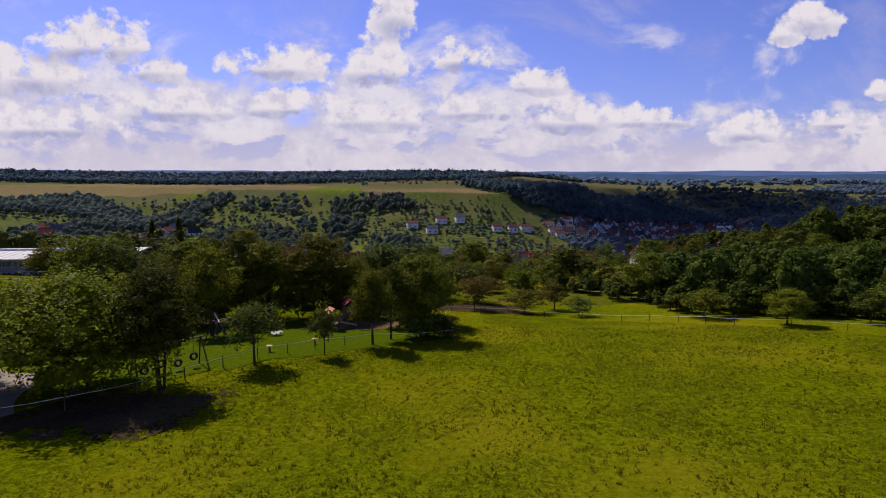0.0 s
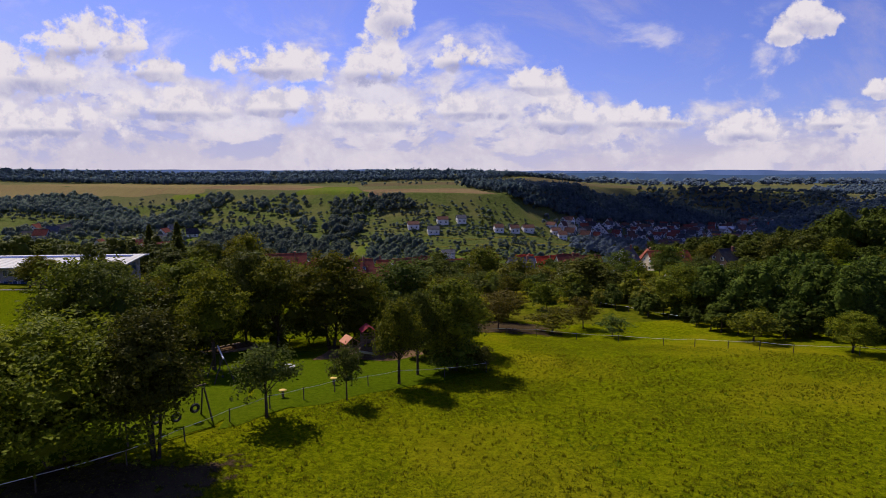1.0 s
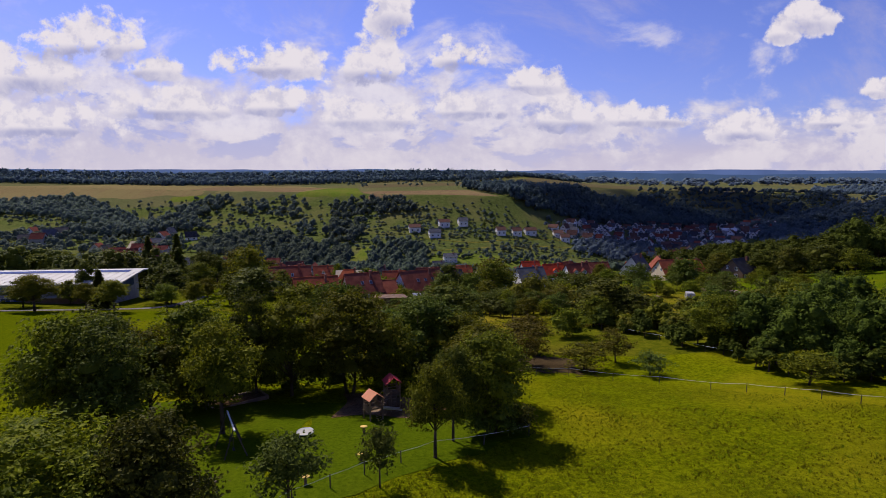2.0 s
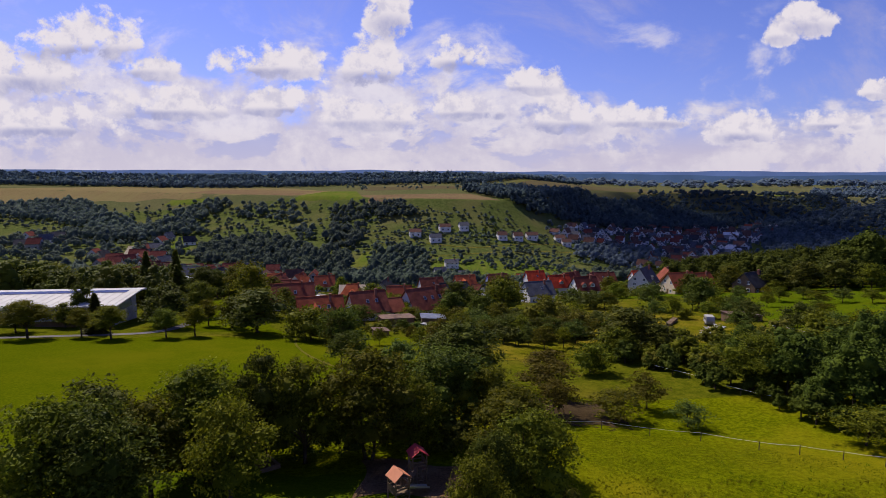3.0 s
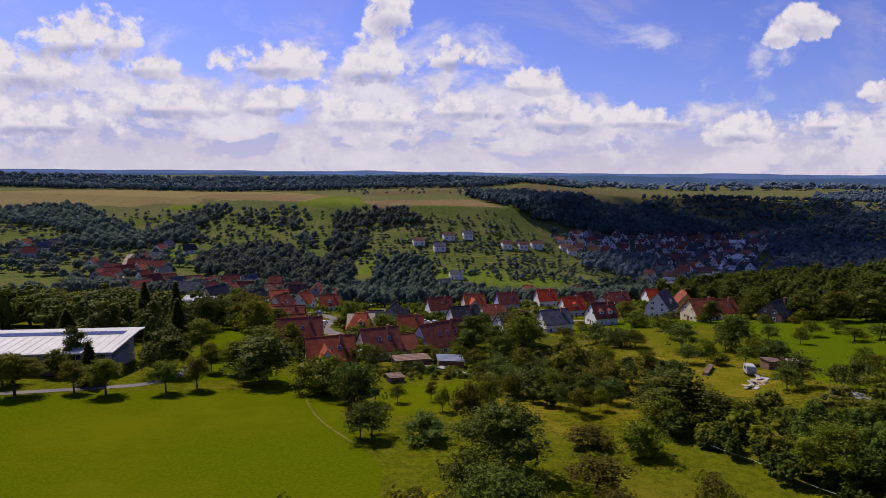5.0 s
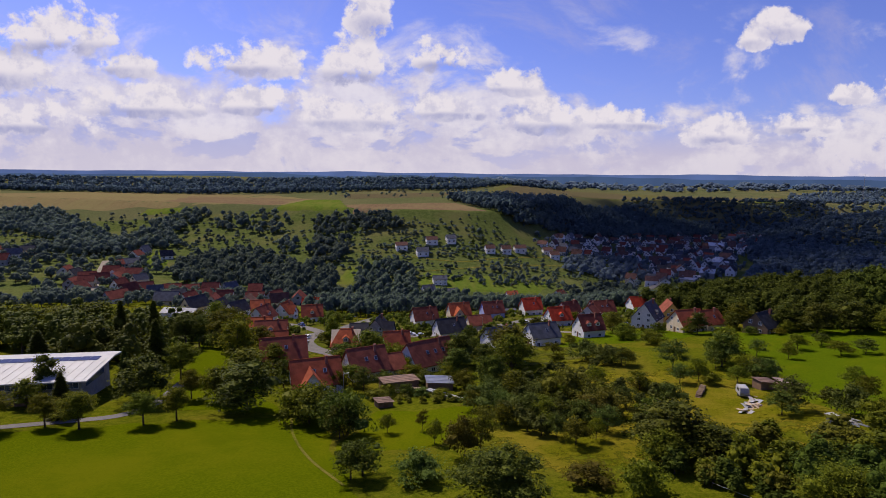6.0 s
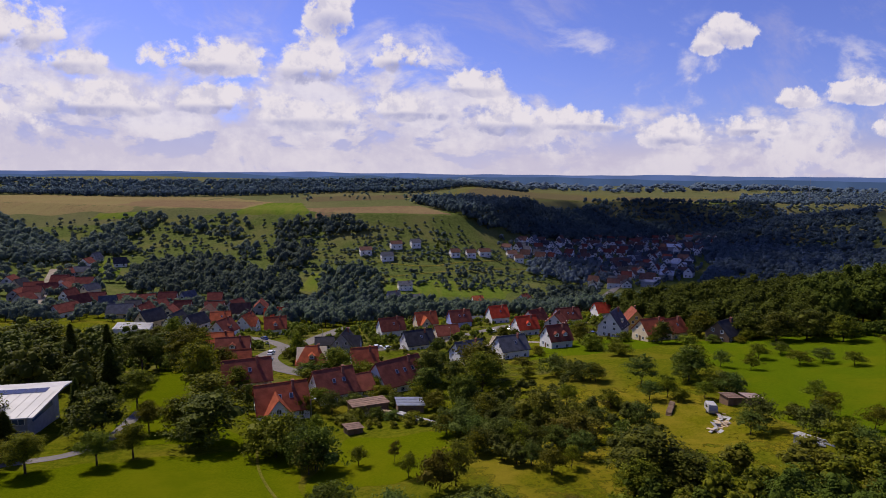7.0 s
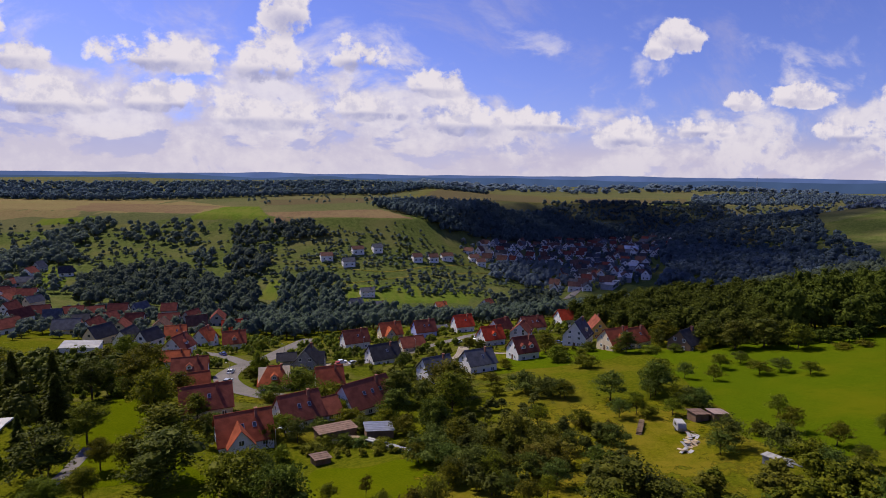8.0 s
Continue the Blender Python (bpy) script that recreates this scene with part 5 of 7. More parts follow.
wood("trees below the sunlit terraces", [(92, 492), (116, 535), (190, 580), (178, 512), (116, 488)], 7.5, 10, M["leaf_valley_haze"], 90, 1.2, 55, 0.85)
wood("dark trees over the shaded far hillside", [(404, 1190), (560, 1205), (1000, 1340), (1015, 1440), (720, 1352), (430, 1245)], 11.0, 13, M["leaf_shoulder_haze"], 18, 2.8, 56, 0.8)
wood("dark wood on the valley shoulder", [(27, 905), (73, 960), (172, 1020), (270, 1045), (412, 1180), (512, 1190), (631, 1166), (371, 976), (226, 843), (114, 716), (80, 716), (52, 800)], 9.0, 16, M["leaf_shoulder_haze"], 19, 3.0, 31)
wood("dark wooded hillside beyond the town", [(460, 1130), (718, 1260), (1000, 1330), (900, 1000), (738, 830), (560, 560), (517, 510), (373, 638), (440, 815), (600, 1080)], 11.5, 14, M["leaf_shoulder_haze"], 16, 2.8, 32, 0.72)
wood("park trees behind the hall", [(-175, 195), (-131, 200), (-88, 212), (-92, 235), (-120, 250), (-175, 262)], 8.0, 12, M["leaf_dark"], 300, 0.9, 33, 0.8)
wood("trees along the lower village", [(-260, 335), (-150, 335), (-95, 352), (-90, 490), (-200, 470), (-260, 420)], 7.6, 8.5, M["leaf_far_haze"], 80, 1.5, 34, 0.78)
wood("trees beyond the spruces beside the hall", [(-110, 172), (-86, 172), (-84, 200), (-112, 205)], 7.0, 12, M["leaf_dark"], 300, 0.9, 45, 0.7)
wood("trees round the upper hamlet", [(-440, 490), (-262, 440), (-225, 520), (-290, 610), (-440, 610)], 8.5, 9.5, M["leaf_far_haze"], 40, 2.2, 46, 0.5)
wood("long dark forest on the ridge", [(-1900, 1260), (-640, 1190), (-420, 1110), (-290, 1130), (-100, 1180), (60, 1190), (200, 1420), (360, 1460), (350, 1640), (-1900, 1560)], 19.0, 15, M["leaf_ridge_haze"], 8, 3.6, 35)
wood("close front of the dark ridge forest", [(-1500, 1245), (-640, 1188), (-420, 1108), (-290, 1128), (-100, 1178), (60, 1188), (200, 1418), (360, 1458), (360, 1490), (185, 1450), (45, 1222), (-100, 1212), (-290, 1162), (-420, 1142), (-640, 1222), (-1500, 1280)], 9.5, 14, M["leaf_ridge_haze"], 12, 2.4, 57, 0.95)
wood("hedges and copses on the far plateau", [(-180, 930), (40, 930), (60, 1150), (-180, 1100)], 22.0, 8, M["leaf_far_haze"], 26, 3.2, 36, 0.35, width=0.9)
wood("wooded far plateau", [(900, 1330), (1300, 1400), (2200, 1700), (2300, 2300), (1400, 2150), (1060, 1640)], 22.0, 17, M["leaf_ridge_haze"], 10, 4.0, 37, 0.75, width=0.9)
wood("wooded crest of the far hill", [(820, 780), (1050, 840), (1350, 700), (1300, 1000), (960, 1010)], 17.0, 16, M["leaf_ridge_haze"], 14, 4.6, 38, 0.9)
wood("distant woods at the horizon", [(150, 1900), (1200, 2500), (2600, 2600), (2700, 3300), (500, 3300)], 60.0, 30, M["leaf_ridge_haze"], 10, 8.0, 39, 0.5, width=1.4)
wood("scattered fruit trees on the far slope", [(-300, 620), (-212, 735), (-21, 700), (71, 708), (137, 657), (215, 575), (120, 535), (28, 527), (-72, 562), (-184, 621)], 9.0, 5.0, M["leaf_far_haze"], 40, 2.2, 40, 0.28, name="orchard", category="orchard", width=0.9)
wood("scattered fruit trees on the valley side", [(-520, 640), (-330, 600), (-240, 560), (-190, 640), (-290, 780), (-560, 800)], 9.0, 6.5, M["leaf_far_haze"], 50, 2.0, 41, 0.36, name="orchard", category="orchard", width=0.9)
wood("garden trees between the village houses", [(-110, 190), (-62, 200), (-40, 250), (50, 300), (130, 290), (110, 345), (-100, 345), (-140, 300)], 5.4, 4.2, M["leaf"], 130, 2.0, 42, 0.8, name="garden_trees", category="trees", width=0.85)
wood("hedges and garden shrubs before the lower houses", [(-62, 206), (-30, 208), (10, 230), (62, 252), (100, 236), (120, 232), (118, 262), (50, 292), (-40, 260)], 5.2, 3.0, M["leaf"], 130, 2.4, 62, 0.5, name="garden_trees", category="trees", width=0.95)
wood("dark hedges and shrubs round the village houses", [(-110, 190), (-62, 200), (-40, 250), (50, 265), (110, 262), (110, 330), (-100, 345), (-140, 300)], 6.5, 3.6, M["leaf_dark"], 130, 2.2, 58, 0.55, name="garden_trees", category="trees", width=0.95)
wood("shrubs and fruit trees round the houses on the far slope", [(-45, 600), (-10, 592), (60, 612), (140, 650), (128, 672), (60, 640), (-30, 645)], 6.0, 4.6, M["leaf_far_haze"], 50, 1.4, 59, 0.5, name="shrubs", category="bushes", width=1.0)
wood("garden trees between the town houses", [(109, 690), (198, 804), (383, 1005), (575, 1161), (500, 803), (300, 575), (194, 547), (160, 640)], 10.0, 8.0, M["leaf_shoulder_haze"], 16, 2.6, 43, 0.6, name="garden_trees", category="trees", width=0.8)
wood("overgrown hedge shrubs in the old orchard", [(2, 128), (30, 122), (38, 150), (30, 178), (8, 178), (2, 160)], 4.2, 3.6, M["leaf_grey"], 260, 1.8, 44, 0.75, name="shrubs", category="bushes", width=0.95)

wood("lush vegetable beds and soft fruit in the gardens", [(-31, 160), (-27, 168), (-12, 163), (-2, 163), (3, 154), (-1, 148), (-10, 154), (-22, 157)], 2.2, 1.5, M["leaf_light"], 60, 2.6, 49, 0.55, name="garden_plants", category="plants", width=1.2)
wood("grey-green beanstalks and shrubs in the gardens", [(-31, 160), (-27, 168), (-12, 163), (-2, 163), (3, 154), (-1, 148), (-10, 154), (-22, 157)], 3.4, 1.9, M["leaf_grey"], 80, 2.4, 50, 0.5, name="garden_plants", category="plants", width=1.0)

# hedgerows that follow the terraces of the far slope
for k in range(9):
    yy = 545 + k * 17
    p0, p1 = -250 + (k * 53) % 90, 60 + (k * 71) % 110
    wood("hedgerow along a terrace of the far slope", [(p0, yy), (p1, yy - 8), (p1, yy - 2), (p0, yy + 6)], 5.5, 4.8, M["leaf_far_haze"], 30, 2.0, 60 + k, 0.6, name="hedgerow", category="hedge", width=1.1)


# ---- the town in the valley ----
def make_town():
    r = np.random.default_rng(9)
    p = fill([(112, 684), (198, 804), (383, 1005), (575, 1161), (500, 850), (395, 730), (300, 575), (208, 545), (200, 600), (286, 768), (150, 676)], 20.0, 50, 0.34, 0.80)
    roofs = ["umber", "maroon", "dark", "grey", "dark", "umber", "umber"]
    for x, y in p:
        far_house(round(x), round(y), int(r.choice([50, 60, 70, 140, 150, 160])), int(r.integers(9, 13)), int(r.integers(7, 10)),
                  float(r.choice([3.8, 4.6, 5.6])), float(r.choice([3.6, 4.4, 5.0])), roofs[int(r.integers(7))], "white_wall")


make_town()
for bx, by, bl, bw, bh, bt in ((330, 660, 46, 16, 6, 65), (285, 600, 40, 14, 5, 60), (395, 790, 40, 18, 7, 65), (250, 565, 30, 12, 5, 50)):
    works = thing("factory_hall", pose(bx, by, ground_z(bx, by), 0, 0, bt), "long white flat-roofed works hall in the town", "hall")
    part("wall", boxed(-bl / 2, -bw / 2, -3, bl / 2, bw / 2, bh), M["grey_wall"], works)
    part("roof", boxed(-bl / 2 - 0.4, -bw / 2 - 0.4, bh + 0.004, bl / 2 + 0.4, bw / 2 + 0.4, bh + 0.5), M["white_metal"], works)
    for k in range(6):
        part("window", boxed(-bl / 2 + (k + 0.2) * bl / 6, -bw / 2 - 0.06, bh * 0.45, -bl / 2 + (k + 0.85) * bl / 6, -bw / 2 + 0.05, bh * 0.8), M["pane"], works)


# ---- distance ----
def far_hills(name, radius, lo, hi, colour, seed):
    """A strip of hills round the horizon that glows by itself, haze blue put into its colour."""

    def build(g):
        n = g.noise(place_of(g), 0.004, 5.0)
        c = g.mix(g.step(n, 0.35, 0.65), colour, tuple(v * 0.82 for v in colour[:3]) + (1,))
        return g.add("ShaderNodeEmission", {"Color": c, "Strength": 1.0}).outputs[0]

    a = np.radians(np.linspace(-62, 62, 249))
    h = np.array([noise.fractal(Vector((seed, t * 5.0, 0)), 1.0, 2.0, 4) for t in a])
    h = lo + (hi - lo) * (0.5 + 0.9 * h)
    x, y = np.sin(a) * radius, np.cos(a) * radius
    v = np.vstack([np.stack([x, y, np.full_like(x, -140.0)], -1), np.stack([x, y, h], -1), np.stack([x * 1.03, y * 1.03, h - 40], -1)])
    n = len(a)
    i = np.arange(n - 1)
    f = np.vstack([np.stack([i, i + 1, i + 1 + n, i + n], -1), np.stack([i + n, i + 1 + n, i + 1 + 2 * n, i + 2 * n], -1)])
    tagged(new(name, quick_mesh(name, v, f, (material(name, build),), True)), "self-lit wooded hills on the far horizon, blue with painted haze", "backdrop", kind="structure")


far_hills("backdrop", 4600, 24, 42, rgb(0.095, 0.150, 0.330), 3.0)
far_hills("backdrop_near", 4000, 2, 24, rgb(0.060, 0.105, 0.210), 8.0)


def make_cloud():
    """One of the day's cumulus clouds; its shade lies on the town."""
    r = np.random.default_rng(4)
    bm = bmesh.new()
    off = to_sun * (900 / to_sun.z)
    centre = Vector((600, 925, -70)) + off
    along, across = Vector((0.80, 0.60, 0)), Vector((-0.60, 0.80, 0))
    for i in range(110):
        u, v = r.uniform(-1, 1), r.uniform(-1, 1)
        if u * u + v * v > 1:
            continue
        c = centre + along * (u * 540) + across * (v * 280) + Vector((0, 0, r.uniform(-10, 60)))
        s = bmesh.ops.create_icosphere(bm, subdivisions=2, radius=r.uniform(70, 120))
        bmesh.ops.transform(bm, matrix=Matrix.Translation(c) @ Matrix.Diagonal((1, 1, 0.55, 1)), verts=s["verts"])
    me = bpy.data.meshes.new("cloud")
    bm.to_mesh(me)
    bm.free()
    me.materials.append(M["cloud"])
    for p in me.polygons:
        p.use_smooth = True
    tagged(new("cloud", me), "broad white cumulus cloud high over the valley", "cloud", kind="structure")


make_cloud()

mast = thing("radio_mast", on_ground(1480, 1880), "slim steel lattice radio mast on the plateau", "mast")
bm = bmesh.new()
for k in range(3):
    a = k * 2.094
    tube(bm, (math.cos(a) * 3, math.sin(a) * 3, -1), (math.cos(a) * 0.7, math.sin(a) * 0.7, 68), 0.35, 0.3, 5)
for k in range(16):
    z = k * 4.2
    s = 3 - 2.3 * z / 68
    tube(bm, (s, 0, z), (-s * 0.5, s * 0.87, z + 4), 0.15, 0.15, 4)
    tube(bm, (-s * 0.5, s * 0.87, z), (-s * 0.5, -s * 0.87, z + 4), 0.15, 0.15, 4)
part("lattice", bm, M["steel"], mast)
part("antenna", rod((0, 0, 66), (0, 0, 84), 0.5, 0.3, 6), M["steel"], mast)

# trees that stand singly
plant("walnut", -24.6, 36.6, 8.8, width=11.6)
plant("walnut", -33.5, 36.5, 8.8, width=11.6)
plant("tall", -19.3, 37.0, 8.9, width=5.4)
plant("young", -14.9, 43.0, 5.1, width=4.1)
plant("young", -10.2, 47.0, 4.2, width=2.5)
plant("round_std", -6.7, 52.1, 7.4, width=4.3)
plant("dark_std", -5.3, 55.8, 8.0, width=4.0)
plant("round2", -2.1, 57.9, 9.3, width=6.9)
plant("bush_dark", 0.1, 59.0, 2.5, width=3.7)
plant("apple4", 4.8, 83.9, 4.8, width=6.0)
plant("apple0", 12.4, 84.0, 3.6, width=7.3)
plant("apple4", 18.0, 88.6, 4.7, width=5.5)
plant("apple1", 20.3, 81.9, 3.2, width=5.2)
plant("apple0", 34.8, 73.4, 4.1, width=7.2)
plant("light", 40.9, 65.2, 4.8, width=5.0)
plant("apple3", 51.1, 65.6, 4.1, width=4.7)
plant("apple0", 53.5, 64.4, 4.6, width=6.0)
plant("light_std", -91.9, 129.9, 8.2, width=8.4)
plant("light_std", -83.2, 133.3, 6.4, width=5.2)
plant("light_std", -76.4, 132.0, 7.4, width=7.0)
plant("round_std", -66.5, 134.9, 6.4, width=5.8)
plant("light_std", -61.8, 138.0, 7.0, width=5.6)
plant("spruce", -83.5, 139.0, 9.0, width=8.0)
plant("dark", -99.2, 136.5, 6.6, width=8.3)
plant("spruce", -117.2, 183.7, 9.8, width=11.9)
plant("round", -148.6, 212.0, 10.9, width=13.6)
plant("round", -156.1, 232.8, 12.1, width=15.0)
plant("round", -137.3, 246.9, 12.7, width=18.3)
plant("dark", -93.7, 150.6, 10.8, width=6.9)
plant("round", -94.5, 145.3, 6.2, width=6.6)
plant("dark", -138.5, 242.7, 11.4, width=14.4)
plant("round", -151.4, 246.3, 10.5, width=14.6)
plant("round2", -100.0, 248.6, 11.3, width=9.6)
plant("round", -99.6, 265.1, 13.3, width=11.6)
plant("spruce", -97.3, 231.6, 11.0, width=11.4)
plant("round_std", -73, 167, 9.6, width=8.0)
plant("dark_std", -86, 202, 11.2, width=8.4)
plant("dark_std", -84.5, 208, 10.2, width=6.2)
plant("dark", -51, 146, 11.0, width=14.5)
plant("round2", -59, 152, 8.4, width=7.0)
plant("light_std", -65, 153, 6.8, width=5.2)
plant("round2", -57.5, 170, 8.8, width=12.0)
plant("light2", -63, 179, 14.4, width=11.0)
plant("dark2", -73.5, 150.5, 11.0, width=11.0)
plant("light", -77, 209, 12.4, width=12.0)
plant("spruce", -85, 181, 12.5, width=10.0)
plant("spruce", -88, 187, 16.5, width=10.0)
plant("spruce", -100, 193, 16.5, width=10.5)
plant("bush_dark", -77, 202, 5.4, width=5.0)
plant("cypress", -48, 165, 7.8, width=2.0)
plant("spruce", -82.4, 160, 10.0, width=6.0)
plant("round", -62, 196, 9.0, width=8.5)
plant("light", -114, 276, 6.2, width=6.5)
plant("round", -54, 181, 7.5, width=6.5)
plant("bush_dark", -50, 171, 5.5, width=5.0)
plant("apple3", -30.7, 132.7, 7.5, width=8.4)
plant("apple0", -21.3, 132.0, 3.9, width=3.7)
plant("apple4", -14.9, 132.7, 4.2, width=2.5)
plant("apple0", -12.8, 124.9, 4.5, width=3.6)
plant("apple3", -23.7, 111.3, 5.6, width=7.3)
plant("bush_grey", -15.6, 110.0, 4.2, width=7.6)
plant("bush_dark", -37.5, 142.0, 7.2, width=8.3)
plant("apple2", -0.1, 133.3, 4.5, width=4.7)
plant("apple1", 9.5, 138.4, 4.6, width=5.5)
plant("apple1", 8.6, 126.2, 4.7, width=4.4)
plant("apple0", 11.0, 122.3, 4.8, width=5.7)
plant("apple4", -5.5, 120.2, 8.2, width=6.4)
plant("bush_brown", -8.4, 118.3, 7.0, width=6.3)
plant("apple2", 15.1, 124.4, 4.2, width=3.9)
plant("apple1", 16.7, 134.3, 4.5, width=5.4)
plant("bush_grey", -1.1, 146.8, 5.7, width=9.5)
plant("bush_grey", 6.1, 153.2, 4.3, width=7.5)
plant("bush_grey", 10.1, 148.3, 4.8, width=7.3)
plant("bush_brown", 16.4, 146.8, 8.2, width=10.8)
plant("bush_brown", 20.9, 136.8, 5.9, width=8.8)
plant("bush_dark", 2.8, 166.1, 7.8, width=8.3)
plant("round", 11.1, 189.7, 11.9, width=15.5)
plant("dark", -3.7, 188.8, 10.8, width=9.7)
plant("bush_light", -18.8, 184.1, 4.3, width=5.4)
plant("bush", -24.8, 194.6, 6.0, width=8.3)
plant("bush_dark", -13.7, 170.7, 3.8, width=5.7)
plant("bush", -32.6, 176.5, 4.7, width=5.9)
plant("bush", -38.3, 152.2, 4.5, width=5.5)
plant("bush_light", -7.8, 174.2, 3.9, width=5.8)
plant("apple1", 49.8, 170.7, 8.2, width=9.1)
plant("apple0", 51.4, 160.1, 5.8, width=5.4)
plant("apple1", 61.2, 170.7, 5.3, width=5.3)
plant("round", 68.3, 179.0, 9.1, width=9.7)
plant("apple2", 66.1, 166.7, 4.6, width=4.9)
plant("apple1", 84.1, 190.0, 5.4, width=5.7)
plant("bush_grey", 67.9, 162.5, 5.0, width=7.7)
plant("apple0", 91.0, 186.0, 4.9, width=5.6)
plant("apple3", 111.9, 201.2, 4.3, width=6.5)
plant("apple0", 102.4, 198.5, 5.3, width=6.4)
plant("apple0", 108.2, 188.0, 4.5, width=7.7)
plant("apple1", 114.7, 187.0, 4.9, width=7.0)
plant("apple0", 118.5, 179.9, 4.4, width=6.4)
plant("bush", 62.4, 213.9, 5.0, width=9.5)
plant("apple1", 39.0, 177.8, 5.2, width=7.6)
plant("apple2", 26.4, 160.6, 5.2, width=6.1)
plant("bush_grey", 32.2, 188.4, 6.1, width=9.8)
plant("apple0", 26.6, 202.2, 4.0, width=7.4)
plant("bush_brown", 36.3, 156.1, 2.3, width=6.0)
plant("apple1", 56.0, 133.7, 7.1, width=7.9)
plant("apple0", 81.7, 150.3, 5.0, width=5.9)
plant("apple0", 76.1, 140.3, 5.5, width=5.6)
plant("apple0", 77.7, 130.6, 5.2, width=5.8)
plant("apple3", 73.9, 121.1, 4.0, width=4.5)
plant("apple0", 91.9, 133.2, 4.6, width=4.7)
plant("apple1", 62.7, 116.9, 5.8, width=6.7)
plant("dark", 88.3, 233.6, 9.1, width=8.5)
plant("bush_dark", 51.0, 249.5, 3.8, width=9.0)
plant("bush", 65.1, 243.9, 4.6, width=8.9)
plant("dark", 63.7, 172.4, 9.8, width=8.8)
plant("bush_dark", -40.5, 145.6, 5.5, width=5.2)
plant("bush", -37.2, 138.5, 8.0, width=12.0)
plant("bush_dark", -28.7, 130.6, 7.9, width=9.4)
plant("round", -47.3, 235.8, 10.1, width=6.2)
plant("bush", -31.8, 157.6, 3.5, width=4.5)
plant("bush", -38.0, 214.5, 4.7, width=7.0)
plant("bush_dark", -26.9, 197.9, 5.1, width=7.2)
plant("bush", -22.3, 201.6, 5.2, width=7.5)
plant("bush_dark", -7.3, 191.6, 5.9, width=6.3)
plant("round", 9.3, 177.7, 11.2, width=11.1)
plant("dark", -5.4, 178.0, 8.2, width=8.7)
plant("bush_dark", 2.9, 166.1, 6.1, width=8.1)
plant("bush_grey", 7.4, 152.6, 4.9, width=7.3)
plant("bush", 11.8, 147.9, 4.7, width=7.1)
plant("bush_light", -25.4, 180.8, 3.1, width=5.8)
plant("round", -55.5, 301.0, 5.8, width=6.2)
plant("bush_dark", 40.2, 270.3, 5.0, width=5.9)
plant("round", 61.9, 249.5, 8.6, width=9.1)
plant("round", 59.1, 230.7, 6.5, width=8.4)
plant("round2", -2.3, 66.6, 8.5, width=8.5)
plant("apple3", -25.3, 110.1, 5.5, width=6.5)
plant("apple1", -32.1, 136.5, 5.0, width=6.0)
plant("bush_dark", -4.2, 63.8, 4.5, width=6.0)
plant("bush_dark", -1.8, 57.9, 3.5, width=5.0)
plant("bush", 14.9, 104.0, 5.0, width=7.0)
plant("bush_brown", 17.7, 135.5, 5.0, width=8.0)
plant("bush_grey", 9.4, 148.8, 4.5, width=8.0)
plant("bush_brown", 11.5, 149.6, 4.0, width=8.0)
plant("bush_brown", 24.1, 150.1, 4.5, width=7.0)
plant("bush_dark", -35.6, 150.3, 4.6, width=7.9)
plant("bush", -34.7, 165.3, 5.5, width=5.1)
plant("bush", -22.8, 163.9, 2.7, width=5.1)
plant("bush_dark", -18.4, 162.9, 2.8, width=4.5)
plant("bush_light", -6.9, 178.1, 4.4, width=6.4)
plant("bush", -14.3, 172.1, 2.4, width=5.5)
plant("bush_dark", -39.2, 203.2, 4.2, width=8.2)
plant("round", -31.4, 206.3, 8.6, width=10.1)
plant("bush", -20.2, 268.3, 4.6, width=7.0)
plant("round", -7.8, 208.9, 6.6, width=7.0)
plant("bush_dark", 4.0, 243.8, 6.0, width=6.4)
plant("bush", 5.8, 204.6, 3.8, width=6.1)
plant("round", 35.8, 273.3, 5.9, width=7.4)
plant("bush", 59.4, 296.4, 5.0, width=7.1)
plant("round", 68.5, 270.5, 6.9, width=8.5)
plant("bush", 59.9, 229.9, 4.2, width=9.2)
plant("bush_dark", 77.7, 244.4, 4.0, width=6.8)
plant("bush", 95.5, 228.9, 3.1, width=8.5)
plant("round", 108.2, 242.1, 10.7, width=11.4)
plant("dark", 119.9, 230.1, 11.2, width=13.1)
plant("dark", 123.7, 219.3, 11.8, width=12.5)
plant("dark", -48.9, 175.7, 4.5, width=5.4)
plant("round", -88.8, 253.6, 11.6, width=12.3)
plant("dark", -34.9, 59.8, 10.8, width=8.5)
plant("round2", -34.6, 54.2, 11.0, width=8.5)
plant("dark2", -31.2, 53.0, 10.6, width=7.5)
plant("round", -32.2, 61.5, 8.7, width=7.5)
plant("round2", -30.0, 66.0, 10.6, width=8.5)
plant("dark", -25.0, 68.2, 11.4, width=5.6)
plant("round", -21.5, 68.5, 10.4, width=7.5)
plant("bush", -25.4, 69.5, 6.9, width=6.0)
plant("bush_dark", -28.0, 64.0, 4.2, width=6.0)
plant("bush_dark", -18.5, 71.0, 4.6, width=6.0)
plant("light_std", -24.2, 57.3, 9.6, width=6.4)
plant("round2", -15.7, 69.3, 11.4, width=9.5)
plant("round", -11.8, 71.0, 8.4, width=6.5)
plant("dark2", -8.3, 77.0, 10.2, width=9.5)
plant("round", -4.2, 75.0, 8.4, width=7.0)
plant("dark", -5.3, 97.5, 9.8, width=12.0)
plant("apple4", 5.3, 92.5, 4.5, width=8.5)
plant("dark", 25.5, 118.0, 9.2, width=13.0)
plant("dark2", 29.5, 113.5, 6.5, width=9.0)
plant("round", 22.0, 113.0, 5.9, width=7.0)
plant("bush_dark", 33.0, 116.0, 4.7, width=9.0)
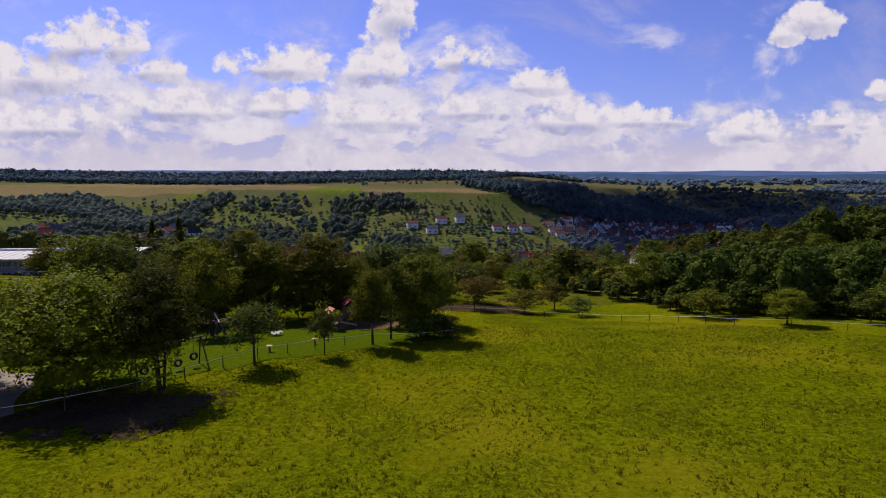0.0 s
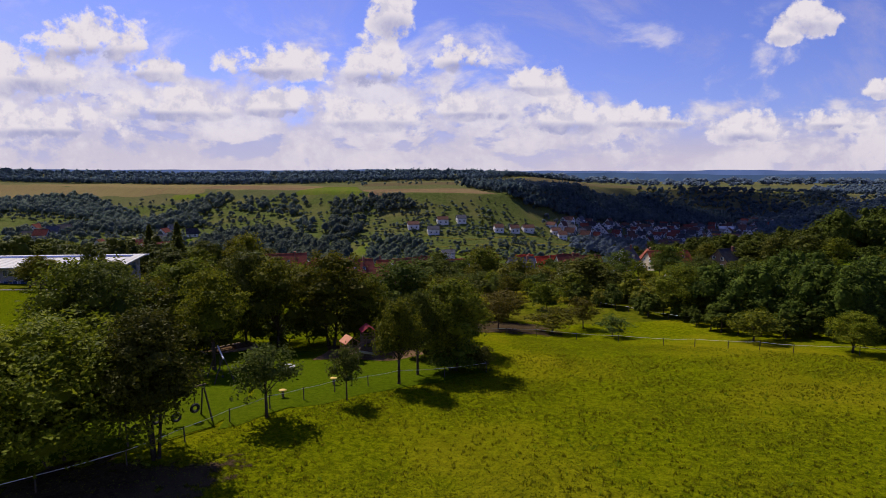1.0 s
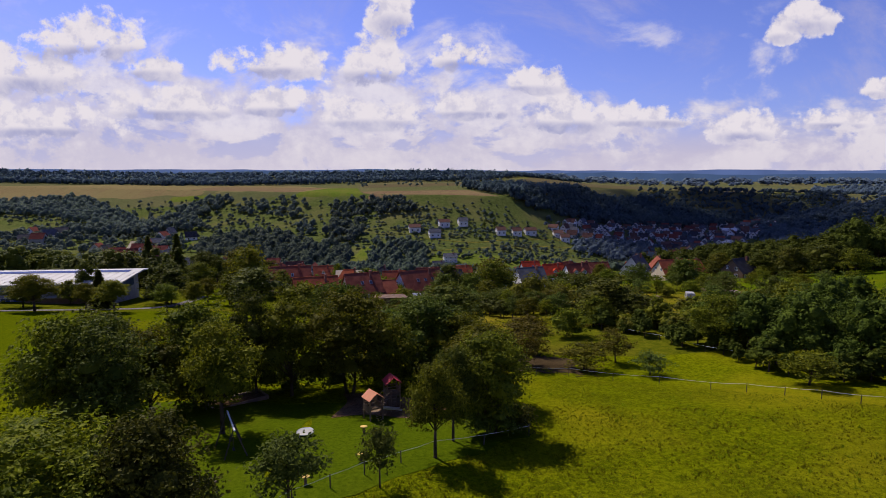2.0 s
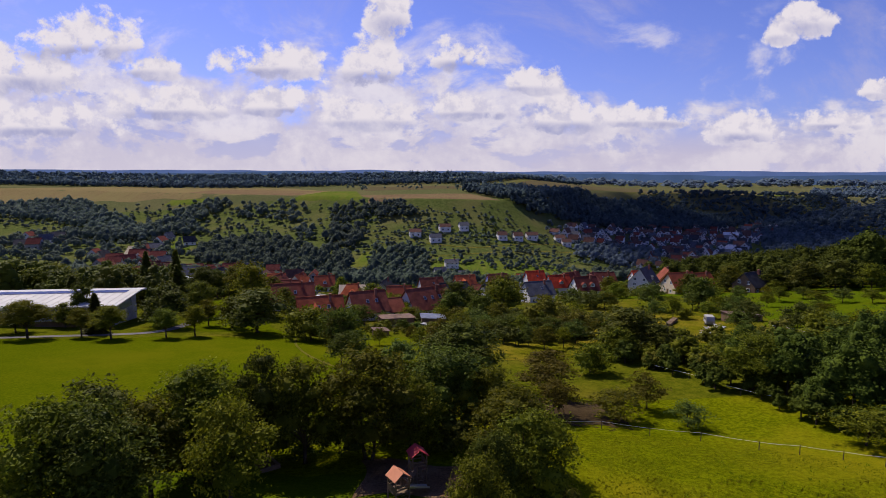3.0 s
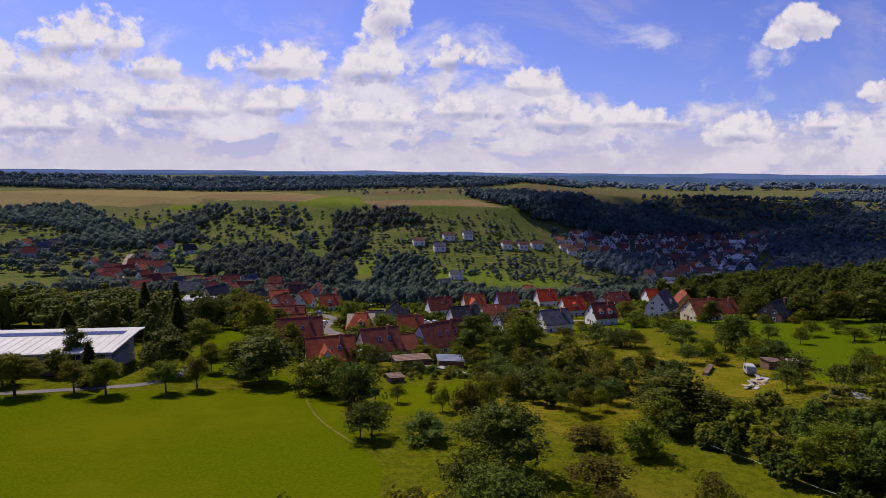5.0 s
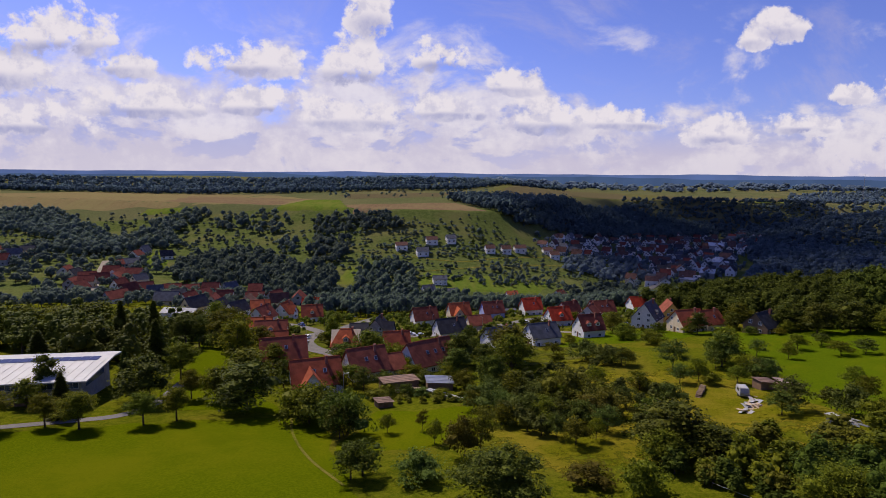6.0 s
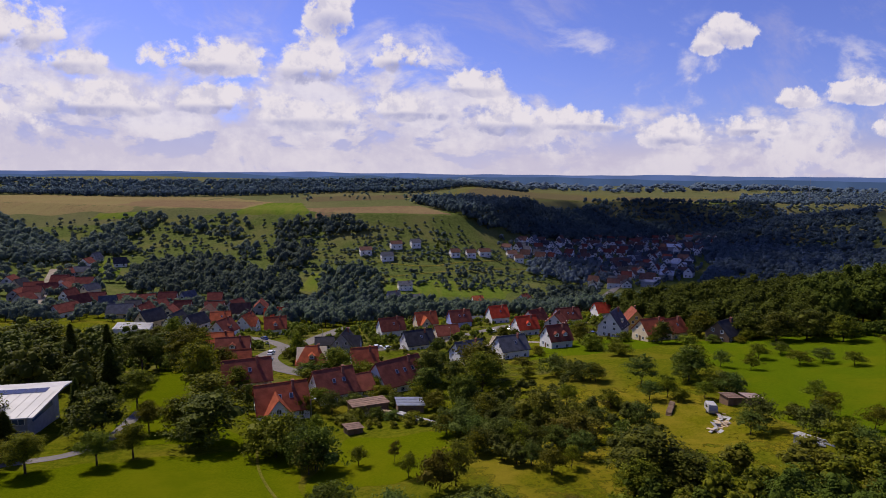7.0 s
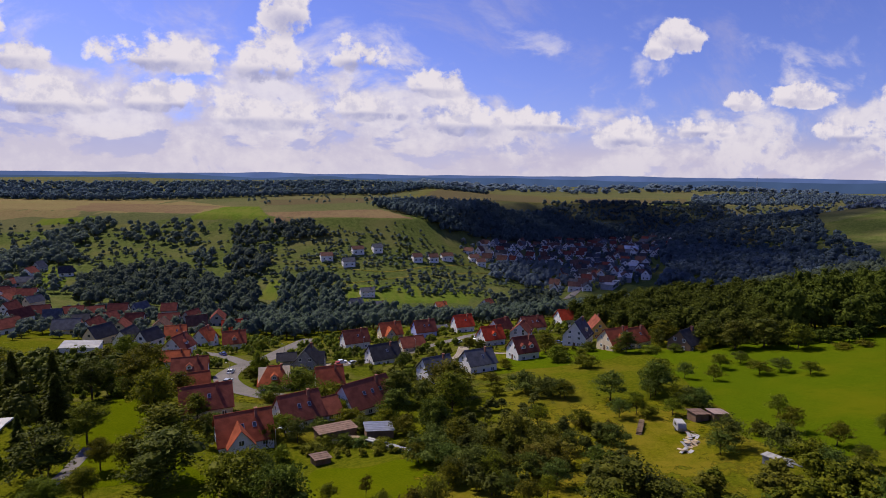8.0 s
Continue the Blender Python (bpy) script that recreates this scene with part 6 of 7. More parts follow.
plant("bush_brown", 8.8, 107.0, 3.1, width=7.0)
plant("round", 34.7, 94.0, 8.6, width=9.0)
plant("apple3", -29.5, 128.6, 6.3, width=6.0)
plant("bush_dark", -10.0, 92.0, 5.1, width=7.0)
plant("cypress", 43.2, 638.5, 10.9, width=3.6)
plant("cypress", 54.4, 640.7, 12.2, width=3.7)
plant("bush_light", -16.9, 177.9, 3.6, width=6.9)
plant("bush", -4.6, 165.8, 4.8, width=6.7)
plant("bush_grey", 0.6, 154.7, 5.4, width=6.9)
plant("round", 5.6, 152.4, 6.9, width=7.3)
plant("bush", -2.5, 191.7, 5.7, width=8.0)
plant("dark", 2.8, 184.4, 7.9, width=8.4)
plant("bush_dark", 11.9, 189.3, 9.0, width=9.6)
plant("bush", -33.0, 220.9, 6.5, width=10.1)
plant("bush_dark", -26.0, 219.7, 6.7, width=8.2)
plant("apple0", -32.2, 171.4, 5.4, width=7.4)
plant("apple1", -29.0, 166.8, 6.1, width=6.5)
plant("bush_dark", -24.3, 174.6, 2.9, width=5.5)
plant("bush", -19.7, 168.3, 2.3, width=5.3)
plant("bush_grey", -14.6, 161.9, 2.0, width=5.1)
plant("bush_light", -10.4, 158.2, 2.1, width=5.6)
plant("bush", -24.6, 161.1, 2.3, width=6.3)
plant("apple0", -3.8, 146.8, 4.7, width=6.3)
plant("apple1", 1.3, 143.0, 4.8, width=6.7)
plant("bush_grey", 6.0, 138.8, 5.3, width=7.6)
plant("apple0", 9.0, 133.8, 5.3, width=6.2)
plant("apple3", 13.9, 132.4, 5.3, width=6.2)
plant("apple1", 18.4, 128.6, 5.1, width=6.0)
plant("apple0", 15.6, 146.4, 4.9, width=5.9)
plant("bush_dark", 19.6, 140.6, 4.6, width=6.2)
plant("apple1", 27.2, 143.0, 4.8, width=5.8)
plant("apple3", 27.8, 131.6, 5.4, width=6.3)
plant("apple0", 35.1, 155.1, 4.8, width=5.7)
plant("bush_grey", 36.9, 143.8, 4.8, width=6.5)
plant("apple1", 46.3, 159.2, 5.0, width=6.0)
plant("apple3", 10.9, 133.0, 5.0, width=5.2)
plant("apple0", 7.7, 139.8, 4.7, width=5.3)
plant("bush_grey", 1.2, 135.0, 4.8, width=6.4)
plant("bush", -49.9, 237.3, 4.0, width=7.9)
plant("bush", -38.6, 198.6, 3.1, width=4.8)
plant("bush_grey", 68.3, 160.9, 5.2, width=6.5)
plant("apple1", 52.9, 131.8, 4.9, width=6.5)
plant("apple0", 59.2, 157.4, 4.5, width=5.4)
plant("bush", 53.0, 156.9, 3.1, width=4.6)
plant("bush_grey", 63.3, 128.2, 5.8, width=8.0)
plant("bush", 62.9, 120.6, 5.5, width=7.0)
plant("bush_dark", 68.5, 140.1, 3.2, width=4.8)
plant("bush", 24.4, 188.3, 3.1, width=4.8)
plant("bush_grey", 36.1, 181.2, 5.5, width=8.5)
plant("apple0", 39.9, 176.6, 5.0, width=6.1)
plant("bush_brown", 39.5, 151.4, 2.9, width=4.3)
plant("bush_dark", -33, 70, 3.4, width=5.5)
plant("bush", -29, 71.5, 3.6, width=5.5)
plant("bush_dark", -22.5, 71.5, 3.4, width=6)
plant("bush_dark", -14, 73.5, 3.6, width=6)
plant("bush", -10.5, 73, 3.2, width=5)
plant("bush_dark", -36.5, 63, 3.6, width=5.5)
plant("bush_dark", -7, 72, 3.4, width=5.5)
plant("bush_dark", 104, 226, 3.2, width=6)
plant("bush", 117, 225, 4.2, width=6)
plant("bush_light", 112, 222, 2.4, width=5)
plant("dark", 105, 238, 7.5, width=7)
plant("round", 124, 228, 7, width=8)
plant("bush", 99, 232, 2.6, width=5)
plant("bush_light", 86, 236, 3.0, width=5)
plant("bush", 72, 238, 2.6, width=5)
plant("bush_light", 40, 233, 2.4, width=4)
plant("bush_dark", 20, 222, 3, width=4.5)
plant("bush", 38, 224, 2.4, width=4)
plant("bush_dark", 3, 220, 4.2, width=6)
plant("dark", 133, 216, 12.0, width=13.0)
plant("round", 139, 207, 9.5, width=10.0)
plant("bush_light", 150, 200, 2.2, width=7.0)
plant("bush", 158, 199, 2.0, width=7.0)
# ---- paddock fence ----
def strand(line, r):
    """A thin unbroken cord through points."""
    bm, rings = bmesh.new(), []
    for i, p in enumerate(line):
        way = (line[min(i + 1, len(line) - 1)] - line[max(i - 1, 0)]).normalized()
        side = way.cross(Vector((0, 0, 1))).normalized()
        up = side.cross(way)
        rings.append([bm.verts.new(p + side * r * c + up * r * 1.6 * s) for c, s in ((1, 0), (0, 1), (-1, 0), (0, -1))])
    for a, b in zip(rings, rings[1:]):
        for k in range(4):
            bm.faces.new((a[k], a[(k + 1) % 4], b[(k + 1) % 4], b[k]))
    return bm


def fence(line, label, gap=3.6, height=1.05, lean=3):
    pts, spots = [Vector(p) for p in line], []
    for a, b in zip(pts, pts[1:]):
        n = max(1, round((b - a).length / gap))
        spots += [a.lerp(b, i / n) for i in range(n)]
    spots.append(pts[-1])
    z0 = ground_z(*spots[0])
    ob = thing("paddock_fence", Matrix.Translation((spots[0].x, spots[0].y, z0)), label, "fence")
    base = Vector((spots[0].x, spots[0].y, z0))
    tops = []
    for i, p in enumerate(spots):
        foot = Vector((p.x, p.y, ground_z(p.x, p.y))) - base
        tip = foot + Vector((0.03 * math.sin(i * 2.3), 0.04 * math.cos(i * 1.7), height * (0.95 + 0.1 * math.sin(i * 3.1))))
        part("post", rod(foot - Vector((0, 0, 0.3)), tip, 0.045, 0.04, 7), M["post"], ob)
        tops.append(tip)
    line = []
    for a, b in zip(tops, tops[1:]):
        line += [a, (a + b) / 2 - Vector((0, 0, 0.05))]
    line = [p - Vector((0, 0, 0.1)) for p in line + tops[-1:]]
    part("tape", strand(line, 0.011), M["tape"], ob, "white electric fence tape")
    return ob


fence([(-31, 27.5), (-26.1, 31.5), (-23.5, 33.4), (-20.5, 36.2), (-18.6, 39.1), (-17.0, 42.0), (-15.1, 44.4), (-11.4, 48.6), (-6.8, 53.0), (1.0, 57.4)],
      "dark post fence with white tape between paddock and lawn")
fence([(1.0, 57.4), (-0.5, 66), (1.3, 79.0), (9.5, 79.9), (19.5, 77.0), (24.0, 73.7), (30.0, 70.0), (35.1, 66.1), (40.5, 63.7), (45.2, 61.2), (56, 56)],
      "thin post fence with white tape at the meadow edge", 4.2)
fence([(25.2, 105.0), (28.5, 100.0), (32.0, 92.0), (40, 80), (50, 71.5), (66, 64)], "wire fence along the edge of the wood", 4.5)


# ---- playground ----
def play_tower(x, y, turn, deck, roof_mat, label, slide=0):
    ob = thing("play_tower", on_ground(x, y, turn, scale=0.82), label, "play tower")
    for sx in (-0.75, 0.75):
        for sy in (-0.75, 0.75):
            part("post", boxed(sx - 0.06, sy - 0.06, -0.3, sx + 0.06, sy + 0.06, deck + 1.5), M["wood"], ob)
    for i in range(7):
        part("deck_board", boxed(-0.85, -0.85 + i * 0.245, deck - 0.05, 0.85, -0.63 + i * 0.245, deck), M["wood"], ob)
    for s in (-1, 1):
        for z in (deck + 0.35, deck + 0.7):
            part("rail", boxed(-0.8, s * 0.80 - 0.025, z, 0.8, s * 0.80 + 0.025, z + 0.1), M["wood"], ob)
        part("side_board", boxed(s * 0.8 - 0.025, -0.69, deck + 0.05, s * 0.8 + 0.025, 0.69, deck + 0.75), M["wood"], ob)
    for s in (-1, 1):
        bm = prism(bmesh.new(), ((s * 0.95, deck + 1.36), (0, deck + 2.08), (0, deck + 2.14), (s * 0.95, deck + 1.43)), -0.92, 0.92)
        part("roof", bm, roof_mat, ob)
    for i in range(5):
        part("rung", rod((-0.3, -0.95 - 0.12 * (4 - i), deck * (i + 0.7) / 5.5), (0.3, -0.95 - 0.12 * (4 - i), deck * (i + 0.7) / 5.5), 0.03), M["wood"], ob)
    if slide:
        bm = bmesh.new()
        m = Matrix.Translation((0.85, 0, deck)) @ Matrix.Rotation(math.atan2(deck - 0.25, 2.4), 4, "Y")
        box(bm, 0, -0.28, -0.02, 2.75, 0.28, 0.02, m)
        box(bm, 0, -0.31, -0.02, 2.75, -0.282, 0.16, m)
        box(bm, 0, 0.282, -0.02, 2.75, 0.31, 0.16, m)
        part("slide", bm, M["steel"], ob, "grey metal slide")
    return ob


play_tower(-12.3, 61.2, 35, 1.05, M["pink_roof"], "wooden play tower with a faded pink gabled roof", 1)
play_tower(-10.9, 64.4, 20, 1.9, M["red_roof"], "taller wooden play tower with a crimson gabled roof")
bridge = thing("play_bridge", on_ground(-11.6, 62.8, 60, scale=0.82), "plank bridge joining the two wooden play towers", "play bridge")
for i in range(8):
    part("plank", boxed(-1.0 + i * 0.25, -0.45, 1.15 + i * 0.08, -0.79 + i * 0.25, 0.45, 1.2 + i * 0.08), M["wood"], bridge)
for s in (-0.47, 0.47):
    part("handrail", rod((-1.0, s, 1.9), (1.0, s, 2.5), 0.035), M["wood"], bridge)
    for i in (-0.95, 0.95):
        part("post", rod((i, s, -0.2), (i, s, 2.2 + 0.3 * i), 0.05), M["wood"], bridge)


def swing_frame(x, y, turn, length, height, beam_mat, seats, label):
    """A beam on two pairs of splayed legs, with seats or tyres on ropes."""
    ob = thing("swing_frame", on_ground(x, y, turn), label, "swing")
    part("beam", rod((-length / 2 - 0.2, 0, height), (length / 2 + 0.2, 0, height), 0.07, 0.07, 8), beam_mat, ob)
    for sx in (-1, 1):
        for sy in (-1, 1):
            part("leg", rod((sx * (length / 2 + 0.15), sy * 0.95, -0.2), (sx * length / 2, sy * 0.04, height + 0.05), 0.06, 0.05, 7), M["post"], ob)
    n = len(seats)
    for i, kind in enumerate(seats):
        sx, drop = (i + 0.5) / n * length - length / 2, height - 0.62 - 0.25 * (i % 2)
        if kind == "tyre":
            bm = bmesh.new()
            ring = [(math.cos(a * 0.3927) * 0.24, math.sin(a * 0.3927) * 0.24) for a in range(16)]
            for (x0, z0), (x1, z1) in zip(ring, ring[1:] + ring[:1]):
                tube(bm, (sx + x0, 0, height - drop + z0), (sx + x1, 0, height - drop + z1), 0.10, 0.10, 6)
            part("tyre", bm, M["rubber"], ob, "worn black hanging tyre")
            part("rope", rod((sx, 0, height - drop + 0.24), (sx, 0, height), 0.015), M["post"], ob)
        else:
            part("seat", boxed(sx - 0.25, -0.09, 0.5, sx + 0.25, 0.09, 0.54), M["rubber"], ob)
            for k in (-0.24, 0.24):
                part("rope", rod((sx + k, 0, 0.52), (sx + k, 0, height), 0.012), M["post"], ob)
    return ob


swing_frame(-20.6, 41.0, 46, 4.8, 2.3, M["wood"], ["tyre"] * 4, "dark log frame hung with old tyres under the tree")
swing_frame(-21.9, 53.2, 118, 3.4, 2.4, M["white_paint"], ["seat"] * 2, "swing with a white beam on dark splayed legs")

def stool(x, y, label):
    ob = thing("mushroom_stool", on_ground(x, y), label, "stool", "stools on the lawn")
    part("stem", rod((0, 0, -0.2), (0, 0, 0.52), 0.10, 0.08, 10), M["wood"], ob)
    bm = bmesh.new()
    bmesh.ops.create_uvsphere(bm, u_segments=18, v_segments=9, radius=0.30)
    bmesh.ops.scale(bm, vec=(1, 0.8, 0.22), verts=bm.verts)
    bmesh.ops.translate(bm, vec=(0, 0, 0.55), verts=bm.verts)
    part("top", bm, M["yellow_wall"], ob, smooth=True)


for sx, sy in ((-14.9, 46.9), (-11.9, 50.8), (-12.6, 57.2)):
    stool(sx, sy, "yellow mushroom seat on a short wooden post")
tramp = thing("trampoline", on_ground(-17.2, 56.4) @ Matrix.Diagonal((0.7, 0.7, 0.8, 1)), "round white trampoline low over the lawn", "trampoline")
bm = bmesh.new()
bmesh.ops.create_cone(bm, cap_ends=True, segments=28, radius1=0.95, radius2=0.95, depth=0.05)
bmesh.ops.translate(bm, vec=(0, 0, 0.45), verts=bm.verts)
part("mat", bm, M["white_metal"], tramp)
bm = bmesh.new()
ring = [(math.cos(i * 0.2618) * 1.0, math.sin(i * 0.2618) * 1.0, 0.46) for i in range(24)]
for a, b in zip(ring, ring[1:] + ring[:1]):
    tube(bm, a, b, 0.04, 0.04, 6)
part("rim", bm, M["steel"], tramp)
for i in range(6):
    x0, y0 = math.cos(i * 1.047) * 0.95, math.sin(i * 1.047) * 0.95
    part("leg", rod((x0, y0, -0.1), (x0, y0, 0.45), 0.03), M["steel"], tramp)

pit = thing("sand_pit", on_ground(-26.3, 66.5, 42), "long timber-edged sand pit at the lawn edge", "sand pit")
part("sand", boxed(-2.5, -1.0, -0.2, 2.5, 1.0, 0.16), M["soil"], pit)
for x0, y0, x1, y1 in ((-2.7, -1.2, 2.7, -1.0), (-2.7, 1.0, 2.7, 1.2), (-2.7, -1.0, -2.5, 1.0), (2.5, -1.0, 2.7, 1.0)):
    part("beam", boxed(x0, y0, -0.2, x1, y1, 0.3), M["wood"], pit)


# ---- sheds, stacks and the old caravan in the orchard ----
def shed(x, y, turn, length, width, height, slope, roof_mat, wall_mat, label, name="shed"):
    ob = thing(name, on_ground(x, y, turn), label, name.replace("_", " "))
    l, w = length / 2, width / 2
    part("wall", prism(bmesh.new(), ((-l, -0.6), (l, -0.6), (l, height), (-l, height + slope)), -w, w), wall_mat, ob)
    part("roof", prism(bmesh.new(), ((-l - 0.3, height + slope + 0.06), (l + 0.3, height - 0.02), (l + 0.3, height + 0.08), (-l - 0.3, height + slope + 0.16)), -w - 0.3, w + 0.3), roof_mat, ob)
    part("door", boxed(-0.45, -w - 0.05, 0, 0.45, -w + 0.02, min(1.9, height - 0.1)), M["door"], ob)
    n = int(width / 0.9)
    for i in range(n):
        yy = -w + (i + 0.5) * width / n
        part("roof_batten", prism(bmesh.new(), ((-l - 0.3, height + slope + 0.164), (l + 0.3, height + 0.084), (l + 0.3, height + 0.13), (-l - 0.3, height + slope + 0.21)), yy - 0.04, yy + 0.04), roof_mat, ob)
    return ob


shed(62.8, 153.0, 8, 3.8, 2.8, 1.7, 0.4, M["rust"], M["brown_wall"], "weathered board shed with a rusty sheet roof")
shed(67.2, 152.2, 4, 3.8, 2.6, 1.6, 0.4, M["faded_sheet"], M["brown_wall"], "board shed with a faded pinkish sheet roof")
shed(-23.4, 154.6, 25, 3.4, 2.8, 1.3, 0.35, M["rust"], M["brown_wall"], "small brown garden hut at the meadow edge", "garden_hut")
shed(-20.5, 168.5, 22, 9.0, 4.2, 2.3, 0.4, M["rust"], M["brown_wall"], "long low shed with a brown felt roof")
shed(-10.5, 166.0, 5, 6.2, 4.6, 2.3, 0.4, M["steel"], M["brown_wall"], "open shed with a grey flat metal roof")
shed(-8.0, 157.3, -38, 13.0, 0.9, 0.55, 0.06, M["white_metal"], M["grey_wall"], "long narrow white-covered cold frame", "cold_frame")
shed(-128, 296, 12, 14, 11, 4.2, 1.2, M["white_metal"], M["white_wall"], "white flat-roofed workshop at the village edge", "workshop")
shed(57.6, 124.5, 30, 2.6, 2.0, 1.0, 0.4, M["white_metal"], M["grey_wall"], "half-collapsed shed with white roofing sheets")


def log_stack(x, y, turn, length, rows, label, mat):
    ob = thing("log_stack", on_ground(x, y, turn), label, "log stack")
    r = random.Random(int(x * 10))
    for k in range(rows):
        for i in range(int(length / 0.36) - k):
            rad = r.uniform(0.14, 0.19)
            yy = -length / 2 + (i + 0.5 + k / 2) * 0.36
            part("log", rod((-0.55 + r.uniform(-0.1, 0.1), yy, 0.15 + k * 0.29), (0.55 + r.uniform(-0.1, 0.1), yy, 0.15 + k * 0.29), rad, rad, 7), mat, ob)


log_stack(46.5, 150.0, -35, 5.5, 3, "stack of grey split firewood in dry grass", M["wood"])
log_stack(48.6, 153.2, -35, 4.0, 3, "stack of grey split firewood beside the shed", M["wood"])
log_stack(-16.5, 166.0, 70, 4.5, 3, "pale stacked firewood along the garden", M["pale_wood"])
log_stack(-20.0, 165.2, 70, 4.0, 2, "pale stacked firewood beside the long shed", M["pale_wood"])


def board_pile(x, y, turn, count, size, label, mats):
    ob = thing("board_pile", on_ground(x, y, turn), label, "board pile")
    r = random.Random(int(x * 7 + y))
    for i in range(count):
        m = pose(r.uniform(-size, size), r.uniform(-size * 0.7, size * 0.7), 0.10 + (i % 5) * 0.11, r.uniform(-14, 14), r.uniform(-14, 14), r.uniform(-80, 80))
        bm = bmesh.new()
        box(bm, -r.uniform(0.35, 1.2), -r.uniform(0.12, 0.45), -0.025, r.uniform(0.35, 1.2), r.uniform(0.12, 0.45), 0.025, m)
        part("board", bm, mats[i % len(mats)], ob)


board_pile(52.6, 140.2, 60, 14, 1.3, "heap of white boards and sheets in the grass", [M["white_metal"], M["pale_wood"], M["wood"]])
board_pile(48.6, 135.8, 30, 9, 1.1, "flat heap of pale weathered boards", [M["pale_wood"], M["white_metal"]])
board_pile(59.8, 123.0, 10, 12, 1.4, "jumble of white roofing sheets by the shrubs", [M["white_metal"], M["steel"], M["white_metal"]])
board_pile(55.2, 143.8, 50, 12, 1.3, "heap of white sheets and boards beside the caravan", [M["white_metal"], M["wood"], M["white_metal"], M["pale_wood"]])
board_pile(50.4, 138.2, 40, 10, 1.2, "scattered white boards in the rough grass", [M["white_metal"], M["pale_wood"]])
board_pile(-12.6, 163.2, 70, 10, 1.2, "pale boards laid beside the open shed", [M["pale_wood"], M["white_metal"]])

van = thing("old_caravan", on_ground(54.6, 147.6, 75), "small old white caravan parked in the orchard", "caravan")
bm = prism(bmesh.new(), ((-1.6, 0.55), (1.6, 0.55), (1.75, 1.2), (1.45, 2.25), (-1.3, 2.3), (-1.75, 1.3)), -0.95, 0.95)
bmesh.ops.bevel(bm, geom=bm.edges[:], offset=0.10, segments=2, affect="EDGES")
part("body", bm, M["white_metal"], van)
for s in (-1, 1):
    part("window", boxed(-0.7, s * 0.96 - 0.02, 1.35, 0.6, s * 0.96 + 0.02, 1.9), M["pane"], van)
    part("wheel", rod((0, s * 0.75, 0.33), (0, s * 0.95, 0.33), 0.33, 0.33, 16), M["rubber"], van)
part("drawbar", rod((1.6, 0, 0.55), (2.7, 0, 0.5), 0.05), M["steel"], van)


# ---- cars and street lamps in the village ----
def car(x, y, turn, paint, label):
    ob = thing("parked_car", on_ground(x, y, turn, -0.16), label, "car")
    bm = prism(bmesh.new(), ((-2.1, 0.28), (2.1, 0.28), (2.15, 0.62), (1.95, 0.82), (1.0, 0.92), (-1.85, 0.95), (-2.12, 0.75)), -0.86, 0.86)
    bmesh.ops.bevel(bm, geom=bm.edges[:], offset=0.07, segments=2, affect="EDGES")
    body = part("body", bm, paint, ob)
    bm = prism(bmesh.new(), ((-1.75, 0.94), (0.95, 0.91), (0.35, 1.40), (-1.25, 1.43)), -0.74, 0.74)
    part("cabin", bm, M["pane"], ob, "dark car windows")
    part("roof", prism(bmesh.new(), ((-1.28, 1.434), (0.36, 1.404), (0.25, 1.48), (-1.18, 1.50)), -0.72, 0.72), paint, ob)
    for wx in (-1.35, 1.35):
        for s in (-1, 1):
            w = part("wheel", rod((wx, s * 0.68, 0.32), (wx, s * 0.88, 0.32), 0.32, 0.32, 16), M["rubber"], ob)
            part("rim", rod((wx, s * 0.87, 0.32), (wx, s * 0.892, 0.32), 0.2, 0.2, 12), M["steel"], w)
    for s in (-1, 1):
        part("headlight", boxed(2.08, s * 0.62 - 0.18, 0.62, 2.16, s * 0.62 + 0.18, 0.75), M["frame"], body)
        part("tail_light", boxed(-2.14, s * 0.68 - 0.12, 0.68, -2.06, s * 0.68 + 0.12, 0.82), M["red_paint"], body)


car(-58.5, 247, 80, M["white_paint"], "white car parked on the village street")
car(-55.5, 226, 70, M["silver_paint"], "silver car parked beside a garden hedge")
car(-19.0, 262, 20, M["white_paint"], "white car parked in front of a house")
car(-14.5, 258, 30, M["silver_paint"], "silver car parked in a paved yard")
car(-20.5, 257, 100, M["red_paint"], "red car parked in a paved yard")
car(75, 268, 15, M["blue_paint"], "dark blue car parked beside the meadow")
car(80.5, 268.5, 15, M["silver_paint"], "silver car parked beside the meadow")
car(36, 296, 30, M["white_paint"], "white car parked on the lower street")
car(46, 300, 30, M["silver_paint"], "silver car parked on the lower street")
car(-70, 291, 130, M["blue_paint"], "dark blue car parked on the side street")


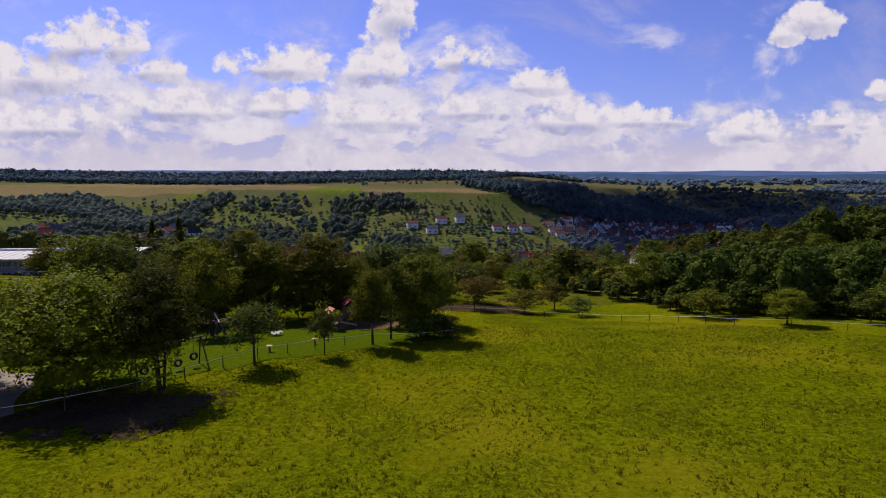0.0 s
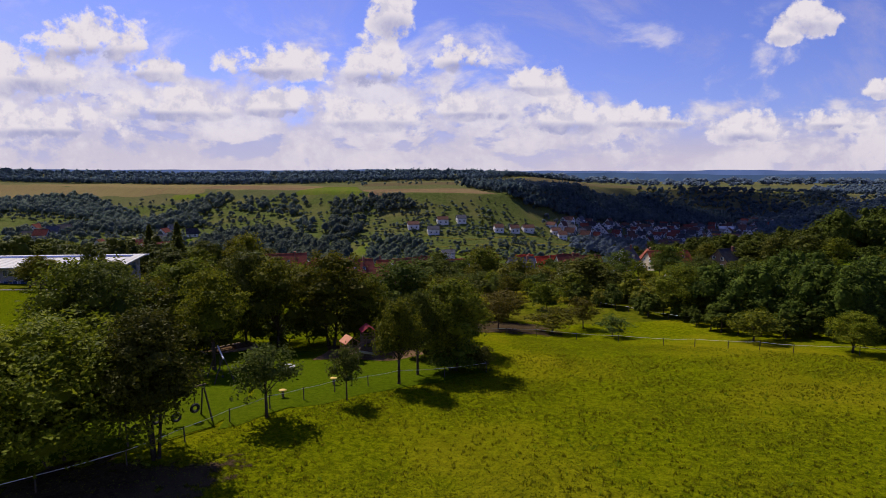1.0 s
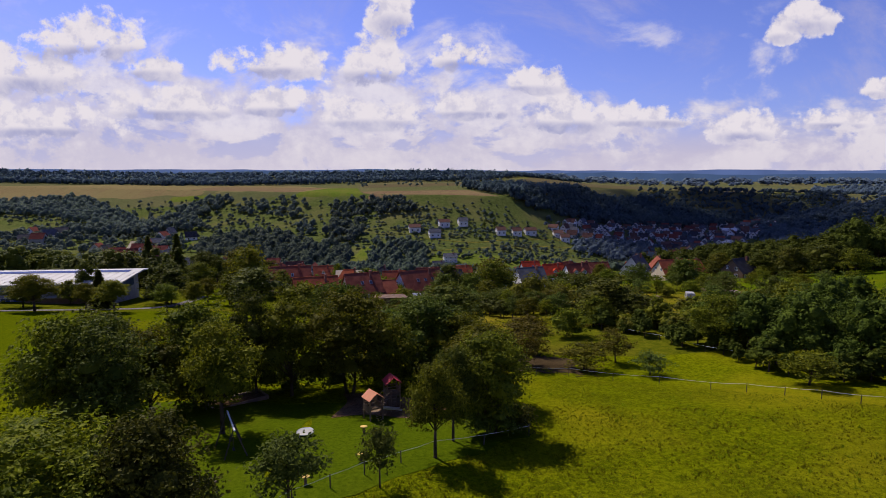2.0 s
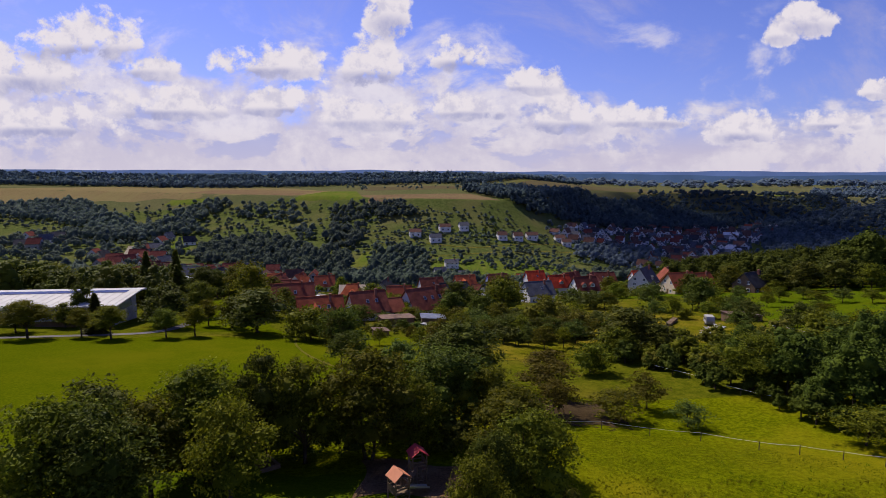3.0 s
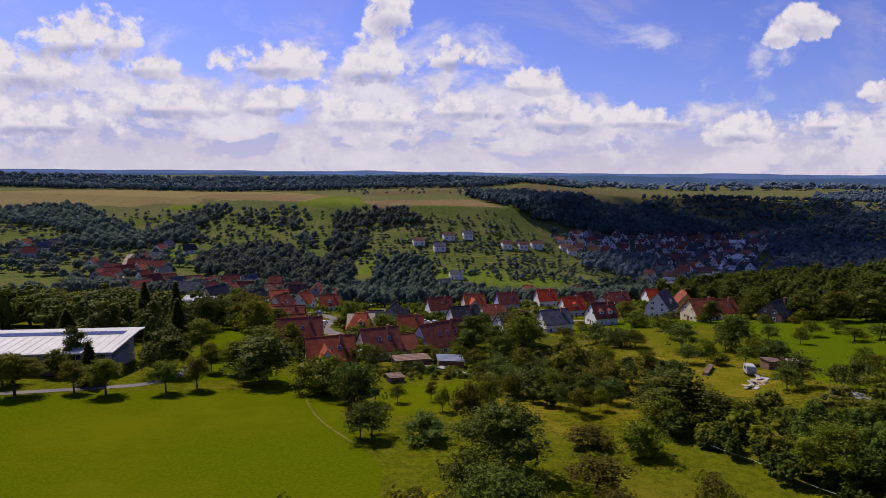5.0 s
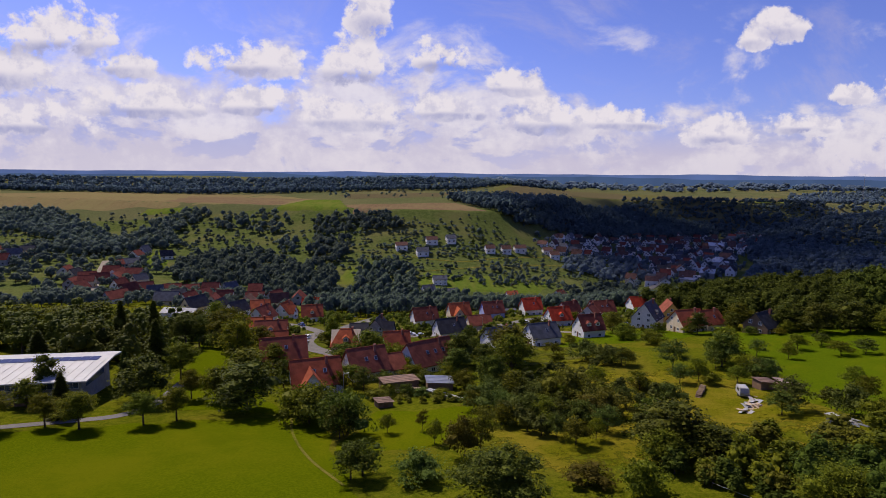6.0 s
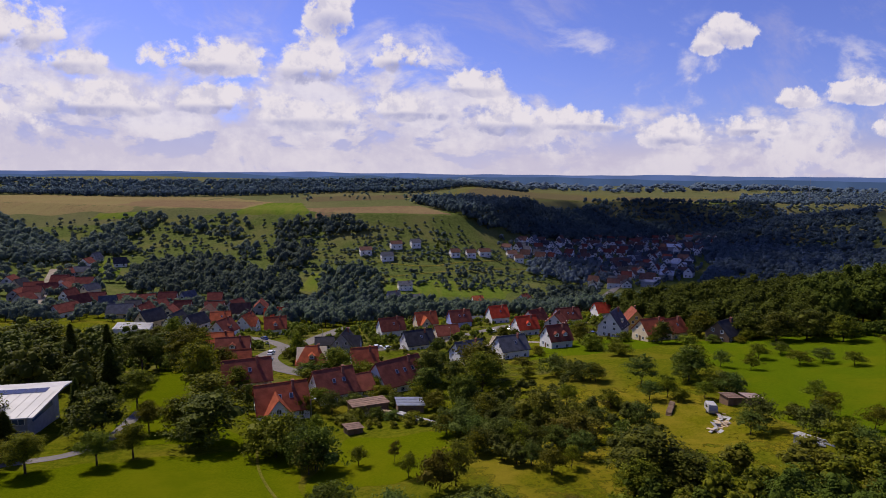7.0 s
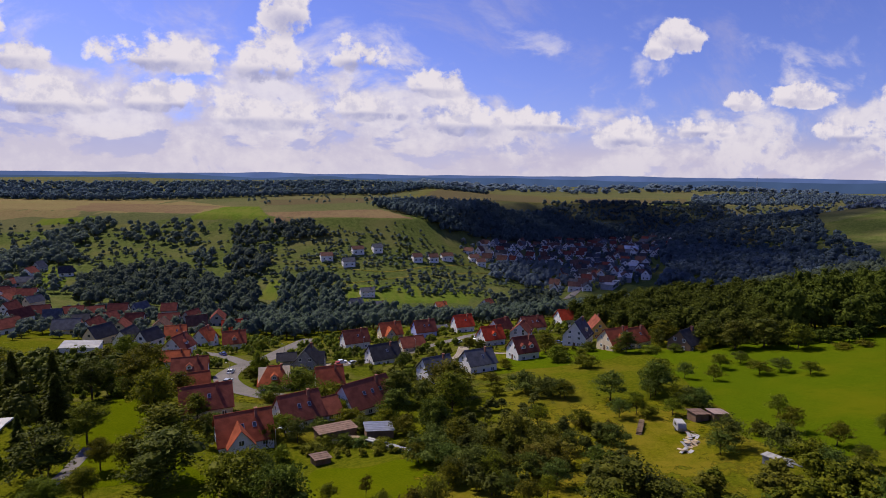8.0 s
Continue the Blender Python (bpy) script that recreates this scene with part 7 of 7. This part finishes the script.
def street_lamp(x, y, turn):
    ob = thing("street_lamp", on_ground(x, y, turn), "slim grey street lamp beside the village road", "street lamp")
    part("pole", rod((0, 0, -0.3), (0, 0, 6.0), 0.08, 0.05, 8), M["steel"], ob)
    part("arm", rod((0, 0, 5.95), (0.9, 0, 6.15), 0.04, 0.035, 6), M["steel"], ob)
    part("lantern", boxed(0.7, -0.12, 6.08, 1.25, 0.12, 6.2), M["frame"], ob)


for lx, ly, lt in ((-33, 160, 20), (-56, 232, 180), (-43, 280, 180), (-30, 207, 90), (14, 286, 120), (-9, 300, 60)):
    street_lamp(lx, ly, lt)


# ---- meadow grass ----
def grass(name, label, count, area, tall, wide, seed, clump):
    """Tufts of blades over part of the meadow, thick in some patches and thin in others."""
    r = np.random.default_rng(seed)
    x, y = r.uniform(area[0], area[2], count * 3), r.uniform(area[1], area[3], count * 3)
    n = np.array([noise.noise(Vector((a * clump, b * clump, seed))) for a, b in zip(x, y)])
    keep = (n + r.normal(0, 0.30, len(x)) > 0.0) & ((y < 40.5 + 0.93 * (x + 17.5)) | (x > 2))
    keep &= y < np.where(x < 19, 78, 78 - 0.72 * (x - 19))
    x, y = x[keep][:count], y[keep][:count]
    z = land(x, y)
    verts = []
    for k in range(4):
        a = r.uniform(0, 6.283, len(x))
        h = tall * r.uniform(0.45, 1.25, len(x))
        off = r.normal(0, tall * 0.30, (len(x), 2))
        lean = r.normal(0, tall * 0.45, (len(x), 2))
        p = np.stack([x + off[:, 0], y + off[:, 1], z - 0.02], -1)
        d = np.stack([np.cos(a) * wide, np.sin(a) * wide, 0 * a], -1)
        tip = p + np.stack([lean[:, 0], lean[:, 1], h], -1)
        verts.append(np.stack([p - d, p + d, tip], 1))
    v = np.concatenate(verts).reshape(-1, 3)
    tagged(new(name, quick_mesh(name, v, np.arange(len(v)).reshape(-1, 3), (M["blade"],))), label, "grass", kind="stuff")


grass("meadow_grass", "uneven tufts of long meadow grass", 52000, (-26, 12, 62, 78), 0.085, 0.045, 5, 0.16)
grass("meadow_weeds", "taller darker weeds scattered in the meadow", 260, (-14, 20, 60, 72), 0.26, 0.07, 8, 0.10)

grass("meadow_clumps", "fuller bright green clumps of meadow grass", 7000, (-18, 14, 62, 66), 0.19, 0.055, 11, 0.30)

# the model trees have done their work
for model, _, _ in STOCK.values():
    for o in (*model.children_recursive, model):
        bpy.data.objects.remove(o)
